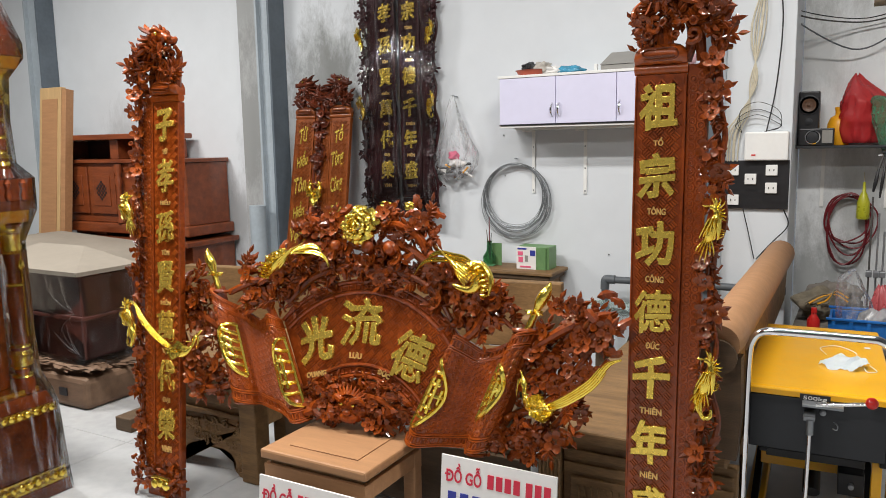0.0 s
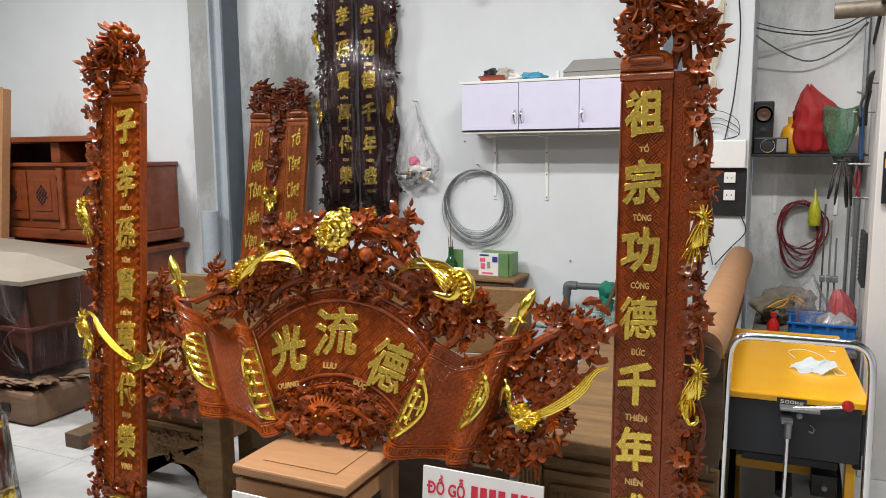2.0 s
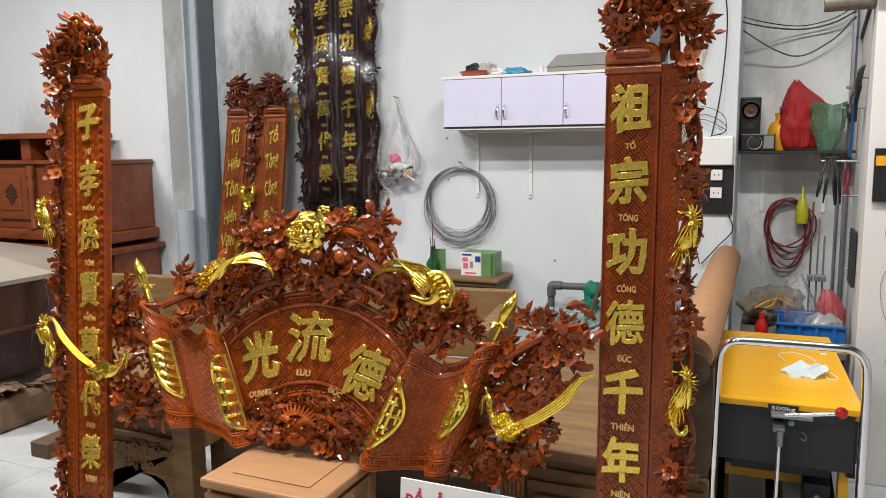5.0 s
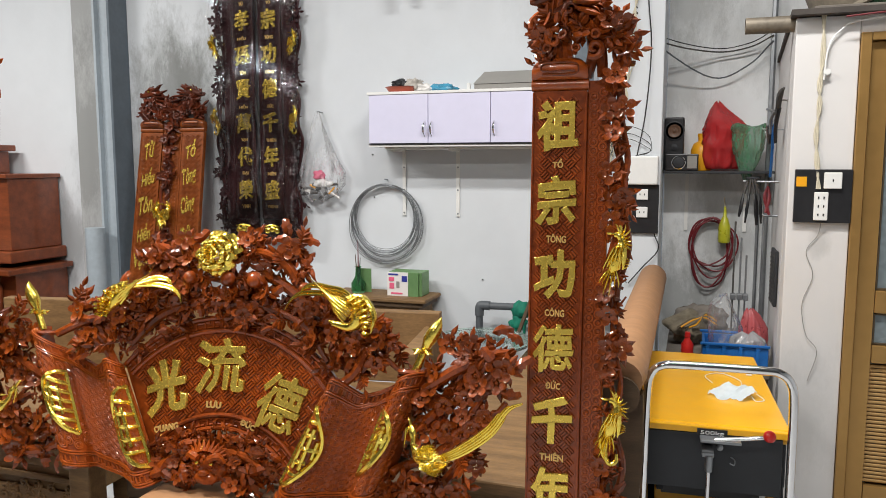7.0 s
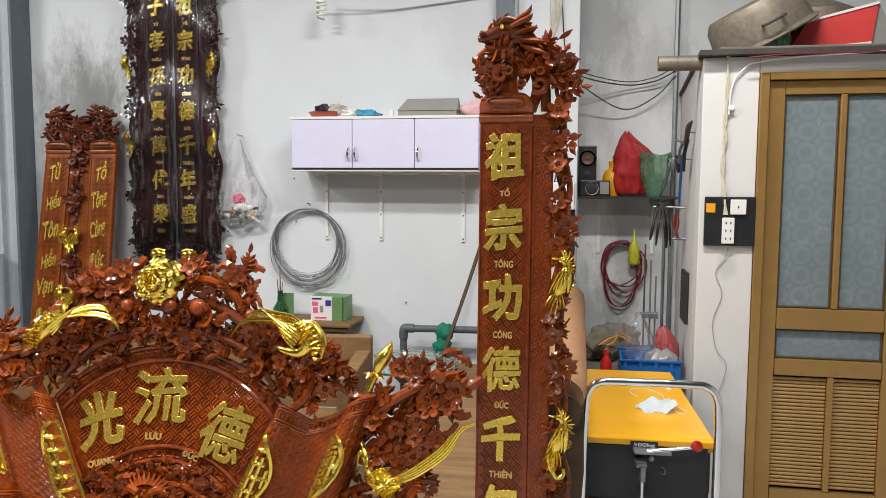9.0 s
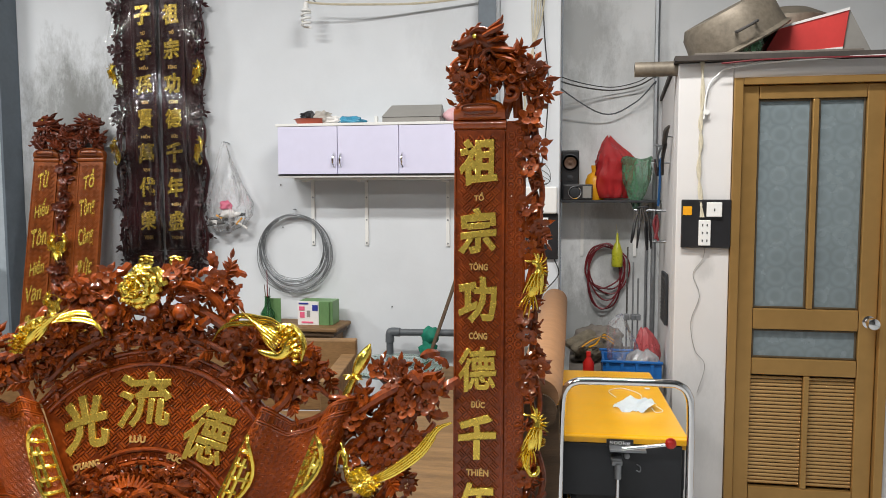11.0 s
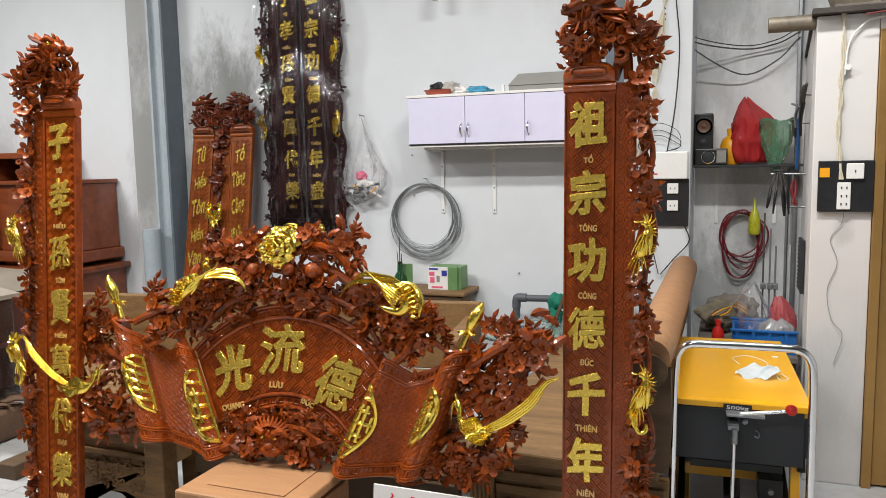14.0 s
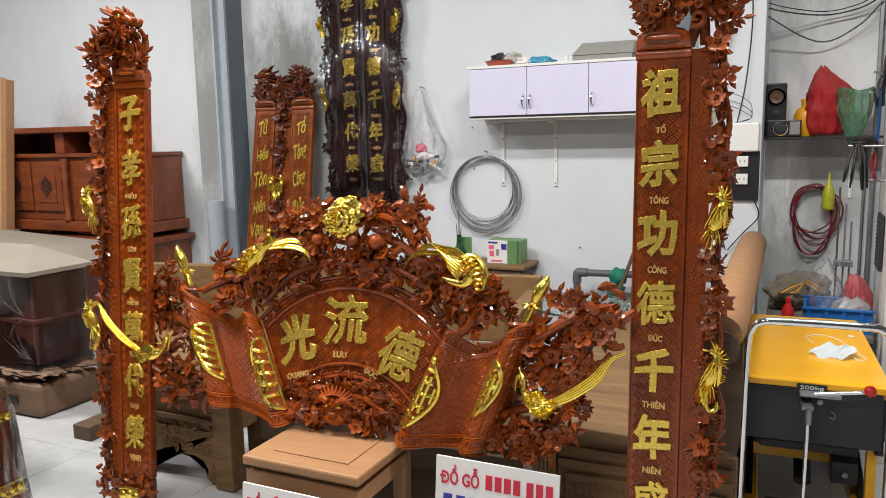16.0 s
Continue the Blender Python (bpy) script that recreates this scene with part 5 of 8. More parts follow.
bag_lump("clear_bag", ((0.07, 0.0, 0), (0.09, 0.05, 0), (0.08, 0.1, 0.0), (0.03, 0.13, 0.0)), (0.10, 4.1, 0.51), CLOUDY, "crumpled cloudy plastic bag in the crate", 5.0)
bag_lump("red_film_bag", ((0.05, 0.0, 0), (0.07, 0.06, 0), (0.065, 0.14, 0.0), (0.04, 0.2, -0.01), (0.015, 0.23, -0.02)), (0.125, 4.2, 0.51), mat("pale_red_film", (0.6, 0.12, 0.13), 0.3, trans=0.4, bump=0.8, bscale=25), "faded red plastic bag in the crate", 6.0)
rb = thing("red_bottle", "small red plastic bottle on the bench", "bottle", pose(-0.18, 4.15, 0.49))
part("bottle_body", lathe(B(), [(0.028, 0), (0.03, 0.006), (0.03, 0.07), (0.014, 0.095), (0.012, 0.105)], 16, pose(-0.185, 4.14, 0.491)), REDPL, rb, smooth=True)
part("cap", lathe(B(), [(0.015, 0.106), (0.013, 0.13)], 12, pose(-0.185, 4.14, 0.491)), REDPL, rb, smooth=True)
solo("sacking_heap", crumple((-0.19, 4.55, 0.56), (0.10, 0.18, 0.075), 31.0, 4, 0.4), JUTE, "heap of dusty sacking and rope", "sacking", kind="stuff", smooth=True, angle=None)
solo("sack_heap", crumple((-0.12, 4.75, 0.56), (0.14, 0.14, 0.09), 36.0, 4, 0.4), DUST, "heap of dusty grey sacking", "sacking", kind="stuff", smooth=True, angle=None)
for k in range(5):
    cable("yellow_rope", [(-0.24 + 0.02 * k, 4.35, 0.60), (-0.17 + 0.01 * k, 4.38, 0.645 - 0.01 * k), (-0.10, 4.4, 0.64 + 0.008 * k), (-0.04, 4.42, 0.60 + 0.01 * k)], 0.005, AMBER if k % 2 else JUTE, "strand of yellow rope on the heap", "rope", group="rope strands")

# on the roof of the small room
pot = thing("aluminium_pan", "large old blackened aluminium pan tipped on its side", "pan", pose(0.5, 3.9, 2.09))
pm = Matrix.Translation((0.455, 3.88, 2.232)) @ Vector((0.46, 0.14, -0.86)).to_track_quat("Z", "Y").to_matrix().to_4x4()
part("pan_body", lathe(B(), [(0.02, -0.10), (0.19, -0.10), (0.215, -0.06), (0.225, 0.06), (0.245, 0.075), (0.24, 0.082), (0.215, 0.064), (0.2, -0.06), (0.18, -0.09)], 36, pm), SOOT, pot, smooth=True)
# turn the handle to the front of the tipped pan
PAN_TURN = min(range(0, 360, 5), key=lambda q: (pm.to_3x3() @ (pose(0, 0, 0, 0, 0, q) @ Vector((0, -1, 0)))).y)
for sgn in (-1,):
    part("handle", tube(B(), smooth_line([pm @ pose(0, 0, 0, 0, 0, PAN_TURN) @ Vector(q) for q in ((-0.045, -0.222, 0.0), (-0.04, -0.262, 0.0), (0.04, -0.262, 0.0), (0.045, -0.222, 0.0))], 4), 0.007, 8), MESHBLACK, pot, smooth=True)
rbx = thing("red_carton", "red and white carton lying on the roof boards", "carton", pose(0.77, 3.95, 2.09))
CARTON = lambda e: [(0.58 + e, 2.091), (0.928 - e, 2.091), (0.956 - e, 2.311), (0.662 + e, 2.237)]
part("carton_body", slab(B(), CARTON(0.0), 3.85, 4.05), BOXRED, rbx)
part("white_band", slab(B(), [(0.585, 2.091), (0.926, 2.091), (0.931, 2.135), (0.66, 2.112)], 3.845, 3.8495), PAPER, rbx)
part("white_band", slab(B(), [(0.651, 2.224), (0.954, 2.298), (0.9555, 2.311), (0.662, 2.237)], 3.845, 3.8495), PAPER, rbx)
part("grey_end", slab(B(), [(0.932, 2.091), (1.07, 2.091), (0.958, 2.309)], 3.86, 3.875), GREYLID, rbx)
bag_lump("green_scrap_bag", ((0.05, 0.0, 0), (0.07, 0.03, 0), (0.06, 0.07, 0.0), (0.02, 0.09, 0.0)), (0.49, 3.72, 2.091), GREENBAG, "crushed green bottle under the pan", 3.0)
kettle = thing("old_kettle", "large dull metal pot behind the carton", "pot", pose(0.85, 4.1, 2.09))
part("pot_body", lathe(B(), [(0.1, 0), (0.22, 0.02), (0.26, 0.12), (0.24, 0.24), (0.12, 0.30)], 30, pose(0.78, 4.25, 2.091)), SOOT, kettle, smooth=True)
solo("roof_sheet", box(B(), 0.25, 0.95, 3.63, 4.3, 2.0755, 2.0895, 0.003), DUST, "dusty sheet of board on the roof", "board")

# ---- far left corner of the shop ----
sb = thing("carved_sideboard", "red-brown stained wooden altar sideboard with pierced doors", "sideboard", pose(-5.5, 4.4, 0.8))
part("body", box(B(), -6.35, -4.66, 4.22, 4.66, 0.86, 1.36, 0.004), CABRED, sb)
part("top_board", box(B(), -6.37, -4.64, 4.19, 4.665, 1.361, 1.392, 0.006), CABRED, sb)
part("plinth", box(B(), -6.40, -4.62, 4.17, 4.668, 0.775, 0.858, 0.01), CABRED, sb)
part("raised_top", box(B(), -6.40, -5.0, 4.17, 4.62, 1.555, 1.60, 0.008), CABRED, sb)
for xx in (-6.33, -5.5, -5.1):
    part("upright", box(B(), xx - 0.05, xx + 0.05, 4.22, 4.6, 1.3925, 1.554, 0.006), CABRED, sb)
part("raised_back", box(B(), -6.28, -5.15, 4.55, 4.6, 1.3925, 1.554), MAROON, sb)
for i, dx in enumerate((-6.18, -5.82, -5.27)):
    w_ = 0.33 if i < 2 else 0.3
    d = part("cabinet_door", box(B(), dx, dx + w_, 4.20, 4.2185, 0.93, 1.33, 0.005), CABRED, sb)
    part("inner_panel", box(B(), dx + 0.06, dx + w_ - 0.06, 4.192, 4.1995, 1.0, 1.26, 0.004), CABRED, d)
    s = B()
    for a in range(-3, 4):
        for b in range(-4, 5):
            if (a / 3.6) ** 2 + (b / 4.6) ** 2 < 1 and (a + b) % 2 == 0:
                box(s, dx + w_ / 2 + a * 0.018 - 0.009, dx + w_ / 2 + a * 0.018 + 0.009, 4.1885, 4.1915, 1.13 + b * 0.018 - 0.009, 1.13 + b * 0.018 + 0.009)
    tagged(part("pierced_lattice", s, BLACK, d), kind="stuff")
for xx in (-6.26, -5.42, -4.85):
    part("turned_column", lathe(B(), [(0.03, 0), (0.034, 0.02), (0.02, 0.05), (0.028, 0.12), (0.022, 0.3), (0.034, 0.36), (0.02, 0.40), (0.034, 0.44), (0.03, 0.49)], 16, pose(xx, 4.185, 0.862)), CABRED, sb, smooth=True)
s2 = thing("low_sideboard", "red-brown stained low sideboard carrying another one", "sideboard", pose(-5.5, 4.3, 0))
part("top_board", box(B(), -6.48, -4.57, 4.10, 4.67, 0.70, 0.742, 0.008), CABRED, s2)
part("body", box(B(), -6.42, -4.62, 4.2, 4.66, 0.12, 0.698, 0.004), CABRED, s2)
part("plinth", box(B(), -6.45, -4.58, 4.12, 4.665, 0.0, 0.118, 0.01), CABRED, s2)
for xx in (-6.3, -5.5, -4.75):
    part("turned_column", lathe(B(), [(0.04, 0), (0.045, 0.03), (0.025, 0.08), (0.035, 0.3), (0.045, 0.48), (0.03, 0.52), (0.045, 0.578)], 16, pose(xx, 4.15, 0.12)), CABRED, s2, smooth=True)
for xx in (-5.9, -5.2):
    part("foot_block", box(B(), xx - 0.2, xx + 0.2, 4.24, 4.5, 0.743, 0.774, 0.004), CABRED, s2)
pk = thing("tall_panel", "pale unfinished tall carved door panel leaning on the wall", "panel", pose(-6.15, 3.95, 0, -6, 0, 0))
part("board", box(B(), -0.15, 0.14, -0.02, 0.03, 0, 2.02, 0.005), mat("pale_raw_wood", (0.46, 0.30, 0.14), 0.6, vary=0.15, scale=4, grain=(8, 8, 1), bump=0.1), pk, local=True)
part("edge_board", box(B(), 0.142, 0.20, -0.015, 0.06, 0, 2.0, 0.004), RAW, pk, local=True)
part("raised_field", box(B(), -0.11, 0.10, -0.026, -0.0205, 0.25, 1.92, 0.003), RAW, pk, local=True)
pv = solo("pvc_pipe", tube(B(), [(-4.128, 4.428, 0), (-4.128, 4.428, 0.5), (-4.128, 4.428, 1.02)], 0.065, 24), STEEL_L, "pale plastic pipe standing by the column", "pipe", smooth=True)

# wrapped crates of goods on the floor
GLINT = film("film_glint", 0.25, 20, 0.3, 1.0, rough=0.08, peak=1.5, gloss=1.5)
gd = thing("wrapped_chest", "dark lacquered chest wrapped in clear film with a dusty lid", "chest", pose(-4.4, 3.0, 0))
part("base_board", box(B(), -4.75, -3.785, 2.60, 3.0, 0.0, 0.185, 0.03), CRATE, gd)
part("base_hole", box(B(), -4.02, -3.95, 2.592, 2.602, 0.07, 0.115), BLACK, gd)
part("carved_skirt", crumple((-4.27, 2.82, 0.225), (0.46, 0.215, 0.055), 41.0, 5, 0.5, 46.0), CRATE, gd, smooth=True, angle=40)
part("chest_body", box(B(), -4.74, -3.85, 2.66, 3.02, 0.27, 0.765, 0.012), MAROON, gd)
part("waist_moulding", box(B(), -4.75, -3.842, 2.652, 3.028, 0.50, 0.53, 0.008), MAROON, gd)
s = B()
front_ = [(-4.78, 2.63), (-3.825, 2.63), (-3.825, 3.045), (-4.32, 3.045), (-4.78, 3.045)]
up_ = [s.verts.new((x, y, z)) for (x, y), z in zip(front_, (0.79, 0.79, 0.79, 0.868, 0.868))]
lo_ = [s.verts.new((x, y, 0.766)) for x, y in front_]
for f in ((0, 1, 3), (1, 2, 3), (0, 3, 4)):
    s.faces.new([up_[i] for i in f])
s.faces.new(lo_[::-1])
for i in range(5):
    j = (i + 1) % 5
    s.faces.new((up_[i], lo_[i], lo_[j], up_[j]))
part("lid", s, DUSTY, gd, "dusty pale brown lid")
s = B()
cx_, cy_, hx_, hy_ = -4.297, 2.84, 0.462, 0.195
prev = None
for q in range(15):
    z = 0.20 + 0.57 * q / 14
    ring = []
    for k in range(64):
        a = 2 * math.pi * k / 64
        c_, d_ = math.cos(a), math.sin(a)
        f = 1 / max(abs(c_), abs(d_))
        f = min(f, 1.36)
        bow = 0.012 * math.sin(math.pi * q / 14) + 0.010 * noise.noise(Vector((3 * c_, 3 * d_, 7 * z)))
        ring.append(s.verts.new((cx_ + (hx_ - bow) * max(-1, min(1, f * c_)), cy_ + (hy_ - bow) * max(-1, min(1, f * d_)), z)))
    if prev:
        for k in range(64):
            s.faces.new((prev[k], prev[(k + 1) % 64], ring[(k + 1) % 64], ring[k]))
    prev = ring
part("film_wrap", s, WRAP, gd, "glossy clear stretch film", smooth=True, angle=60)
# Thin pale tubes shape the highlights along the film's creases.
for k in range(9):
    a, l = -1.25 + 2.5 * k / 8, 0.10 + 0.06 * ((k * 5) % 4)
    for ox, oz, up in ((0.0, 0.315, 1), (-0.02, 0.55, 1 if k % 2 else -1)):
        part("film_glint", tube(B(), smooth_line([(-3.845 + ox - 0.012, 2.634, oz), (-3.90 + ox - 0.4 * l * abs(math.sin(a)), 2.630, oz + up * 0.35 * l * math.cos(a)), (-3.88 + ox - l * abs(math.sin(a)), 2.634, oz + up * 0.8 * l * math.cos(a))], 3), [0.0008, 0.0014, 0.0004], 5), GLINT, gd, "pale stroke standing in for a glint on a film crease")
g2 = thing("wrapped_chest", "large dark chest with a dusty sloping lid under film", "chest", pose(-5.2, 3.3, 0))
part("chest_body", box(B(), -5.9, -4.62, 3.3, 3.95, 0.0, 0.66, 0.01), MAROON, g2)
s = B()
slab(s, [(-5.92, 0.662), (-4.6, 0.662), (-4.75, 0.75), (-5.92, 0.80)], 3.28, 3.97)
part("lid", s, DUSTY, g2)
g3 = thing("brown_box", "reddish brown wooden box with a dusty top", "box", pose(-4.6, 2.5, 0))
part("box_body", box(B(), -5.2, -4.30, 2.20, 2.585, 0.0, 0.49, 0.008), CABRED, g3)
part("box_lid", box(B(), -5.21, -4.29, 2.19, 2.592, 0.492, 0.515, 0.005), DUSTY, g3)

# gilt-trimmed altar stand in film
al = thing("altar_stand", "tall red lacquered altar pillar with gilt bands wrapped in film", "pillar", pose(-3.2, 1.95, 0))
AX, AY = -3.31, 1.616


def square(bm, w, z0, z1, w1=None, bev=0.006):
    w1 = w1 or w
    a = [bm.verts.new((AX + sx * w, AY + sy * w, z0)) for sx, sy in ((-1, -1), (1, -1), (1, 1), (-1, 1))]
    b = [bm.verts.new((AX + sx * w1, AY + sy * w1, z1)) for sx, sy in ((-1, -1), (1, -1), (1, 1), (-1, 1))]
    bm.faces.new(a[::-1])
    bm.faces.new(b)
    for i in range(4):
        j = (i + 1) % 4
        bm.faces.new((a[i], a[j], b[j], b[i]))
    return bm


for nm, w, z0, z1, w1, m_ in (("plinth", 0.328, 0.0, 0.05, 0.326, LACQUER), ("gilt_band", 0.318, 0.052, 0.11, 0.314, GOLD), ("lower_die", 0.30, 0.112, 0.36, 0.295, LACQUER_DEEP), ("gilt_band", 0.306, 0.362, 0.40, 0.304, GOLD), ("step", 0.30, 0.402, 0.45, 0.28, LACQUER),
                              ("gilt_band", 0.262, 0.452, 0.475, 0.262, GOLD), ("shaft", 0.185, 0.476, 1.10, 0.185, LACQUER_DEEP), ("gilt_capital", 0.20, 1.101, 1.18, 0.262, GOLD), ("gilt_band", 0.275, 1.182, 1.23, 0.28, GOLD), ("ledge", 0.298, 1.232, 1.27, 0.298, LACQUER), ("gallery", 0.295, 1.272, 1.36, 0.295, LACQUER), ("neck", 0.19, 1.362, 1.50, 0.18, LACQUER_DEEP),
                              ("gilt_band", 0.186, 1.502, 1.54, 0.186, GOLD), ("upper_shaft", 0.18, 1.542, 1.70, 0.18, LACQUER), ("gilt_capital", 0.19, 1.701, 1.80, 0.262, GOLD), ("gilt_band", 0.28, 1.802, 1.85, 0.295, GOLD), ("cornice", 0.298, 1.852, 1.93, 0.28, LACQUER_DEEP), ("cap", 0.275, 1.932, 2.10, 0.22, LACQUER)):
    part(nm, square(B(), w, z0, z1, w1), m_, al)
for k in range(4):
    sx, sy = ((-1, -1), (1, -1), (1, 1), (-1, 1))[k]
    part("turned_corner", lathe(B(), [(0.045, 0), (0.048, 0.05), (0.028, 0.09), (0.04, 0.16), (0.026, 0.28), (0.034, 0.42), (0.026, 0.54), (0.04, 0.64), (0.03, 0.70), (0.05, 0.72)], 18, pose(AX + sx * 0.222, AY + sy * 0.222, 0.453)), LACQUER, al, smooth=True)
    part("upper_turned_corner", lathe(B(), [(0.05, 0), (0.04, 0.03), (0.024, 0.07), (0.032, 0.14), (0.022, 0.22), (0.030, 0.32), (0.022, 0.38), (0.042, 0.43)], 18, pose(AX + sx * 0.215, AY + sy * 0.215, 1.363)), LACQUER, al, smooth=True)
    for z, r in ((0.53, 0.042), (0.66, 0.042), (0.92, 0.037), (1.06, 0.042), (1.14, 0.05), (1.41, 0.036), (1.47, 0.034), (1.53, 0.033), (1.60, 0.034), (1.67, 0.034), (1.74, 0.04)):
        e = 0.222 if z < 1.3 else 0.215
        part("gilt_ring", lathe(B(), [(r * 0.7, -0.012), (r, -0.006), (r * 0.92, 0.0), (r, 0.006), (r * 0.7, 0.012)], 18, pose(AX + sx * e, AY + sy * e, z)), GOLD, al, smooth=True)
for k in range(4):
    sx, sy = ((-1, -1), (1, -1), (1, 1), (-1, 1))[k]
    s = B()
    for q in range(26):
        ball(s, (AX + sx * 0.244, AY + sy * 0.244, 0.70 + 0.0145 * q), 0.0075, 6)
    tagged(part("gilt_beading", s, GOLD, al, smooth=True), kind="stuff")
    for z0, z1, e in ((1.05, 1.17, 0.222), (0.56, 0.64, 0.222), (1.70, 1.79, 0.215), (1.40, 1.46, 0.215)):
        part("gilt_collar", lathe(B(), [(0.036, z0), (0.046, z0 + 0.015), (0.040, (z0 + z1) / 2), (0.05, z1 - 0.015), (0.038, z1)], 14, pose(AX + sx * e, AY + sy * e, 0)), GOLD, al, smooth=True)
    s = B()
    for q in range(16):
        ball(s, (AX + sx * 0.236, AY + sy * 0.236, 1.47 + 0.0145 * q), 0.0065, 6)
    tagged(part("gilt_beading", s, GOLD, al, smooth=True), kind="stuff")
    for nm, z in (("gilt_boss", 0.59), ("gilt_boss", 1.0)):
        part(nm, ball(B(), (AX + sx * 0.242, AY + sy * 0.242, z), 0.018, 8, (1, 1, 1.5)), GOLD, al, smooth=True)
for sx_, sy_, horizontal in ((0, -1, True), (1, 0, False)):
    for q in range(9):
        o = -0.25 + 0.0625 * q
        p = (AX + o, AY - 0.297) if horizontal else (AX + 0.297, AY + o)
        part("gallery_baluster", lathe(B(), [(0.008, 0), (0.016, 0.02), (0.007, 0.045), (0.016, 0.07), (0.008, 0.086)], 10, pose(p[0], p[1], 1.273)), LACQUER, al, smooth=True)
    for q in range(17):
        o = -0.29 + 0.03625 * q
        p = (AX + o, AY - 0.317) if horizontal else (AX + 0.317, AY + o)
        part("gilt_lotus", ball(B(), (p[0], p[1], 0.082), 0.021, 8, (0.85, 1, 1.1)), GOLD, al, smooth=True)
        part("gilt_lotus", ball(B(), (AX + o * 0.96, AY - 0.305, 0.382) if horizontal else (AX + 0.305, AY + o * 0.96, 0.382), 0.018, 8, (0.9, 1, 1.0)), GOLD, al, smooth=True)
for sx, z0, z1 in ((0.3, 0.14, 0.33), (0.186, 0.55, 0.9)):
    s = B()
    tube(s, smooth_line([(AX + 0.04, AY - sx - 0.004, z0), (AX + 0.09, AY - sx - 0.004, (z0 + z1) / 2), (AX + 0.04, AY - sx - 0.004, z1)], 5), 0.008, 6)
    tube(s, smooth_line([(AX + 0.17, AY - sx - 0.004, z0), (AX + 0.11, AY - sx - 0.004, (z0 + z1) / 2), (AX + 0.17, AY - sx - 0.004, z1)], 5), 0.008, 6)
    part("gilt_scroll", s, GOLD, al, smooth=True)
s = B()
prof = ((0.338, 0.0), (0.33, 0.1), (0.315, 0.4), (0.302, 0.46), (0.275, 0.54), (0.268, 0.7), (0.266, 1.1), (0.306, 1.23), (0.306, 1.36), (0.262, 1.42), (0.256, 1.6), (0.262, 1.76), (0.306, 1.84), (0.306, 1.90), (0.25, 2.1))
rr = []
for w, z in prof:
    ring = []
    for k in range(40):
        a = 2 * math.pi * k / 40
        q = w / max(abs(math.cos(a)), abs(math.sin(a))) * (1 + 0.012 * math.sin(7 * a + 20 * z))
        q = min(q, w * 1.40)
        ring.append(s.verts.new((AX + q * math.cos(a), AY + q * math.sin(a), z + 0.004)))
    rr.append(ring)
for u, v in zip(rr, rr[1:]):
    for k in range(40):
        s.faces.new((u[k], u[(k + 1) % 40], v[(k + 1) % 40], v[k]))
part("film_wrap", s, ALTAR_WRAP, al, "creased clear stretch film", smooth=True, angle=None)
solo("floor_stick", tube(B(), [(-2.95, 2.35, 0.004), (-2.86, 2.30, 0.004), (-2.78, 2.32, 0.004)], 0.004, 6), RAW_DARK, "thin dark wire offcut on the tiles", "wire")

# ---- carved plaques ----


def leaf_mesh(material, lobes, seed):
    """A toothed, curled leaf about 1 long with a raised midrib, stem at the origin, pointing up z, its face towards -y."""
    rng = random.Random(seed)
    bm = B()
    n = lobes * 2
    mid = [bm.verts.new((0.06 * math.sin(2.5 * f + seed), -0.10 - 0.10 * math.sin(math.pi * f) + 0.22 * f * f, f)) for f in np.linspace(0, 1, n + 1)]
    und = [bm.verts.new(v.co + Vector((0, 0.09, 0))) for v in mid]
    for sd in (-1, 1):
        edge = []
        for k, f in enumerate(np.linspace(0, 1, n + 1)):
            w = 0.25 * math.sin(math.pi * min(1, f * 0.85 + 0.08)) ** 0.8 * (1.08 if k % 2 else 0.82) * rng.uniform(0.92, 1.08)
            edge.append(bm.verts.new((mid[k].co.x + sd * w * (0 if k in (0, n) else 1), mid[k].co.y + 0.05 + (0.13 if k % 2 else 0.02) * (0 if k in (0, n) else 1), f + (0.06 if k % 2 else 0.0))))
        for k in range(n):
            bm.faces.new((mid[k], mid[k + 1], edge[k + 1], edge[k]))
            bm.faces.new((und[k + 1], und[k], edge[k], edge[k + 1]))
    return mesh_of(bm, material, True, 28)


def flower_mesh(material, seed):
    """Five cupped petals round a ringed eye, about 1 across, facing -y."""
    bm = B()
    for k in range(5):
        m = pose(0, 0, 0, 0, 72 * k + seed * 11, 0)
        o = [bm.verts.new(m @ Vector((0.185 * math.sin(a), -0.03 - 0.13 * (1 - math.cos(a)) * 0.5 - 0.03 * math.cos(2 * a), 0.30 - 0.20 * math.cos(a)))) for a in np.linspace(0, 2 * math.pi, 9)[:-1]]
        c = bm.verts.new(m @ Vector((0, -0.005, 0.30)))
        d = bm.verts.new(m @ Vector((0, 0.10, 0.25)))
        for i in range(8):
            bm.faces.new((c, o[i], o[(i + 1) % 8]))
            bm.faces.new((d, o[(i + 1) % 8], o[i]))
    lathe(bm, [(0.06, 0.0), (0.068, 0.12), (0.05, 0.14), (0.03, 0.10)], 8, pose(0, 0, 0, 90))
    return mesh_of(bm, material, True, 35)


def bud_mesh(material):
    bm = B()
    lathe(bm, [(0.03, 0), (0.10, 0.12), (0.13, 0.28), (0.09, 0.42), (0.02, 0.5)], 8)
    for k in range(3):
        m = pose(0, 0, 0, 0, 0, 120 * k)
        tube(bm, [m @ Vector((0.05, 0, 0.05)), m @ Vector((0.16, 0, 0.2)), m @ Vector((0.13, 0, 0.36))], [0.05, 0.04, 0.01], 5)
    return mesh_of(bm, material, True)


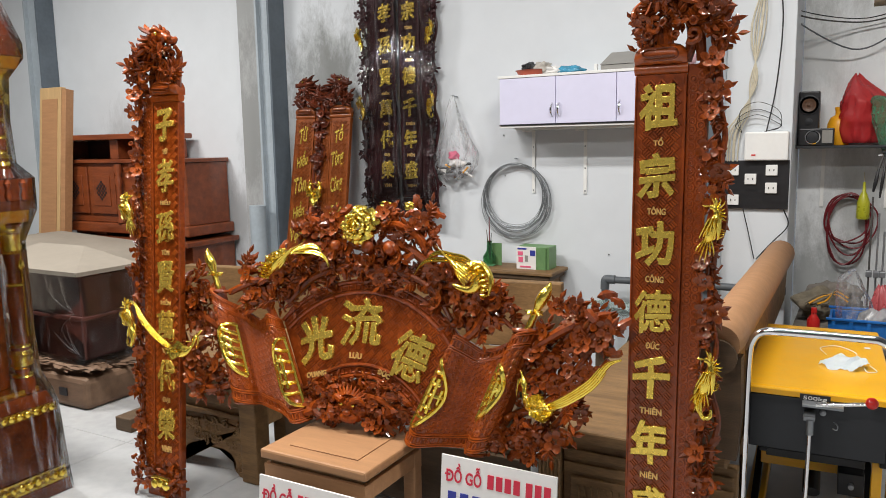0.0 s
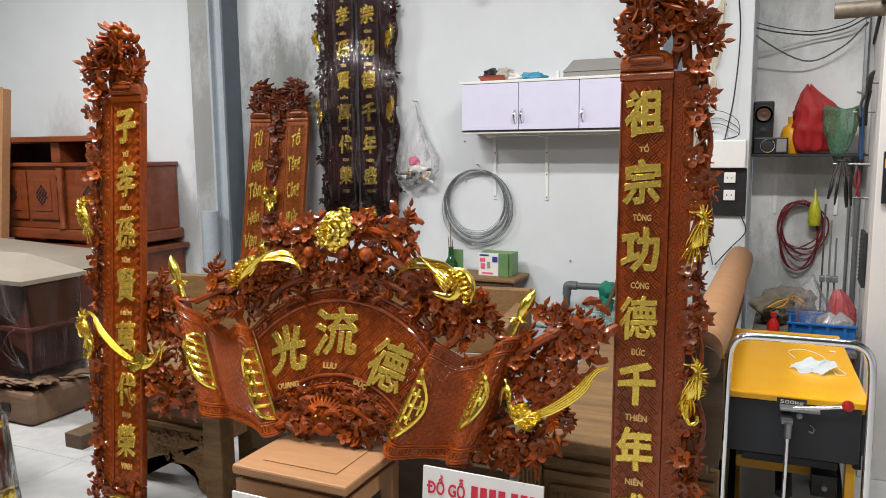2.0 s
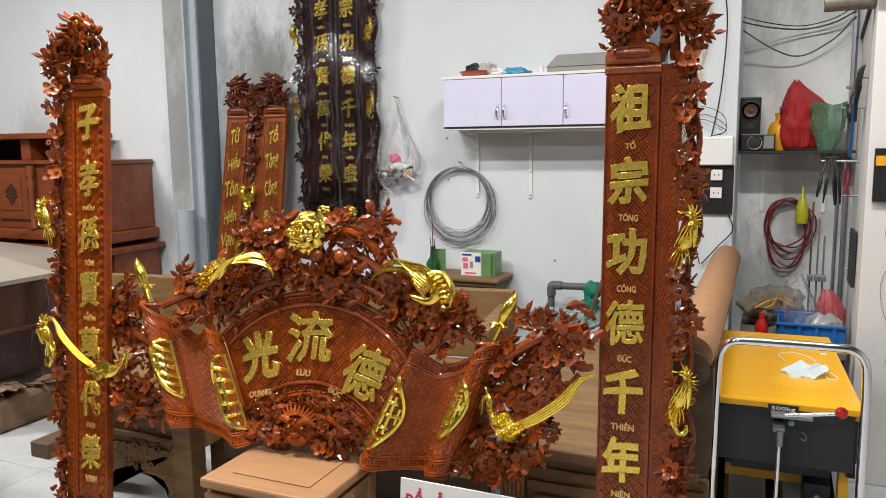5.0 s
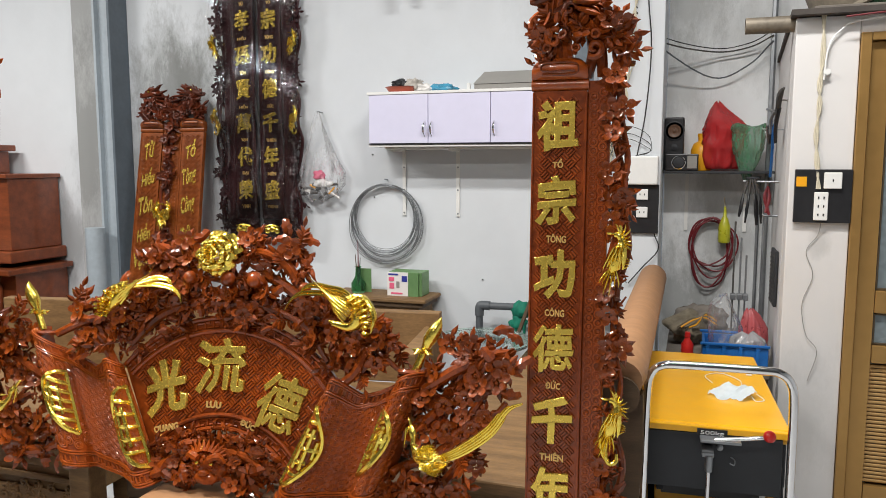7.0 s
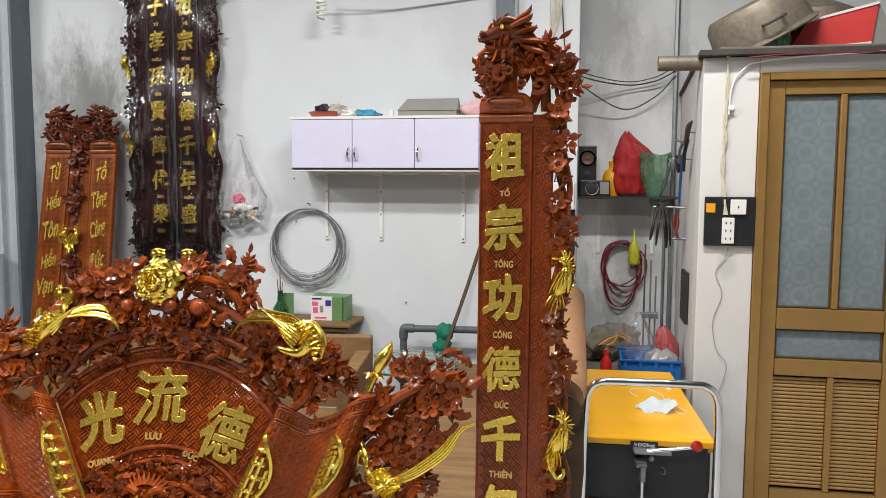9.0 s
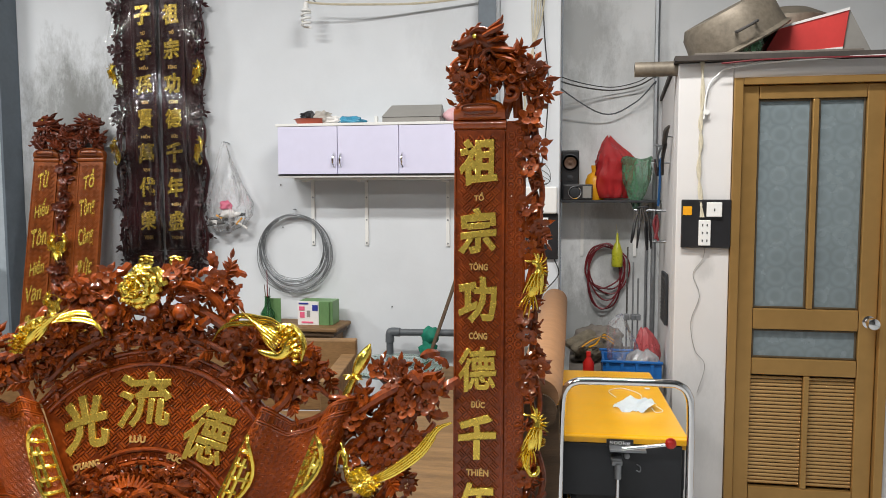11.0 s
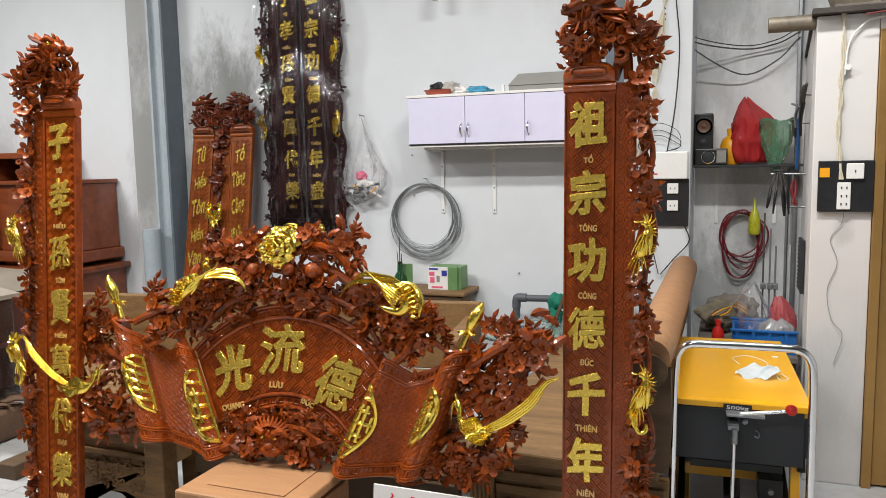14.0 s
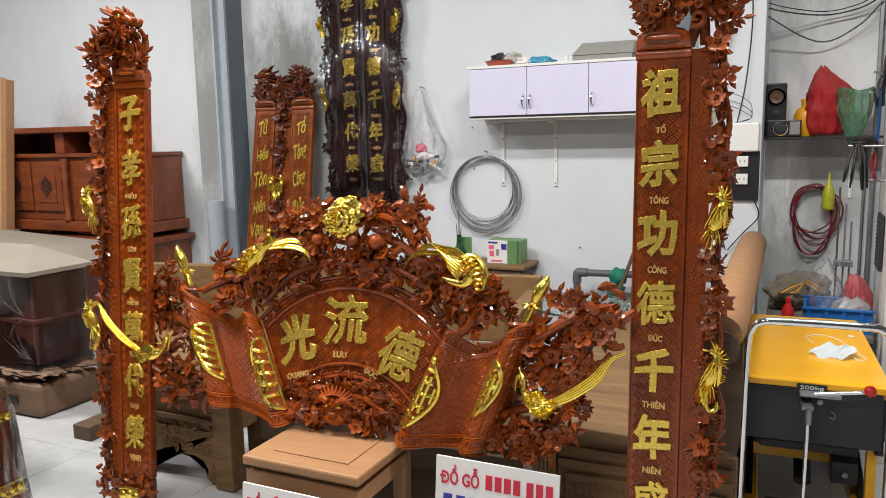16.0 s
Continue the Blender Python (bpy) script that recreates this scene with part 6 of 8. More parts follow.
def spray_mesh(material, seed):
    """Three small leaves and berries on one curled stalk."""
    bm = B()
    rng = random.Random(seed)
    tube(bm, smooth_line([(0, 0, 0), (0.05, -0.08, 0.3), (-0.04, -0.1, 0.6), (0.08, -0.05, 0.85)], 4), [0.05, 0.045, 0.03, 0.015], 6)
    for k in range(5):
        m = pose(0.05 * (-1) ** k, -0.08, 0.12 + 0.16 * k, rng.uniform(-35, 35), (62 + rng.uniform(-20, 20)) * (-1) ** k, rng.uniform(-40, 40)) @ Matrix.Diagonal((0.44, 0.44, 0.44, 1))
        c, e = bm.verts.new(m @ Vector((0, -0.2, 0.5))), bm.verts.new(m @ Vector((0, 0.06, 0.5)))
        o = [bm.verts.new(m @ Vector(v)) for v in ((0, 0, 0), (0.15, 0.05, 0.2), (0.24, 0.03, 0.42), (0.25, 0.06, 0.6), (0.15, 0.04, 0.85), (0.02, 0.16, 1.2), (-0.15, 0.04, 0.85), (-0.25, 0.06, 0.6), (-0.24, 0.03, 0.42), (-0.15, 0.05, 0.2))]
        for i in range(10):
            bm.faces.new((c, o[i], o[(i + 1) % 10]))
            bm.faces.new((e, o[(i + 1) % 10], o[i]))
    for k in range(3):
        ball(bm, (0.12 * (-1) ** k, -0.14, 0.25 + 0.22 * k), 0.065, 6)
    return mesh_of(bm, material)


def whorl_mesh(material, n, seed):
    """Pointed leaves spread like a star behind a blossom, about 1 across."""
    rng = random.Random(seed)
    bm = B()
    for k in range(n):
        m = pose(0, 0.02, 0, 0, 360 * k / n + rng.uniform(-14, 14), 0) @ pose(0, 0, 0, rng.uniform(-22, -4))
        l = rng.uniform(0.48, 0.66)
        pts = [(0, -0.04, 0.05), (0.085, 0.0, 0.45 * l), (0.10, 0.03, 0.62 * l), (0.0, 0.02, l), (-0.10, 0.03, 0.62 * l), (-0.085, 0.0, 0.45 * l)]
        o = [bm.verts.new(m @ Vector(p)) for p in pts]
        t_, u_ = bm.verts.new(m @ Vector((0, -0.075, 0.55 * l))), bm.verts.new(m @ Vector((0, 0.06, 0.5 * l)))
        for i in range(6):
            bm.faces.new((t_, o[i], o[(i + 1) % 6]))
            bm.faces.new((u_, o[(i + 1) % 6], o[i]))
    return mesh_of(bm, material)


def frond_mesh(material, pairs, seed):
    """A curling, deeply cut leaf: ridged lobes in pairs along a bowed rib, about 1 long, pointing up z."""
    rng = random.Random(seed)
    bm = B()
    bow = rng.choice((-1, 1)) * rng.uniform(0.10, 0.2)
    rib = smooth_line([(0, 0.02, 0), (bow * 0.6, -0.08, 0.3), (bow, -0.12, 0.55), (bow * 0.4, -0.02, 0.78)], 4)
    tube(bm, rib, [0.055, 0.05, 0.035, 0.02], 6)
    lobes = [(rib[-1], 0.0, 0.42)]
    for k in range(pairs):
        p = rib[int((0.18 + 0.74 * k / pairs) * (len(rib) - 1))]
        for sd in (-1, 1):
            lobes.append((p, sd * (72 - 44 * k / pairs + rng.uniform(-8, 8)), (0.30 + 0.13 * math.sin(math.pi * (k + 0.6) / pairs)) * rng.uniform(0.9, 1.15)))
    for p, a, l in lobes:
        m = Matrix.Translation(p) @ pose(0, 0, 0, 0, a, 0) @ pose(0, 0, 0, rng.uniform(-6, 24))
        o = [bm.verts.new(m @ Vector((x * l, y * l, z * l))) for x, y, z in ((0.05, 0, 0), (0.24, 0.05, 0.32), (0.23, 0.10, 0.62), (0.05, 0.02, 1.05), (-0.17, 0.10, 0.66), (-0.22, 0.05, 0.32), (-0.05, 0, 0))]
        t0, t1 = bm.verts.new(m @ Vector((0.0, -0.15 * l, 0.3 * l))), bm.verts.new(m @ Vector((0.02 * l, -0.12 * l, 0.68 * l)))
        u_ = bm.verts.new(m @ Vector((0, 0.18 * l, 0.45 * l)))
        for f in ((t0, o[0], o[1]), (t0, o[1], o[2], t1), (t1, o[2], o[3]), (t1, o[3], o[4]), (t0, t1, o[4], o[5]), (t0, o[5], o[6]), (t0, o[6], o[0])):
            bm.faces.new(f)
        for i in range(7):
            bm.faces.new((u_, o[(i + 1) % 7], o[i]))
    return mesh_of(bm, material, True, 40)


def stub_mesh(material):
    """The hollow cut end of a branch, facing -y."""
    bm = B()
    lathe(bm, [(0.22, -0.1), (0.25, 0.3), (0.32, 0.5), (0.34, 0.58), (0.28, 0.62), (0.18, 0.58), (0.14, 0.38)], 12, pose(0, 0, 0, 90))
    return mesh_of(bm, material, True, 60)


def petal_kit(material, bloom):
    return {"whorl": [whorl_mesh(material, 6, 1), whorl_mesh(material, 7, 2), whorl_mesh(material, 5, 3)], "spray": [spray_mesh(material, 1), spray_mesh(material, 2), spray_mesh(material, 3)], "leaf": [leaf_mesh(material, 3, 1), leaf_mesh(material, 4, 2), leaf_mesh(material, 5, 3), leaf_mesh(material, 3, 5)],
            "flower": [flower_mesh(bloom, 0), flower_mesh(bloom, 3)], "bud": [bud_mesh(material)],
            "frond": [frond_mesh(material, 4, 1), frond_mesh(material, 3, 2), frond_mesh(material, 4, 5)], "stub": [stub_mesh(material)]}


# Brighter copy of LACQUER: light on raised relief is put into its colour.
FRET = mat("relief_lit_lacquer", (0.27, 0.046, 0.0035), 0.38, vary=0.3, scale=11, coat=0.7, bump=0.1, bscale=90, c2=(0.34, 0.066, 0.006), spec=0.3)
BLOOM = mat("blossom_lacquer", (0.15, 0.022, 0.0015), 0.4, vary=0.45, scale=30, coat=0.7, bump=0.3, rnd=0.35, c2=(0.27, 0.053, 0.004), spec=0.15)
KIT_DEEP, KIT_RED, KIT_DARK = petal_kit(LACQUER_DEEP, BLOOM), petal_kit(LACQUER, LACQUER), petal_kit(DARK_LACQUER, DARK_LACQUER)


def sprig(kind, kit, ob, rng, p, size, angle=None, lean=None):
    """One leaf, flower or bud of a carving at the local place p."""
    if kind == "flower":
        sprig("whorl", kit, ob, rng, Vector(p) + Vector((0, 0.014, 0)), size * rng.uniform(1.2, 1.5))
    me = kit[kind][rng.randrange(len(kit[kind]))]
    a = rng.uniform(0, 360) if angle is None else angle
    t = rng.uniform(-28, 28) if lean is None else lean
    m = Matrix.Translation(p) @ pose(0, 0, 0, t, 0, rng.uniform(-35, 35)) @ pose(0, 0, 0, 0, a, 0) @ Matrix.Diagonal((size, size, size, 1))
    return part({"whorl": "leaf_whorl", "frond": "cut_leaf", "stub": "branch_stub"}.get(kind, kind), me, me.materials[0], ob, local=True, m=m)


def fret(inside, x0, x1, z0, z1, pitch, turn, y):
    """Carved basket-weave ground: threes of raised bars, turn by turn crosswise."""
    bm = B()
    T = pitch * 3
    R_ = pose(0, 0, 0, 0, turn, 0)
    cx, cz = (x0 + x1) / 2, (z0 + z1) / 2
    n = int(math.hypot(x1 - x0, z1 - z0) / T / 2) + 2
    for i in range(-n, n + 1):
        for j in range(-n, n + 1):
            for k in range(3):
                o = (k - 1) * pitch
                l, w = T * 0.475, pitch * 0.33
                ends = [(-l, o - w), (l, o - w), (l, o + w), (-l, o + w)] if (i + j) % 2 else [(o - w, -l), (o + w, -l), (o + w, l), (o - w, l)]
                q = [R_ @ Vector((i * T + a, 0, j * T + b)) for a, b in ends]
                if not all(inside(cx + v.x, cz + v.z) for v in q):
                    continue
                lo = [bm.verts.new((cx + v.x, y, cz + v.z)) for v in q]
                mid = sum((Vector(v) for v in q), Vector()) / 4
                hi = [bm.verts.new((cx + mid.x + (v.x - mid.x) * 0.82, y - 0.006, cz + mid.z + (v.z - mid.z) * 0.82)) for v in q]
                bm.faces.new(hi)
                for a in range(4):
                    b = (a + 1) % 4
                    bm.faces.new((lo[a], lo[b], hi[b], hi[a]))
    return bm


def bird(body, tail, span, wing_side=1, spread=0.05, plumes=5, wing=0.09):
    """A gilt phoenix: head to rump along body, two feathered wings, long plumes along tail."""
    bm = B()
    b = smooth_line(body, 5)
    tube(bm, b, [0.007 * span, 0.013 * span, 0.008 * span, 0.010 * span, 0.019 * span, 0.023 * span, 0.018 * span, 0.009 * span], 10)
    d = (b[0] - b[2]).normalized()
    tube(bm, [b[0] - d * 0.004, b[0] + d * 0.018 * span, b[0] + d * 0.028 * span + Vector((0, 0, -0.004))], [0.006 * span, 0.004 * span, 0.001], 6)
    side = Vector((-d.z, 0, d.x))
    for k in range(5):
        q = b[2] + side * (0.006 + 0.003 * k) * span * wing_side
        tube(bm, [b[2], q + Vector((0, -0.006, 0.010)) * span, q + (side * wing_side * 0.02 - d * 0.010 * k) * span], [0.0035 * span, 0.004 * span, 0.001], 5)
    ax = (b[-1] - b[len(b) // 2]).normalized()
    up = Vector((0, -1, 0))
    for sgn, root in ((wing_side, 0.52), (-wing_side, 0.62)):
        mid = b[int(len(b) * root)]
        nr = Vector((-ax.z, 0, ax.x)) * sgn
        for row, (cnt, length, lift) in enumerate(((11, 1.0, 0.014), (8, 0.62, 0.022), (6, 0.36, 0.028))):
            for k in range(cnt):
                f = k / (cnt - 1)
                tip = mid + (ax * (0.75 + 0.45 * f) + nr * (0.5 - 0.62 * f)) * wing * span * length + up * lift * 0.7 * span
                st_ = mid + nr * 0.012 * span * (1 - f) + up * lift * span
                tube(bm, smooth_line([st_, (st_ + tip) / 2 + nr * 0.006 * span + up * 0.008 * span, tip], 3), [0.003 * span, 0.0058 * span, 0.0052 * span, 0.001], 5, 0.55)
    for k in range(16):
        c = b[int(len(b) * (0.38 + 0.5 * k / 16))]
        o = Vector((-ax.z, 0, ax.x)) * (((k * 5) % 7) - 3) * 0.0045 * span
        tube(bm, [c + o + up * 0.016 * span, c + o + ax * 0.010 * span + up * 0.024 * span, c + o + ax * 0.022 * span + up * 0.017 * span], [0.002 * span, 0.005 * span, 0.001], 5)
    t = smooth_line(tail, 6)
    for k in range(plumes):
        o = (k - (plumes - 1) / 2) / max(1, plumes - 1)
        pts = []
        cut = len(t) if k == plumes // 2 else int(len(t) * (0.7 + 0.1 * ((k * 3) % 4)))
        for i, p in enumerate(t[:cut]):
            f = i / (len(t) - 1)
            dd = (t[min(i + 1, len(t) - 1)] - t[max(i - 1, 0)]).normalized()
            sd = Vector((-dd.z, 0, dd.x))
            pts.append(p + sd * o * spread * (0.45 + 0.55 * math.sin(math.pi * min(1, f * 0.9 + 0.1))) + Vector((0, 0.003 * abs(o), 0)))
        tube(bm, pts, [0.005, 0.0075, 0.0075, 0.007, 0.003], 6, 0.6)
    return bm


def rose(c, r, parent):
    """A gilt peony of curled petals in rings, each petal a part."""
    heart = part("gilt_peony", ball(B(), (c[0], c[1] - 0.45 * r, c[2]), 0.2 * r, 10), GOLD, parent, "gilt open peony", local=True, smooth=True)
    rg = random.Random(15)
    for ring, (n, rad0, h, open_) in enumerate(((9, 1.0, 0.0, 0.85), (8, 0.78, 0.16, 0.6), (7, 0.56, 0.30, 0.38), (5, 0.35, 0.40, 0.2), (3, 0.17, 0.46, 0.1))):
        for k in range(n):
            a = 2 * math.pi * (k + 0.5 * (ring % 2)) / n + rg.uniform(-0.2, 0.2)
            rad, wave = rad0 * rg.uniform(0.84, 1.14), rg.uniform(0.06, 0.15)
            ca, sa = math.cos(a), math.sin(a)
            bm = B()
            grid = []
            for i in range(7):
                row = []
                for j in range(6):
                    u, v = (i - 3) / 3, j / 5
                    w = rad * math.pi / n * 1.35 * (0.55 + 0.6 * v - 0.35 * v ** 3)
                    rr_ = rad * (0.35 + 0.65 * v) - 0.06 * rad * u * u
                    y = -(h + (0.42 * v * (1 - open_) + 0.16 * math.sin(2.6 * v)) + wave * v * math.cos(4.5 * u + 1.7 * k) - 0.12 * (1 - u * u) * (1 - v)) + 0.20 * v ** 5
                    x, z = rr_ * ca - u * w * sa, rr_ * sa + u * w * ca
                    row.append(bm.verts.new((c[0] + r * x, c[1] + r * y, c[2] + r * z)))
                grid.append(row)
            for i in range(6):
                for j in range(5):
                    bm.faces.new((grid[i][j], grid[i + 1][j], grid[i + 1][j + 1], grid[i][j + 1]))
            part("petal", bm, GOLD, heart, local=True, smooth=True, angle=None)
    return heart


def spike(bm, p, d, length, r, curl=0.25, flat=0.5):
    """A pointed, slightly curled lick of carved mane or plumage from p along d."""
    d = Vector(d).normalized()
    n_ = Vector((-d.z, 0, d.x))
    p = Vector(p)
    tube(bm, smooth_line([p, p + d * length * 0.45 + n_ * curl * length * 0.25, p + d * length * 0.8 + n_ * curl * length * 0.3, p + d * length + n_ * curl * length * 0.05], 3), [r * 0.6, r, r * 0.75, r * 0.08], 6, flat)


def dragon_head(X, rng):
    """A carved dragon's head in profile with an open jaw and a mane of pointed licks, at the top of a crest."""
    bm = B()
    P_ = lambda a, z, y=-0.03: Vector((X(a), y, z))
    tube(bm, smooth_line([P_(0.15, 1.885), P_(0.115, 1.91), P_(0.08, 1.925), P_(0.045, 1.915), P_(0.018, 1.905), P_(-0.006, 1.90)], 4), [0.020, 0.030, 0.032, 0.024, 0.019, 0.017, 0.008], 12)
    tube(bm, smooth_line([P_(0.10, 1.885), P_(0.065, 1.872), P_(0.035, 1.872), P_(0.015, 1.882)], 4), [0.020, 0.014, 0.011, 0.004], 9)
    tube(bm, smooth_line([P_(0.052, 1.935, -0.05), P_(0.075, 1.948, -0.055), P_(0.105, 1.94, -0.05), P_(0.12, 1.925, -0.045)], 4), [0.005, 0.010, 0.010, 0.004], 8)
    for dy in (-0.045, -0.012):
        ball(bm, P_(0.008, 1.912, dy), 0.010, 8)
    t_ = [P_(0.105 + 0.02 * (1 - q / 8) * math.cos(q), 1.872 + 0.02 * (1 - q / 8) * math.sin(q), -0.05) for q in np.linspace(0, 7, 22)]
    tube(bm, t_, [0.008, 0.007, 0.003], 7)
    licks = []

    def lick(p, d, length, r, curl):
        b = B()
        spike(b, p, d, length, r, curl)
        licks.append(b)

    for k in range(13):
        f = k / 12
        a = math.radians(72 - 118 * f)
        q = P_(0.082 + 0.05 * f, 1.938 - 0.075 * f, -0.02 - 0.02 * (k % 3))
        lick(q, (X(math.cos(a) + 0.5), rng.uniform(-0.25, 0.1), math.sin(a) * 0.8), rng.uniform(0.05, 0.085), rng.uniform(0.014, 0.019), X(rng.uniform(-0.5, 0.5)))
    for a, z, l in ((0.022, 1.915, 0.034), (0.042, 1.925, 0.04), (0.062, 1.935, 0.042)):
        lick(P_(a, z), (X(0.6), 0, 1), l, 0.010, X(0.5))
    for k in range(5):
        lick(P_(0.05 + 0.02 * k, 1.868, -0.04), (X(-0.5 + 0.3 * k), -0.2, -1), rng.uniform(0.03, 0.045), 0.009, 0.3)
    return bm, licks


def cloud_head(X):
    """A plump, rolled head of the board: a bulging cushion over a round lip."""
    bm = B()
    tube(bm, [(X(-0.003), 0.008, 1.681), (X(0.154), 0.008, 1.681)], 0.017, 14)
    rows = []
    for j in range(9):
        v = j / 8
        half = 0.077 * (1 - 0.30 * v ** 4)
        row = []
        for i in range(17):
            u = i / 8 - 1
            y = -0.004 - 0.026 * math.sin(math.pi * (0.12 + 0.80 * v)) * math.sqrt(max(0.0, 1 - (0.92 * u) ** 4))
            row.append(bm.verts.new((X(0.0755 + u * half), y, 1.694 + 0.060 * v * (1 - 0.10 * u * u))))
        rows.append(row)
    for u, v in zip(rows, rows[1:]):
        for i in range(16):
            bm.faces.new((u[i], u[i + 1], v[i + 1], v[i]))
    rim = rows[0] + [r[-1] for r in rows[1:]] + rows[-1][-2::-1] + [r[0] for r in rows[-2:0:-1]]
    back = [bm.verts.new((v.co.x, 0.03, v.co.z)) for v in rim]
    for i in range(len(rim)):
        j = (i + 1) % len(rim)
        bm.faces.new((rim[i], back[i], back[j], rim[j]))
    bm.faces.new(back)
    return bm


def crested_bird(X, a0, z0, k_, long_tail, rng):
    """A small gilt bird clinging to the openwork: spread crest, beak, folded wings and pointed tail feathers."""
    bm = B()
    P_ = lambda a, z, y=-0.045: Vector((X(a0 + a * k_), y, z0 + z * k_))
    tube(bm, smooth_line([P_(-0.012, 0.066), P_(0.004, 0.062), P_(0.010, 0.040), P_(0.002, 0.010), P_(-0.010, -0.025), P_(-0.018, -0.045)], 4), [v * k_ for v in (0.009, 0.013, 0.012, 0.018, 0.022, 0.018, 0.008)], 10)
    spike(bm, P_(-0.012, 0.068, -0.05), (X(-1), 0, 0.1), 0.024 * k_, 0.005 * k_, 0.1, 0.8)
    for k in range(8):
        a = math.radians(118 - 22 * k)
        spike(bm, P_(0.004 + 0.002 * k, 0.068 - 0.004 * k, -0.05 - 0.004 * (k % 2)), (X(math.cos(a)), -0.1, math.sin(a)), rng.uniform(0.024, 0.038) * k_, 0.006 * k_, X(-0.3))
    for row, (n_, l_, lift) in enumerate(((7, 0.075, -0.062), (5, 0.05, -0.070), (4, 0.03, -0.076))):
        for k in range(n_):
            f = k / (n_ - 1) - 0.5
            spike(bm, P_(0.006 + 0.030 * f, 0.034 - 0.006 * abs(f), lift), (X(-0.28 + 0.35 * f), 0.12, -1), l_ * k_ * rng.uniform(0.85, 1.1), 0.0062 * k_, X(0.2 * f))
    for k in range(6):
        f = k / 5 - 0.5
        spike(bm, P_(-0.014 + 0.014 * f, -0.030, -0.05), (X(-0.22 + 0.8 * f), 0, -1), (0.085 if k in (2, 3) else 0.06) * k_, 0.006 * k_, X(0.35 * f))
    for k in range(4):
        spike(bm, P_(0.012, 0.0 - 0.012 * k, -0.05), (X(1), -0.1, -0.35 + 0.3 * k), 0.026 * k_, 0.005 * k_, 0.2)
    if long_tail:
        tube(bm, smooth_line([P_(-0.012, -0.04), P_(-0.022, -0.085), P_(-0.012, -0.125), P_(0.010, -0.118), P_(0.012, -0.095)], 5), [0.005, 0.007, 0.007, 0.004], 7)
        tube(bm, smooth_line([P_(-0.018, -0.01), P_(-0.036, -0.04), P_(-0.032, -0.09), P_(-0.022, -0.118)], 5), [0.004, 0.007, 0.006, 0.002], 7)
    return bm


DENSE = "德孫賢萬榮盛流孝"


def couplet(name, label, m, s, chars, captions, wood, deep, kit, detail=1.0, script=False, seed=1, bird_z=(0.765, 1.215), film_it=False, cw=0.116, birds=True, group=""):
    """An upright carved plaque: lettered board, beaded strip, openwork of blossoms on side s (1 right, -1 left), crest and foot."""
    rng = random.Random(seed)
    ob = thing(name, label, "carved plaque", m, group)
    X = lambda a: s * a

    def bx(a0, a1, y0, y1, z0, z1, bev=0.0):
        return box(B(), min(X(a0), X(a1)), max(X(a0), X(a1)), y0, y1, z0, z1, bev)

    part("lettered_board", bx(0.0, 0.15, 0, 0.03, 0.14, 1.665, 0.004), wood, ob, local=True)
    part("edge_moulding", bx(0.0, 0.006, -0.005, 0.0, 0.15, 1.66, 0.002), wood, ob, local=True)
    part("edge_moulding", bx(0.144, 0.152, -0.006, 0.0, 0.15, 1.66, 0.002), wood, ob, local=True)
    part("side_strip", bx(0.1502, 0.212, 0.004, 0.032, 0.12, 1.69, 0.004), wood, ob, local=True)
    lo, hi = min(X(0.008), X(0.142)), max(X(0.008), X(0.142))
    fr = part("fretwork_ground", fret(lambda x, z: lo < x < hi and 0.15 < z < 1.655, lo, hi, 0.15, 1.655, 0.0078, 45, 0.0), FRET if wood is LACQUER else wood, ob, local=True)
    tagged(fr, kind="stuff")
    s_ = B()
    nb = 63
    for i in range(nb):
        for c in (0.1695, 0.1945):
            o = Vector((X(c), 0.003, 0.14 + 1.53 * (i + (0.5 if c > 0.18 else 0)) / nb))
            tube(s_, [o + 0.0108 * Vector((math.cos(a), 0, math.sin(a))) for a in np.linspace(0, 2 * math.pi, 11)], 0.0026, 5, cap=False)
            lathe(s_, [(0.0055, 0), (0.005, 0.0026), (0.0018, 0.0008)], 7, pose(o.x, 0.004, o.z, 90))
    tagged(part("ring_relief", s_, FRET if wood is LACQUER else wood, ob, local=True), kind="stuff")
    # rolled cloud at the head of the board
    head = part("cloud_head", cloud_head(X), FRET if wood is LACQUER else wood, ob, local=True, smooth=True, angle=50)
    s_ = B()
    tube(s_, smooth_line([(X(0.118), -0.031, 1.716), (X(0.04), -0.031, 1.714), (X(0.026), -0.031, 1.723), (X(0.04), -0.031, 1.735), (X(0.112), -0.031, 1.736), (X(0.128), -0.030, 1.722), (X(0.115), -0.029, 1.704), (X(0.03), -0.029, 1.703)], 4), 0.0028, 6)
    part("engraved_loop", s_, deep, head, local=True, smooth=True)
    n = len(chars)
    for i, ch in enumerate(chars):
        z = 1.571 - 0.2076 * i
        if script:
            writing("character", ch, 0.1, 0.006, GOLD_FLAT, ob, pose(X(0.075), -0.006, 1.55 - 0.186 * i, 0, -8, 0), offset=0.0018, shear=0.34, wobble=0.02, fit=(0.095 if len(ch) > 2 else 0.07, 0.125))
        else:
            writing("character", ch, 0.12, 0.008, GOLD_FLAT, ob, pose(X(0.073), -0.008, z), offset=0.0018 if ch in DENSE else 0.0038, wobble=0.015, bevel=0.0012, fit=(0.1, 0.125) if film_it else (cw, 0.14))
            if captions:
                writing("caption", captions[i], 0.02, 0.004, GOLD_LETTER, ob, pose(X(0.075), -0.0075, z - 0.105), offset=0.0006, fit=(0.0128 * len(captions[i]) + 0.004, 0.025))
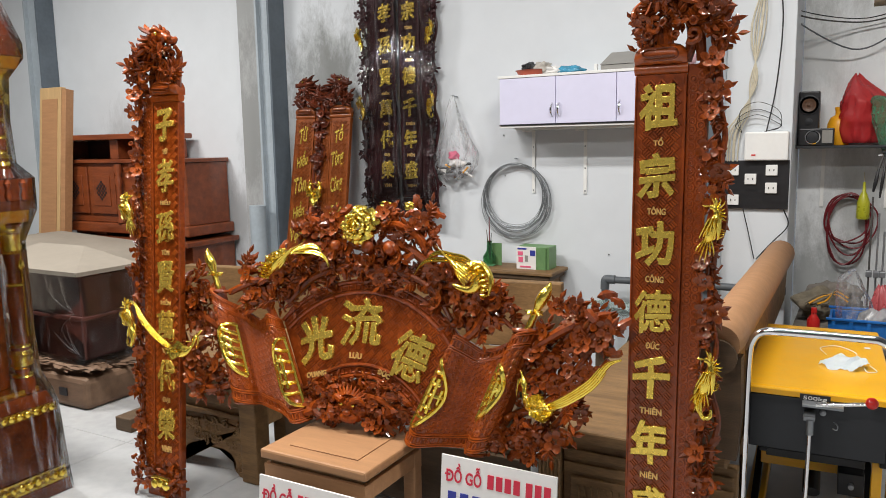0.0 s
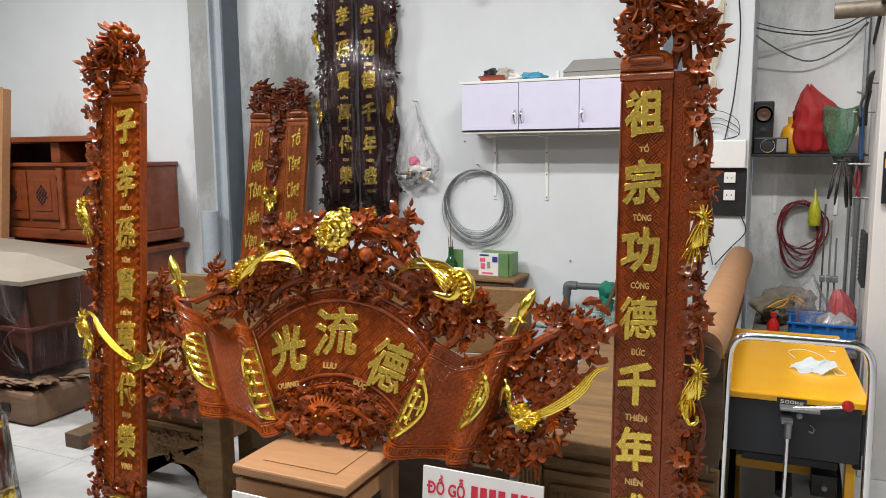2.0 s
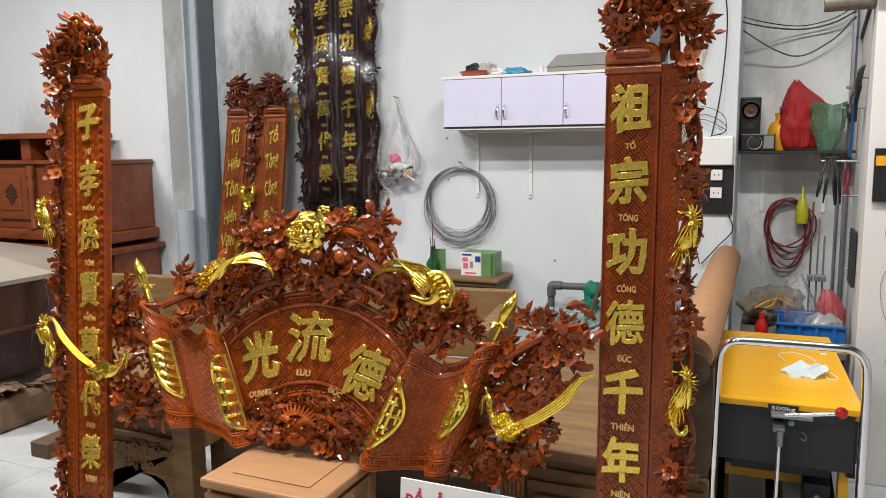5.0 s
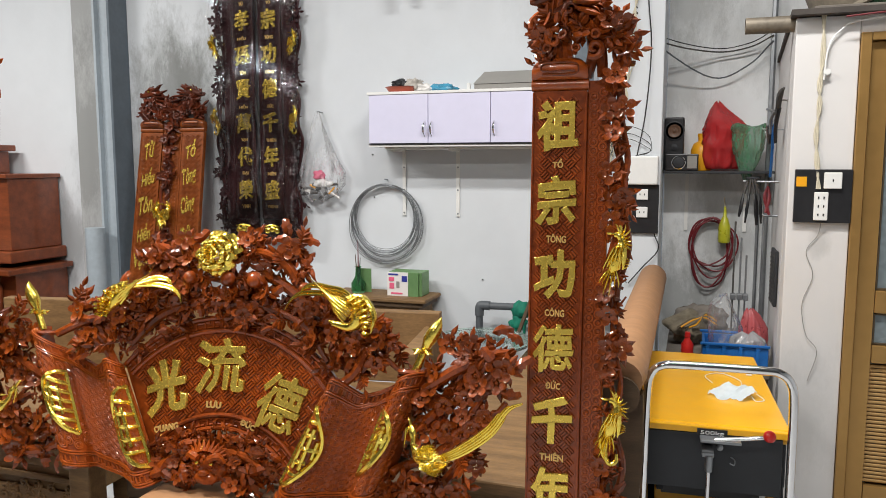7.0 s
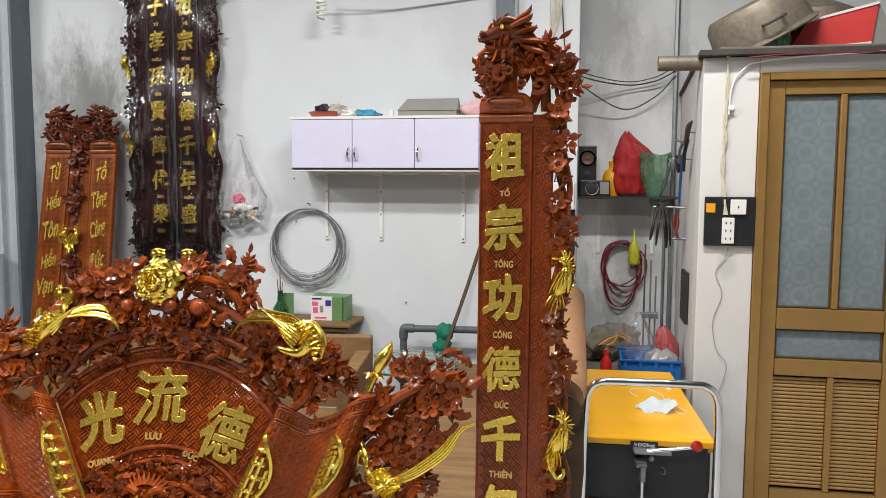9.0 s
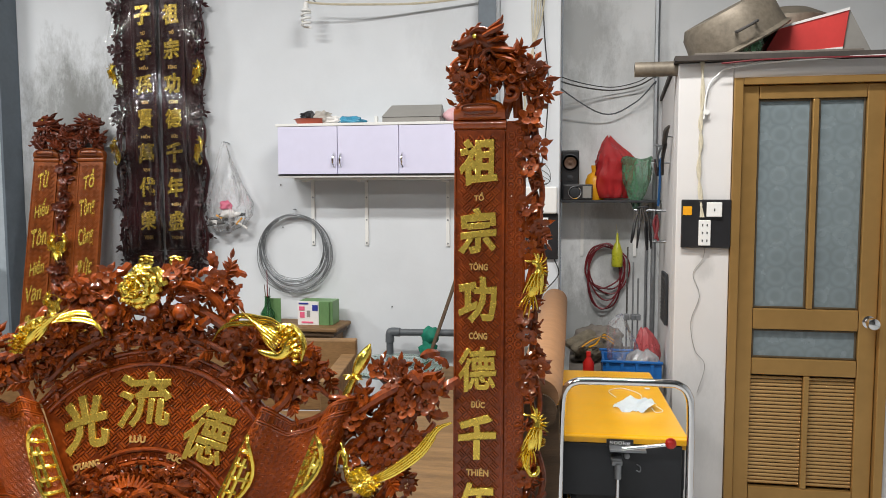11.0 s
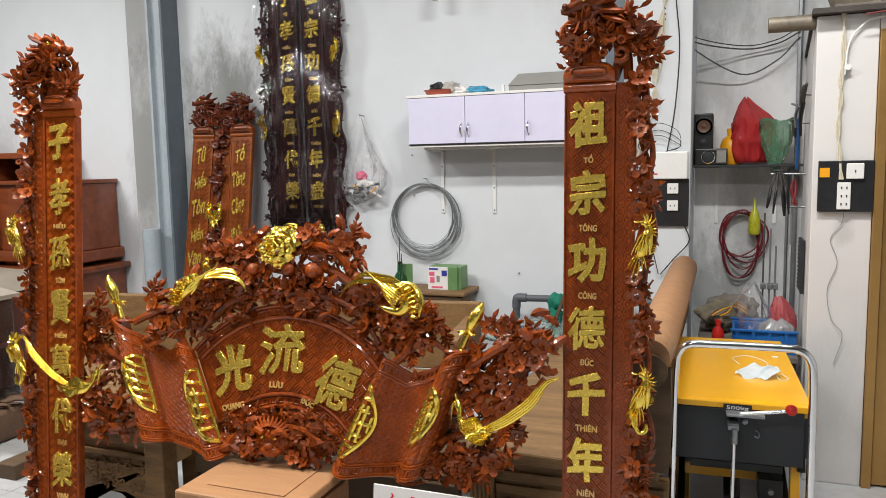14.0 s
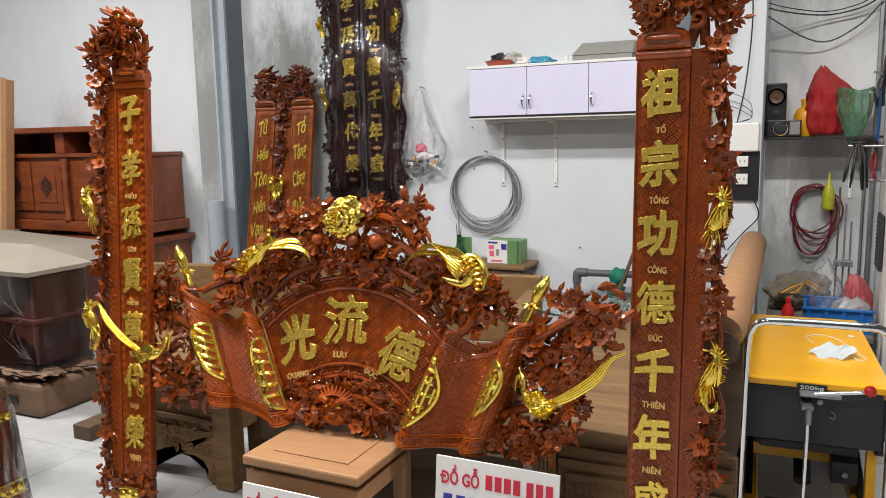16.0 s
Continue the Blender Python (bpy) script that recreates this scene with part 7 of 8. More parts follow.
    # stems of the openwork
    for k, (amp, ph, x0_) in enumerate(((0.018, 0.0, 0.238), (0.02, 2.1, 0.246))):
        pts = [(X(x0_ + amp * math.sin(ph + 9.5 * z) + 0.006 * math.sin(31 * z + k)), 0.012 + 0.006 * math.sin(13 * z + k), z) for z in np.linspace(0.1, 1.78, 60)]
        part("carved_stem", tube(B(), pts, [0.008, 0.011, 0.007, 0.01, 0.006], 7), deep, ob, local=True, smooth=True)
    # small cross twigs tie the stems to the strip
    for k in range(int(22 * detail)):
        z = 0.16 + 1.5 * k / (22 * detail)
        part("twig", tube(B(), smooth_line([(X(0.208), 0.014, z), (X(0.235), 0.006, z + rng.uniform(0.01, 0.03)), (X(0.268), 0.012, z + rng.uniform(0.03, 0.06))], 3), [0.006, 0.005, 0.003], 6), deep, ob, local=True, smooth=True)
    for k in range(int(12 * detail)):
        z = 0.12 + 1.56 * (k + rng.uniform(-0.3, 0.3)) / (12 * detail)
        sprig("spray", kit, ob, rng, (X(0.238 + rng.uniform(-0.012, 0.010)), rng.uniform(-0.006, 0.014), z), rng.uniform(0.045, 0.06), angle=X(rng.choice((-25, -10, 15, 165)) + rng.uniform(-25, 25)))
    for k in range(int(17 * detail)):
        z = 0.13 + 1.58 * (k + rng.uniform(-0.3, 0.3)) / (17 * detail)
        sprig("frond", kit, ob, rng, (X(0.240 + rng.uniform(-0.014, 0.010)), rng.uniform(-0.012, 0.010), z), rng.uniform(0.05, 0.065), angle=X(rng.choice((-40, -15, 20, 150, 170)) + rng.uniform(-25, 25)))
    for k in range(int(12 * detail)):
        z = 0.13 + 1.58 * (k + rng.uniform(-0.3, 0.3)) / (12 * detail)
        sprig("leaf", kit, ob, rng, (X(0.240 + rng.uniform(-0.02, 0.012)), rng.uniform(-0.008, 0.014), z), rng.uniform(0.04, 0.055), angle=X(rng.choice((-50, -20, 20, 140, 165)) + rng.uniform(-25, 25)))
    for k in range(int(9 * detail)):
        sprig("stub", kit, ob, rng, (X(0.243 + rng.uniform(-0.02, 0.02)), -0.008, 0.16 + 1.5 * (k + rng.random()) / (9 * detail)), rng.uniform(0.026, 0.034))
    for z in (0.22, 0.30, 0.45, 0.52, 0.63, 0.70, 0.90, 0.97, 1.05, 1.12, 1.30, 1.38, 1.45, 1.54, 1.62, 1.68):
        for q in range(2 if z in (0.45, 0.97, 1.38, 1.62) else 1):
            sprig("flower", kit, ob, rng, (X(0.224 + 0.034 * q + rng.uniform(-0.008, 0.006)), -0.018, z + rng.uniform(-0.012, 0.012)), rng.uniform(0.060, 0.072))
    for k in range(int(12 * detail)):
        sprig("bud", kit, ob, rng, (X(0.242 + rng.uniform(-0.02, 0.02)), 0.0, rng.uniform(0.15, 1.7)), rng.uniform(0.035, 0.05))
    # crest
    for k in range(int(5 * detail) + 1):
        a0 = 0.02 + 0.21 * k / (5 * detail)
        part("carved_stem", tube(B(), smooth_line([(X(a0), 0.012, 1.70), (X(a0 + rng.uniform(-0.035, 0.035)), -0.004, 1.77), (X(a0 * 0.9 + rng.uniform(-0.03, 0.04)), 0.004, 1.845), (X(0.035 + 0.7 * a0), 0.012, 1.905)], 5), [0.015, 0.016, 0.011, 0.006], 8), deep, ob, local=True, smooth=True)
    top = lambda a: 1.90 - 0.45 * max(0, a - 0.16)
    for k in range(int(5 * detail)):
        a = rng.uniform(0.0, 0.25)
        sprig("spray", kit, ob, rng, (X(a), rng.uniform(-0.03, 0.012), 1.73 + (top(a) - 1.78) * rng.random()), rng.uniform(0.05, 0.065))
    for k in range(16 if detail > 0.9 else 11):
        a = 0.045 + 0.2 * ((k * 0.618) % 1.0)
        z = 1.735 + (top(a) - 1.785) * ((k * 0.37 + 0.2) % 1.0)
        sprig("frond", kit, ob, rng, (X(a), -0.012 + rng.uniform(-0.015, 0.012), z), rng.uniform(0.075, 0.105), angle=X(-48 + 120 * ((k * 0.618) % 1.0) + rng.uniform(-22, 22)))
    bm_, licks = dragon_head(X, rng)
    for a, z, q in ((0.06, 1.775, -30), (0.10, 1.785, 20), (0.135, 1.79, -10), (0.165, 1.775, 35), (0.10, 1.835, -60), (0.16, 1.84, 50), (0.185, 1.80, 80)):
        sprig("frond", kit, ob, rng, (X(a), -0.014, z), rng.uniform(0.085, 0.11), angle=X(q + rng.uniform(-12, 12)))
    dh = part("dragon_head", bm_, deep, ob, "carved dragon head with a pointed mane", local=True, smooth=True, angle=55)
    for b_ in licks:
        part("mane_lick", b_, deep, dh, local=True, smooth=True)
    part("gilt_eye", ball(B(), (X(0.066), -0.060, 1.926), 0.0075, 10), GOLD, dh, "small gilt eye", local=True, smooth=True)
    for a, z in ((0.035, 1.812), (0.20, 1.845), (0.235, 1.86)):
        sprig("whorl", kit, ob, rng, (X(a), rng.uniform(-0.02, 0.005), z), rng.uniform(0.08, 0.10))
    for a, z, q in ((0.06, 1.80, 1.0), (0.17, 1.77, 4.0)):
        part("tendril", tube(B(), [(X(a + 0.026 * (1 - t / 9) * math.cos(t + q)), -0.03, z + 0.026 * (1 - t / 9) * math.sin(t + q)) for t in np.linspace(0, 7.5, 26)], [0.009, 0.008, 0.004], 7), deep, ob, local=True, smooth=True)
    for k in range(int(8 * detail)):
        a = rng.uniform(-0.005, 0.262)
        z = 1.735 + (top(a) - 1.755) * rng.random()
        sprig("leaf", kit, ob, rng, (X(a), rng.uniform(-0.025, 0.012), z - 0.01), rng.uniform(0.05, 0.068), angle=None if z < 1.85 else X(rng.uniform(-70, 80)))
    for a, z in ((0.035, 1.815), (0.212, 1.852), (0.245, 1.835), (0.215, 1.705), (0.13, 1.815)):
        sprig("flower", kit, ob, rng, (X(a + rng.uniform(-0.012, 0.012)), -0.034, z + rng.uniform(-0.012, 0.012)), rng.uniform(0.062, 0.076), lean=rng.uniform(-35, 25))
    for a, z in ((0.085, 1.80), (0.125, 1.765), (0.18, 1.81), (0.04, 1.775), (0.15, 1.86)):
        sprig("stub", kit, ob, rng, (X(a + rng.uniform(-0.01, 0.01)), -0.022, z), rng.uniform(0.034, 0.044))
    # foot
    part("foot_block", bx(0.0, 0.20, 0.004, 0.03, 0.0, 0.138, 0.006), deep, ob, local=True)
    for k in range(int(34 * detail)):
        a = rng.uniform(-0.01, 0.26)
        sprig("leaf", kit, ob, rng, (X(a), rng.uniform(-0.022, 0.006), rng.uniform(0.035, 0.15)), rng.uniform(0.035, 0.055))
    for k in range(int(7 * detail)):
        sprig("flower", kit, ob, rng, (X(rng.uniform(0.02, 0.24)), -0.02, rng.uniform(0.035, 0.13)), rng.uniform(0.045, 0.055))
    s_ = B()
    for k in range(3):
        ball(s_, (X(0.05 + 0.032 * k), -0.035, 0.075 + 0.008 * (k % 2)), 0.02, 8, (1, 0.7, 1.1))
    tube(s_, smooth_line([(X(0.035), -0.035, 0.10), (X(0.08), -0.04, 0.108), (X(0.13), -0.035, 0.10)], 3), 0.006, 6)
    part("gilt_fruit", s_, GOLD, ob, "gilt cluster of fruit", local=True, smooth=True)
    if birds:
        for k, z in enumerate(bird_z):
            part("gilt_bird", crested_bird(X, 0.248, z, 0.75 if film_it else 0.92, k == 0, rng), GOLD, ob, "gilt carved bird with a spread crest", local=True, smooth=True)
    if film_it:
        s_ = B()
        rr_ = []
        for z in np.linspace(-0.02, 2.0, 70):
            row = []
            for a in np.linspace(-0.02, 0.285, 40):
                row.append(s_.verts.new((X(a), -0.058 + 0.008 * noise.noise(Vector((a * 14, z * 3, seed))) + 0.0035 * math.sin(130 * a + 2.5 * math.sin(4 * z)) + 0.02 * math.sin(11 * z + 9 * a), z)))
            rr_.append(row)
        for u, v in zip(rr_, rr_[1:]):
            for k in range(39):
                s_.faces.new((u[k], u[k + 1], v[k + 1], v[k]))
        part("film_wrap", s_, FILM, ob, "creased clear plastic film", local=True, smooth=True, angle=None)
    return ob


GOLD_LETTER = mat("worn_gilt_letter", (0.86, 0.54, 0.18), 0.35, 0.5, vary=0.2)
RIGHT_TEXT, RIGHT_CAP = "祖宗功德千年盛", ("TỔ", "TÔNG", "CÔNG", "ĐỨC", "THIÊN", "NIÊN", "THỊNH")
LEFT_TEXT, LEFT_CAP = "子孝孫賢萬代榮", ("TỬ", "HIẾU", "TÔN", "HIỀN", "VẠN", "ĐẠI", "VINH")
couplet("carved_couplet", "tall red-brown lacquered plaque with gilt characters and openwork blossoms", pose(-0.619, 2.265, 0, -2), 1, RIGHT_TEXT, RIGHT_CAP, LACQUER, LACQUER_DEEP, KIT_DEEP, 1.0, seed=5)
couplet("carved_couplet", "tall red-brown lacquered plaque with gilt characters beside the fan plaque", pose(-2.43, 2.06, 0, -4.6, 0, 2), -1, LEFT_TEXT, LEFT_CAP, LACQUER, LACQUER_DEEP, KIT_DEEP, 1.0, seed=11, cw=0.098)
D = 1.06
DZ = 0.945
dk = Matrix.Diagonal((1.12, 1.0, D, 1))
# Shaded copies of both lacquers for the rear couplets: shade put into colour.
SHADE = mat("shaded_brown_lacquer", (0.165, 0.038, 0.007), 0.35, vary=0.35, scale=12, coat=0.2, bump=0.15, c2=(0.23, 0.058, 0.010), spec=0.35)
SHADE_DEEP = mat("shaded_deep_lacquer", (0.065, 0.012, 0.004), 0.34, vary=0.4, scale=14, coat=0.2, bump=0.2, rnd=0.4, c2=(0.11, 0.02, 0.005), spec=0.35)
KIT_SHADE = petal_kit(SHADE_DEEP, SHADE_DEEP)
SCRIPT = Matrix.Diagonal((1.18, 1.0, 1.02, 1))
couplet("dark_couplet", "dark lacquered plaque with gilt characters wrapped in clear film", pose(-2.908, 4.62, DZ) @ dk, 1, RIGHT_TEXT, RIGHT_CAP, DARK_LACQUER, DARK_LACQUER, KIT_DARK, 0.7, seed=21, film_it=True)
couplet("dark_couplet", "dark lacquered plaque with gilt characters wrapped in clear film", pose(-2.942, 4.62, DZ) @ dk, -1, LEFT_TEXT, LEFT_CAP, DARK_LACQUER, DARK_LACQUER, KIT_DARK, 0.7, seed=23, film_it=True)
couplet("script_couplet", "red-brown lacquered plaque with gilt script leaning on the wall", pose(-3.82, 4.26, 0, -9.5, 1, 0) @ SCRIPT, 1, ("Tử", "Hiếu", "Tôn", "Hiền", "Vạn", "Đại", "Vinh"), None, SHADE, SHADE_DEEP, KIT_SHADE, 0.7, script=True, seed=31, bird_z=(0.75, 1.12))
couplet("script_couplet", "red-brown lacquered plaque with gilt script leaning on the wall", pose(-3.265, 4.25, 0, -9.5, -0.5, 0) @ SCRIPT, -1, ("Tổ", "Tông", "Công", "Đức", "Thiên", "Niên", "Thịnh"), None, SHADE, SHADE_DEEP, KIT_SHADE, 0.7, script=True, seed=33, bird_z=(0.75, 1.12))

# ---- the fan plaque ----
fan = thing("fan_plaque", "red-brown lacquered fan-shaped plaque with gilt characters, birds and scrolls", "carved plaque", pose(-1.62, 2.30, 0.75, -11.3, 0, 2.9))


def F(u, v, w=0.0):
    return Vector((u, -(w + 0.1 * u * u), v * 1.02))


def arc(R_, cv, a0, a1, n, w):
    return [F(R_ * math.sin(a), cv + R_ * math.cos(a), w) for a in np.linspace(a0, a1, n)]


OR, OC, IR, IC = 0.512, -0.306, 0.305, -0.454
A1, A2 = 0.86, 0.96


def in_fan(x, z):
    v = z / 1.02
    ro, ri = math.hypot(x, v - OC), math.hypot(x, v - IC)
    if ro > OR - 0.045 or ri < IR + 0.045:
        return False
    t = (v + 0.28) / 0.32
    return abs(x) < 0.235 + 0.125 * t


s = B()
top_ = arc(OR, OC, -A1, A1, 41, 0.0)
bot_ = arc(IR, IC, -A2, A2, 41, 0.0)
g = []
for k in range(41):
    g.append([s.verts.new(top_[k].lerp(bot_[k], f)) for f in np.linspace(0, 1, 6)])
back = [[s.verts.new(v.co + Vector((0, 0.03, 0))) for v in (row[0], row[-1])] for row in g]
for k in range(40):
    for j in range(5):
        s.faces.new((g[k][j], g[k + 1][j], g[k + 1][j + 1], g[k][j + 1]))
    s.faces.new((g[k][0], back[k][0], back[k + 1][0], g[k + 1][0]))
    s.faces.new((g[k][5], g[k + 1][5], back[k + 1][1], back[k][1]))
    s.faces.new((back[k][0], back[k][1], back[k + 1][1], back[k + 1][0]))
part("fan_board", s, LACQUER, fan, local=True)
ff = fret(in_fan, -0.36, 0.36, -0.27, 0.18, 0.0095, 45, 0.0)
for v in ff.verts:
    v.co.y -= 0.1 * v.co.x ** 2
tagged(part("fretwork_ground", ff, FRET, fan, local=True), kind="stuff")
for R_, c_, A_ in ((OR, OC, A1), (OR - 0.042, OC, A1), (IR, IC, A2), (IR + 0.042, IC, A2)):
    part("border_moulding", tube(B(), arc(R_, c_, -A_, A_, 49, 0.004), 0.008, 8), LACQUER, fan, local=True, smooth=True)
for R_, c_, A_, n in ((OR - 0.021, OC, A1, 26), (IR + 0.021, IC, A2, 20)):
    s = B()
    for k in range(n):
        a0, a1 = -A_ + 2 * A_ * (k + 0.08) / n, -A_ + 2 * A_ * (k + 0.92) / n
        tube(s, arc(R_ + (0.008 if k % 2 else -0.008), c_, a0, a1, 4, 0.003), 0.0035, 5)
        tube(s, arc(R_ - (0.008 if k % 2 else -0.008), c_, a0, (a0 + a1) / 2, 4, 0.003), 0.0035, 5)
        tube(s, [F((R_ - 0.009) * math.sin(a1), c_ + (R_ - 0.009) * math.cos(a1), 0.003), F((R_ + 0.009) * math.sin(a1), c_ + (R_ + 0.009) * math.cos(a1), 0.003)], 0.0035, 5)
    tagged(part("key_border", s, LACQUER, fan, local=True), kind="stuff")
for ch, u, v, w_, h_, rot in (("光", -0.225, -0.034, 0.16, 0.19, -12), ("流", -0.026, 0.048, 0.185, 0.19, 0), ("德", 0.198, -0.055, 0.155, 0.20, 20)):
    o = writing("character", ch, 0.18, 0.012, GOLD_FLAT, fan, Matrix.Translation(F(u, v, 0.008)) @ pose(0, 0, 0, 0, rot, 0), offset=0.0022 if ch in DENSE else 0.0058, wobble=0.015, bevel=0.002, fit=(w_, h_))
for cp, u, v, rot in (("QUANG", -0.212, -0.166, -14), ("LƯU", -0.043, -0.075, 0), ("ĐỨC", 0.088, -0.128, 20)):
    writing("caption", cp, 0.03, 0.005, GOLD_LETTER, fan, Matrix.Translation(F(u, v, 0.0095)) @ pose(0, 0, 0, 0, rot, 0), offset=0.0012, fit=(0.0185 * len(cp), 0.026))

# scrolled wings of the fan
S_ = np.array([0, .03, .08, .15, .22, .29, .42, .58, .68, .72, .78, .86, .94, 1.0])
PR = {"tu": [.385, .39, .398, .412, .43, .448, .49, .55, .595, .610, .630, .657, .685, .702], "tv": [.03, .036, .045, .048, .04, .025, .0, .018, .04, .05, .066, .08, .088, .09],
      "bu": [.205, .215, .23, .25, .275, .30, .35, .42, .448, .460, .48, .507, .535, .552], "bv": [-.33, -.342, -.352, -.36, -.362, -.36, -.352, -.345, -.34, -.34, -.34, -.337, -.33, -.32],
      "w": [.012, .040, .066, .074, .062, .036, .014, .010, .014, .045, .080, .094, .080, .045]}
LEFT_LIFT = 0.045


def surf(sd, sp, t, lift=0.0):
    q = {k: float(np.interp(sp, S_, a)) for k, a in PR.items()}
    # soften the knots of the profile
    for k, a in PR.items():
        q[k] = (float(np.interp(max(0, sp - 0.015), S_, a)) + q[k] + float(np.interp(min(1, sp + 0.015), S_, a))) / 3
    up = LEFT_LIFT * sp if sd < 0 else 0.0
    u, v = q["tu"] + (q["bu"] - q["tu"]) * t, q["tv"] + (q["bv"] - q["tv"]) * t
    return F(sd * u, v + up, q["w"] + lift)


for sd in (-1, 1):
    s = B()
    n, m_ = 64, 12
    g = [[s.verts.new(surf(sd, i / n, j / m_)) for j in range(m_ + 1)] for i in range(n + 1)]
    g.append([s.verts.new(surf(sd, 1, j / m_) + Vector((sd * 0.018, 0.03, 0))) for j in range(m_ + 1)])
    g.append([s.verts.new(surf(sd, 1, j / m_) + Vector((sd * 0.008, 0.07, 0))) for j in range(m_ + 1)])
    for a, b in zip(g, g[1:]):
        for j in range(m_):
            s.faces.new((a[j], b[j], b[j + 1], a[j + 1]))
    bmesh.ops.recalc_face_normals(s, faces=s.faces)
    bmesh.ops.solidify(s, geom=s.faces[:], thickness=0.016)
    wing = part("scroll_wing", s, LACQUER, fan, local=True, smooth=True, angle=60)
    for t in (0.012, 0.03, 0.105, 0.125, 0.875, 0.895, 0.97, 0.988):
        part("scroll_moulding", tube(B(), [surf(sd, k / 40, t, 0.003) for k in range(41)], 0.0036, 6), FRET, wing, local=True, smooth=True)
    s = B()
    for k in range(26):
        for t0, t1 in ((0.045, 0.09), (0.91, 0.955)):
            a0, a1 = (k + 0.1) / 26, (k + 0.9) / 26
            tube(s, [surf(sd, a0, t1 if k % 2 else t0, 0.002), surf(sd, (a0 + a1) / 2, t1 if k % 2 else t0, 0.002), surf(sd, a1, t1 if k % 2 else t0, 0.002), surf(sd, a1, t0 if k % 2 else t1, 0.002)], 0.003, 5)
    tagged(part("key_border", s, FRET, wing, local=True), kind="stuff")
    s = B()
    for i in range(21):
        for j in range(11):
            sp, t = 0.03 + 0.95 * i / 20, 0.155 + 0.70 * (j + 0.5 * (i % 2)) / 11
            c = surf(sd, sp, t, 0.001)
            e1, e2 = surf(sd, min(1, sp + 0.02), t, 0.001) - c, surf(sd, sp, t + 0.02, 0.001) - c
            e1.normalize(), e2.normalize()
            for r_ in (0.0135, 0.007):
                tube(s, [c + r_ * (math.cos(a) * e1 + math.sin(a) * e2) for a in np.linspace(0, 2 * math.pi, 11)], 0.0029, 5, cap=False)
    tagged(part("ring_relief", s, FRET, wing, local=True, smooth=True), kind="stuff")
    # rolled ends of the outer scroll
    for t, dz in ((0.0, 0.004), (1.0, -0.004)):
        c = surf(sd, 0.86, t, -0.045)
        s = B()
        tube(s, [c + Vector((r_ * math.cos(a), r_ * math.sin(a), dz * (1 if a > 1 else 0.4))) for a, r_ in ((q, 0.044 - 0.0022 * q) for q in np.linspace(0, 16, 60))], 0.0075, 6)
        part("roll_end", s, LACQUER, wing, local=True, smooth=True)
    # gilt half medallions
    for s0, depth_, t0, t1 in ((0.02, 0.26, 0.20, 0.86), (0.715, 0.2, 0.22, 0.72)):
        s = B()
        P_ = lambda a, b: surf(sd, min(1, max(0, s0 + depth_ * a)), t0 + (t1 - t0) * b, 0.009)
        rim = [P_(math.sin(math.pi * b) ** 0.75 if 0 < b < 1 else 0, b) for b in np.linspace(0, 1, 25)]
        tube(s, rim + [P_(0, b) for b in np.linspace(1, 0, 13)], 0.0088, 6)
        for b in (0.2, 0.35, 0.5, 0.65, 0.8):
            e = math.sin(math.pi * b) ** 0.75
            tube(s, [P_(e * f, b) for f in np.linspace(0.0, 0.8 if b in (0.35, 0.65) else 1.0, 6)], 0.0078, 6)
        for f in (0.3, 0.6):
            tube(s, [P_(f, b) for b in np.linspace(0.27, 0.73, 8)], 0.0075, 6)
        tube(s, [P_(0.85, b) for b in np.linspace(0.40, 0.6, 5)], 0.007, 6)
        part("gilt_medallion", s, GOLD, wing, "gilt half-round longevity medallion", local=True, smooth=True)
    # gilt brush standing in the outer roll
    up = 0.045 if sd < 0 else 0.0
    s = B()
    tube(s, smooth_line([F(sd * 0.668, 0.085 + up, 0.05), F(sd * 0.69, 0.135 + up, 0.05), F(sd * 0.71, 0.18 + up, 0.05), F(sd * 0.73, 0.215 + up, 0.05), F(sd * 0.742, 0.245 + up, 0.045)], 5), [0.012, 0.012, 0.011, 0.02, 0.021, 0.014, 0.002], 10)
    brush = part("gilt_brush", s, GOLD, fan, "gilt carved writing brush", local=True, smooth=True)
    for k in range(9):
        a = 2 * math.pi * k / 9
        b0 = F(sd * 0.69, 0.14 + up, 0.05)
        part("collar_leaf", tube(B(), [b0, b0 + Vector((0.02 * math.cos(a), 0.02 * math.sin(a), 0.006)), b0 + Vector((0.032 * math.cos(a), 0.032 * math.sin(a), -0.004 + 0.014 * (k % 2)))], [0.006, 0.008, 0.001], 5), GOLD, brush, local=True, smooth=True)

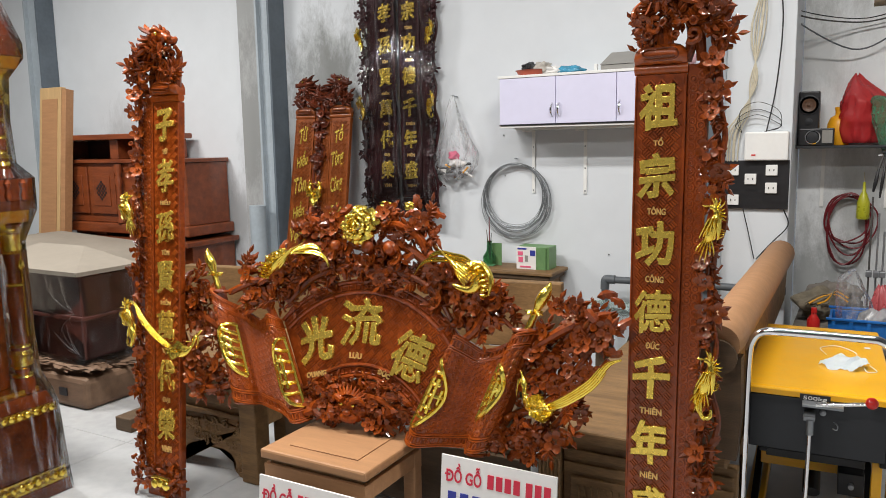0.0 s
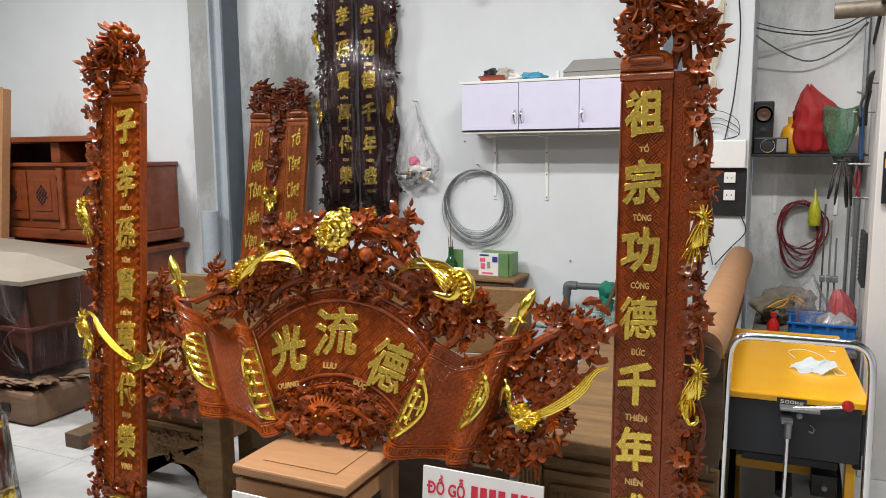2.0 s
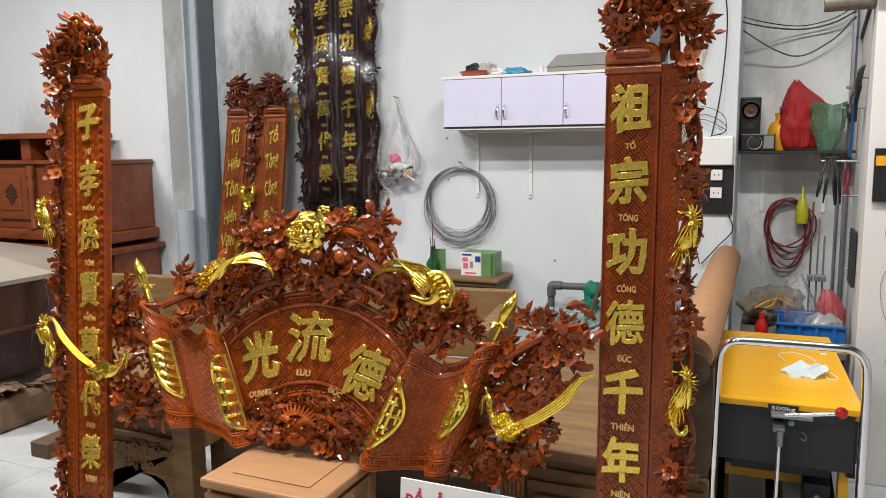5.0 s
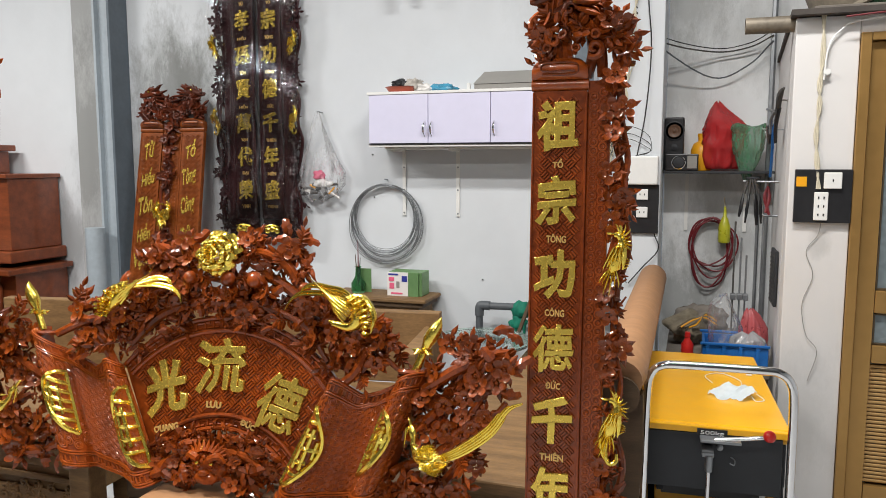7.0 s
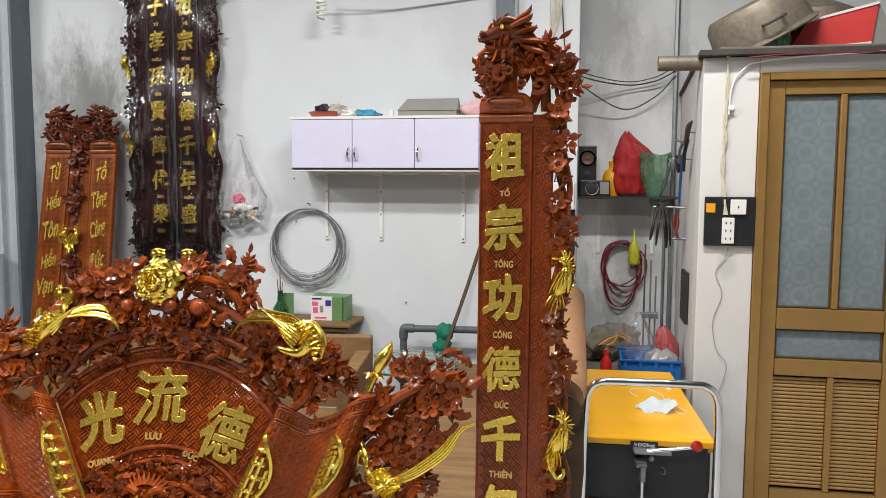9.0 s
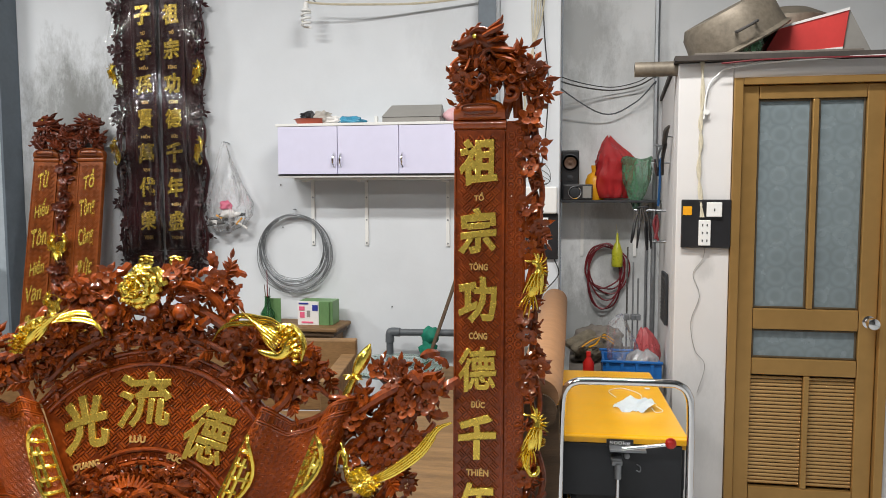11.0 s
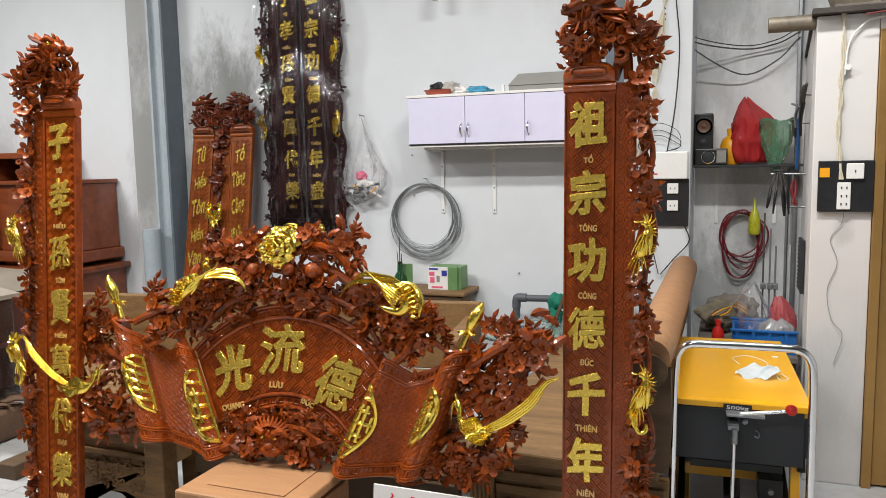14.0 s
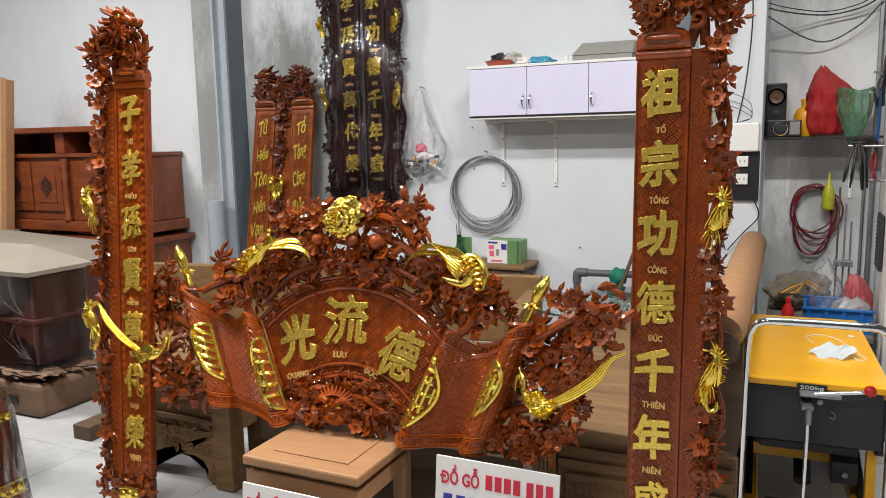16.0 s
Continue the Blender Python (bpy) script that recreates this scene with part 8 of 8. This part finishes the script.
# carved branches
rng = random.Random(77)
stems = [[(-0.36, 0.10), (-0.24, 0.20), (-0.1, 0.25), (0.0, 0.25), (0.12, 0.25), (0.27, 0.2), (0.38, 0.09)], [(-0.62, 0.12), (-0.52, 0.17), (-0.40, 0.2), (-0.28, 0.27), (-0.15, 0.33), (0.0, 0.32)], [(0.0, 0.32), (0.14, 0.34), (0.27, 0.28), (0.4, 0.2), (0.52, 0.14), (0.62, 0.08)],
         [(-0.3, 0.3), (-0.27, 0.37), (-0.2, 0.41), (-0.1, 0.38)], [(0.24, 0.3), (0.2, 0.38), (0.1, 0.42), (0.0, 0.4)], [(-0.62, -0.2), (-0.72, -0.22), (-0.82, -0.14), (-0.88, 0.0), (-0.9, 0.12)], [(-0.6, -0.05), (-0.72, 0.0), (-0.82, 0.06), (-0.93, 0.14)],
         [(-0.58, -0.24), (-0.7, -0.27), (-0.8, -0.22), (-0.87, -0.12)], [(0.55, -0.26), (0.66, -0.3), (0.78, -0.22), (0.88, -0.06), (0.95, 0.02)], [(0.6, -0.1), (0.72, -0.05), (0.8, 0.06), (0.85, 0.18)], [(0.68, 0.02), (0.8, 0.1), (0.9, 0.15), (0.96, 0.16)], [(0.62, -0.2), (0.75, -0.14), (0.85, -0.02), (0.93, 0.1)],
         [(-0.25, -0.30), (-0.15, -0.25), (-0.05, -0.22), (0.08, -0.22), (0.18, -0.26)], [(-0.4, 0.02), (-0.45, 0.1), (-0.5, 0.2), (-0.4, 0.25)], [(0.42, 0.02), (0.47, 0.08), (0.5, 0.17), (0.42, 0.24)]]
for k, st_ in enumerate(stems):
    pts = smooth_line([F(u + rng.uniform(-.01, .01), v, 0.01 + rng.uniform(0, 0.03)) for u, v in st_], 6)
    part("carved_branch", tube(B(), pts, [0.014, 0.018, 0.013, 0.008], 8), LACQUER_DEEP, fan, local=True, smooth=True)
# carved knots with hollow ends along the branches
for k in range(26):
    st_ = stems[k % len(stems)]
    u, v = st_[rng.randrange(len(st_))]
    a = rng.uniform(0, 6.28)
    b0 = F(u, v, 0.02)
    d_ = Vector((math.cos(a) * 0.6, -0.6, math.sin(a) * 0.6))
    s = B()
    tube(s, [b0, b0 + d_ * 0.03, b0 + d_ * 0.036, b0 + d_ * 0.03], [0.013, 0.014, 0.009, 0.005], 9)
    part("branch_stub", s, LACQUER_DEEP, fan, local=True, smooth=True)


def scatter(kind, n, region, size, w, kit, angle=None):
    """Strew n sprigs over an ellipse or a band; region: (u, v, ru, rv)."""
    for k in range(n):
        u0, v0, ru, rv = region
        a, r = rng.uniform(0, 2 * math.pi), math.sqrt(rng.random())
        u, v = u0 + ru * r * math.cos(a), v0 + rv * r * math.sin(a)
        if kind == "spray" and (v > 0.39 or abs(u) > 0.86 or (abs(u) > 0.72 and v < -0.02)):
            continue
        if in_fan(u, v * 1.02) or (abs(u) < 0.36 and math.hypot(u, v - OC) < OR - 0.005 and math.hypot(u, v - IC) > IR):
            continue
        aa = None if angle is None else angle + rng.uniform(-50, 50)
        sprig(kind, kit, fan, rng, F(u, v, rng.uniform(*w)), rng.uniform(*size), angle=aa)


for reg, nl, nf, nb in (((-0.2, 0.37, 0.13, 0.09), 34, 6, 4), ((0.12, 0.39, 0.15, 0.09), 40, 5, 5), ((-0.03, 0.27, 0.3, 0.06), 44, 8, 6), ((-0.33, 0.22, 0.1, 0.08), 24, 5, 4), ((0.34, 0.22, 0.1, 0.08), 20, 6, 4), ((-0.5, 0.17, 0.13, 0.08), 26, 5, 3), ((0.5, 0.14, 0.11, 0.08), 22, 9, 3),
                        ((-0.84, 0.09, 0.13, 0.1), 26, 10, 3), ((-0.8, -0.05, 0.13, 0.12), 20, 7, 3), ((-0.72, -0.2, 0.13, 0.09), 24, 5, 3), ((0.84, 0.11, 0.13, 0.1), 30, 8, 4), ((0.76, -0.04, 0.13, 0.1), 22, 8, 3), ((0.7, -0.24, 0.14, 0.09), 26, 6, 3), ((0.86, -0.08, 0.08, 0.1), 12, 2, 2)):
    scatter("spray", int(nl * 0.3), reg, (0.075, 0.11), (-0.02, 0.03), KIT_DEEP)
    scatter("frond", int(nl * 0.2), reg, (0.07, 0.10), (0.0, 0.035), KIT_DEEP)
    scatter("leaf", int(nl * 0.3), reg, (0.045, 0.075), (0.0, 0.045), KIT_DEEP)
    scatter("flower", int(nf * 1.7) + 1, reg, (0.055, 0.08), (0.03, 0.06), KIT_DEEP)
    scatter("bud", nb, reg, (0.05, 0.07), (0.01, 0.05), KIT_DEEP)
for reg, n in (((-0.9, 0.15, 0.08, 0.05), 7), ((0.93, 0.14, 0.07, 0.08), 9), ((0.62, -0.29, 0.05, 0.05), 7), ((-0.62, -0.27, 0.06, 0.04), 6), ((0.2, 0.43, 0.1, 0.03), 10), ((-0.25, 0.42, 0.08, 0.03), 8)):
    scatter("leaf", n, reg, (0.05, 0.07), (0.0, 0.04), KIT_RED)
for u, v, r_ in ((0.0, 0.33, 0.026), (-0.14, 0.33, 0.022), (0.10, 0.33, 0.028), (0.28, 0.31, 0.02), (-0.28, 0.31, 0.02)):
    part("carved_fruit", ball(B(), F(u, v, 0.05), r_, 12), LACQUER, fan, local=True, smooth=True, angle=None)
for k in range(54):
    a = -0.80 + 1.6 * (k + rng.uniform(-0.3, 0.3)) / 53
    r_ = OR + rng.uniform(0.018, 0.075)
    kd = ("spray", "frond", "leaf", "flower", "frond", "stub")[k % 6]
    sprig(kd, KIT_DEEP, fan, rng, F(r_ * math.sin(a), OC + r_ * math.cos(a), rng.uniform(0.0, 0.03)), {"spray": 0.085, "frond": 0.095, "leaf": 0.06, "flower": 0.062, "stub": 0.04}[kd] * rng.uniform(0.85, 1.15))
rose(F(-0.037, 0.405, 0.06), 0.078, fan)

# beast mask and claws under the fan
s = B()
ball(s, F(-0.025, -0.262, 0.02), 0.062, 18, (1.15, 0.75, 0.95))
ball(s, F(-0.025, -0.298, 0.055), 0.03, 12, (1.4, 0.7, 0.75))
ball(s, F(-0.025, -0.280, 0.072), 0.014, 10, (1.4, 0.8, 0.8))
for sg in (-1, 1):
    tube(s, smooth_line([F(-0.025 + sg * 0.02, -0.235, 0.08), F(-0.025 + sg * 0.05, -0.225, 0.075), F(-0.025 + sg * 0.07, -0.245, 0.06)], 4), [0.012, 0.012, 0.004], 7)
    for k in range(5):
        spike(s, F(-0.025 + sg * 0.045, -0.245 - 0.016 * k, 0.025), (sg, -0.1, 0.6 - 0.38 * k), 0.055 - 0.004 * k, 0.016, sg * 0.6)
for k in range(11):
    a = -1.2 + 2.4 * k / 10
    tube(s, [F(-0.025 + 0.045 * math.sin(a), -0.245 + 0.03 * math.cos(a), 0.06), F(-0.025 + 0.08 * math.sin(a), -0.235 + 0.055 * math.cos(a), 0.05)], [0.010, 0.002], 6)
for k in range(26):
    a, r_ = k * 2.4, 0.018 + 0.0017 * k
    ball(s, F(-0.025 + r_ * math.cos(a), -0.258 + r_ * 0.9 * math.sin(a), 0.072 - 0.45 * r_), 0.0085, 6)
mask = part("carved_beast_mask", s, LACQUER_DEEP, fan, local=True, smooth=True)
for sg in (-1, 1):
    part("gilt_eye", ball(B(), F(-0.025 + sg * 0.026, -0.250, 0.072), 0.0075, 8), GOLD, mask, "small gilt eye", local=True, smooth=True)
for reg, n in (((-0.14, -0.265, 0.10, 0.06), 16), ((0.11, -0.265, 0.10, 0.06), 16), ((-0.02, -0.20, 0.14, 0.035), 18), ((0.13, -0.24, 0.08, 0.06), 12), ((-0.16, -0.24, 0.08, 0.06), 12)):
    scatter("spray", n, reg, (0.06, 0.085), (-0.02, 0.02), KIT_DEEP)
    scatter("leaf", n, reg, (0.05, 0.075), (0.0, 0.04), KIT_DEEP)
    scatter("flower", 3, reg, (0.045, 0.06), (0.03, 0.05), KIT_DEEP)

# gilt birds
def perched(label, head, lead, trail, spike, ribbons):
    """A gilt bird with a folded wing between its leading and trailing edge, a raised wing tip and long tail ribbons."""
    rg = random.Random(len(label))
    ln = lambda pts, w, n=6: smooth_line([F(u, v, w) for u, v in pts], n)
    bm = tube(B(), ln(head, 0.075), [0.003, 0.009, 0.011, 0.016, 0.024, 0.027, 0.02], 10)
    b = part("gilt_bird", bm, GOLD, fan, label, local=True, smooth=True)
    a, c = ln(lead, 0.085, 8), ln(trail, 0.075, 8)
    part("wing_edge", tube(B(), a, [0.006, 0.012, 0.014, 0.012, 0.005], 8, 0.8), GOLD, b, local=True, smooth=True)
    for row, (f0, f1, lift) in enumerate(((0.1, 1.05, 0.0), (0.05, 0.72, 0.012), (0.0, 0.42, 0.02))):
        for k in range(11 - 2 * row):
            f = k / (10 - 2 * row)
            p, q = a[int(f * (len(a) - 1))], c[int(min(1, f * 0.9 + 0.1) * (len(c) - 1))]
            p, q = p.lerp(q, f0), p.lerp(q, f1 * rg.uniform(0.9, 1.1))
            up = Vector((0, -lift - 0.006, 0))
            side = Vector((rg.uniform(-0.006, 0.006), 0, rg.uniform(-0.006, 0.006)))
            part("gilt_feather", tube(B(), smooth_line([p + up, (p + q) / 2 + up * 1.6 + side, q + up * 0.6], 4), [0.003, 0.0085, 0.008, 0.0015], 6, 0.6), GOLD, b, local=True, smooth=True)
    sp = ln(spike, 0.095, 6)
    d = (sp[-1] - sp[0]).normalized()
    n_ = Vector((-d.z, 0, d.x))
    for k in range(7):
        o = (k - 3) / 3
        e = sp[-1] + n_ * 0.030 * o
        st = sp[int(len(sp) * (0.0 if k == 3 else 0.12 + 0.17 * abs(o) * 2 + 0.05 * (k % 2)))]
        part("gilt_feather", tube(B(), smooth_line([e, e.lerp(st, 0.5) + n_ * 0.006 * o + Vector((0, -0.01 + 0.006 * abs(o), 0)), st], 4), [0.005, 0.0075, 0.006, 0.001], 6, 0.7), GOLD, b, local=True, smooth=True)
    for pts in ribbons:
        for o in (-0.5, 0.5):
            r_ = ln(pts, 0.08)
            part("tail_plume", tube(B(), [p + Vector((0, 0.003 * o, 0.010 * o * math.sin(math.pi * (0.15 + 0.85 * i / len(r_))))) for i, p in enumerate(r_)], [0.005, 0.0075, 0.007, 0.0025], 7, 0.7), GOLD, b, local=True, smooth=True)


perched("gilt carved bird with a sweeping tail", [(0.381, 0.217), (0.395, 0.212), (0.411, 0.207), (0.455, 0.202), (0.482, 0.225), (0.485, 0.255), (0.470, 0.285)], [(0.463, 0.297), (0.499, 0.290), (0.526, 0.260), (0.537, 0.228), (0.530, 0.188)], [(0.440, 0.275), (0.439, 0.248), (0.456, 0.218), (0.486, 0.200), (0.508, 0.187)],
        [(0.311, 0.346), (0.365, 0.307), (0.419, 0.269), (0.460, 0.240)], [[(0.461, 0.289), (0.422, 0.309), (0.384, 0.314), (0.326, 0.322), (0.290, 0.311), (0.282, 0.298)], [(0.445, 0.282), (0.417, 0.293), (0.372, 0.298), (0.289, 0.295), (0.251, 0.276), (0.228, 0.241)]])
perched("gilt carved bird with a drooping tail", [(-0.431, 0.190), (-0.424, 0.200), (-0.418, 0.212), (-0.400, 0.235), (-0.375, 0.262), (-0.350, 0.285)], [(-0.345, 0.306), (-0.390, 0.284), (-0.420, 0.246), (-0.429, 0.216), (-0.420, 0.194)], [(-0.332, 0.275), (-0.359, 0.249), (-0.385, 0.236), (-0.398, 0.218), (-0.410, 0.200)],
        [(-0.261, 0.332), (-0.304, 0.303), (-0.342, 0.280), (-0.373, 0.255)], [[(-0.336, 0.287), (-0.290, 0.298), (-0.229, 0.300), (-0.181, 0.290), (-0.156, 0.270), (-0.145, 0.247)], [(-0.310, 0.300), (-0.278, 0.312), (-0.238, 0.322), (-0.201, 0.317), (-0.185, 0.303)]])
part("gilt_bird", bird([F(-0.715, -0.055, 0.09), F(-0.725, -0.075, 0.095), F(-0.73, -0.10, 0.10), F(-0.755, -0.125, 0.105), F(-0.79, -0.13, 0.11), F(-0.82, -0.115, 0.115)], [F(-0.81, -0.12, 0.115), F(-0.88, -0.075, 0.125), F(-0.95, -0.01, 0.13), F(-0.985, 0.04, 0.13), F(-1.02, 0.055, 0.12)], 0.95, -1, 0.022, 5, 0.075), GOLD, fan, "gilt carved bird with a long straight tail", local=True, smooth=True)
part("gilt_bird", bird([F(0.675, -0.065, 0.08), F(0.685, -0.09, 0.085), F(0.69, -0.12, 0.09), F(0.715, -0.15, 0.095), F(0.75, -0.155, 0.10), F(0.78, -0.14, 0.10)], [F(0.77, -0.145, 0.105), F(0.84, -0.11, 0.115), F(0.92, -0.05, 0.12), F(0.97, 0.015, 0.12), F(1.01, 0.035, 0.115)], 1.0, 1, 0.026, 5, 0.075), GOLD, fan, "gilt carved bird with a long straight tail", local=True, smooth=True)
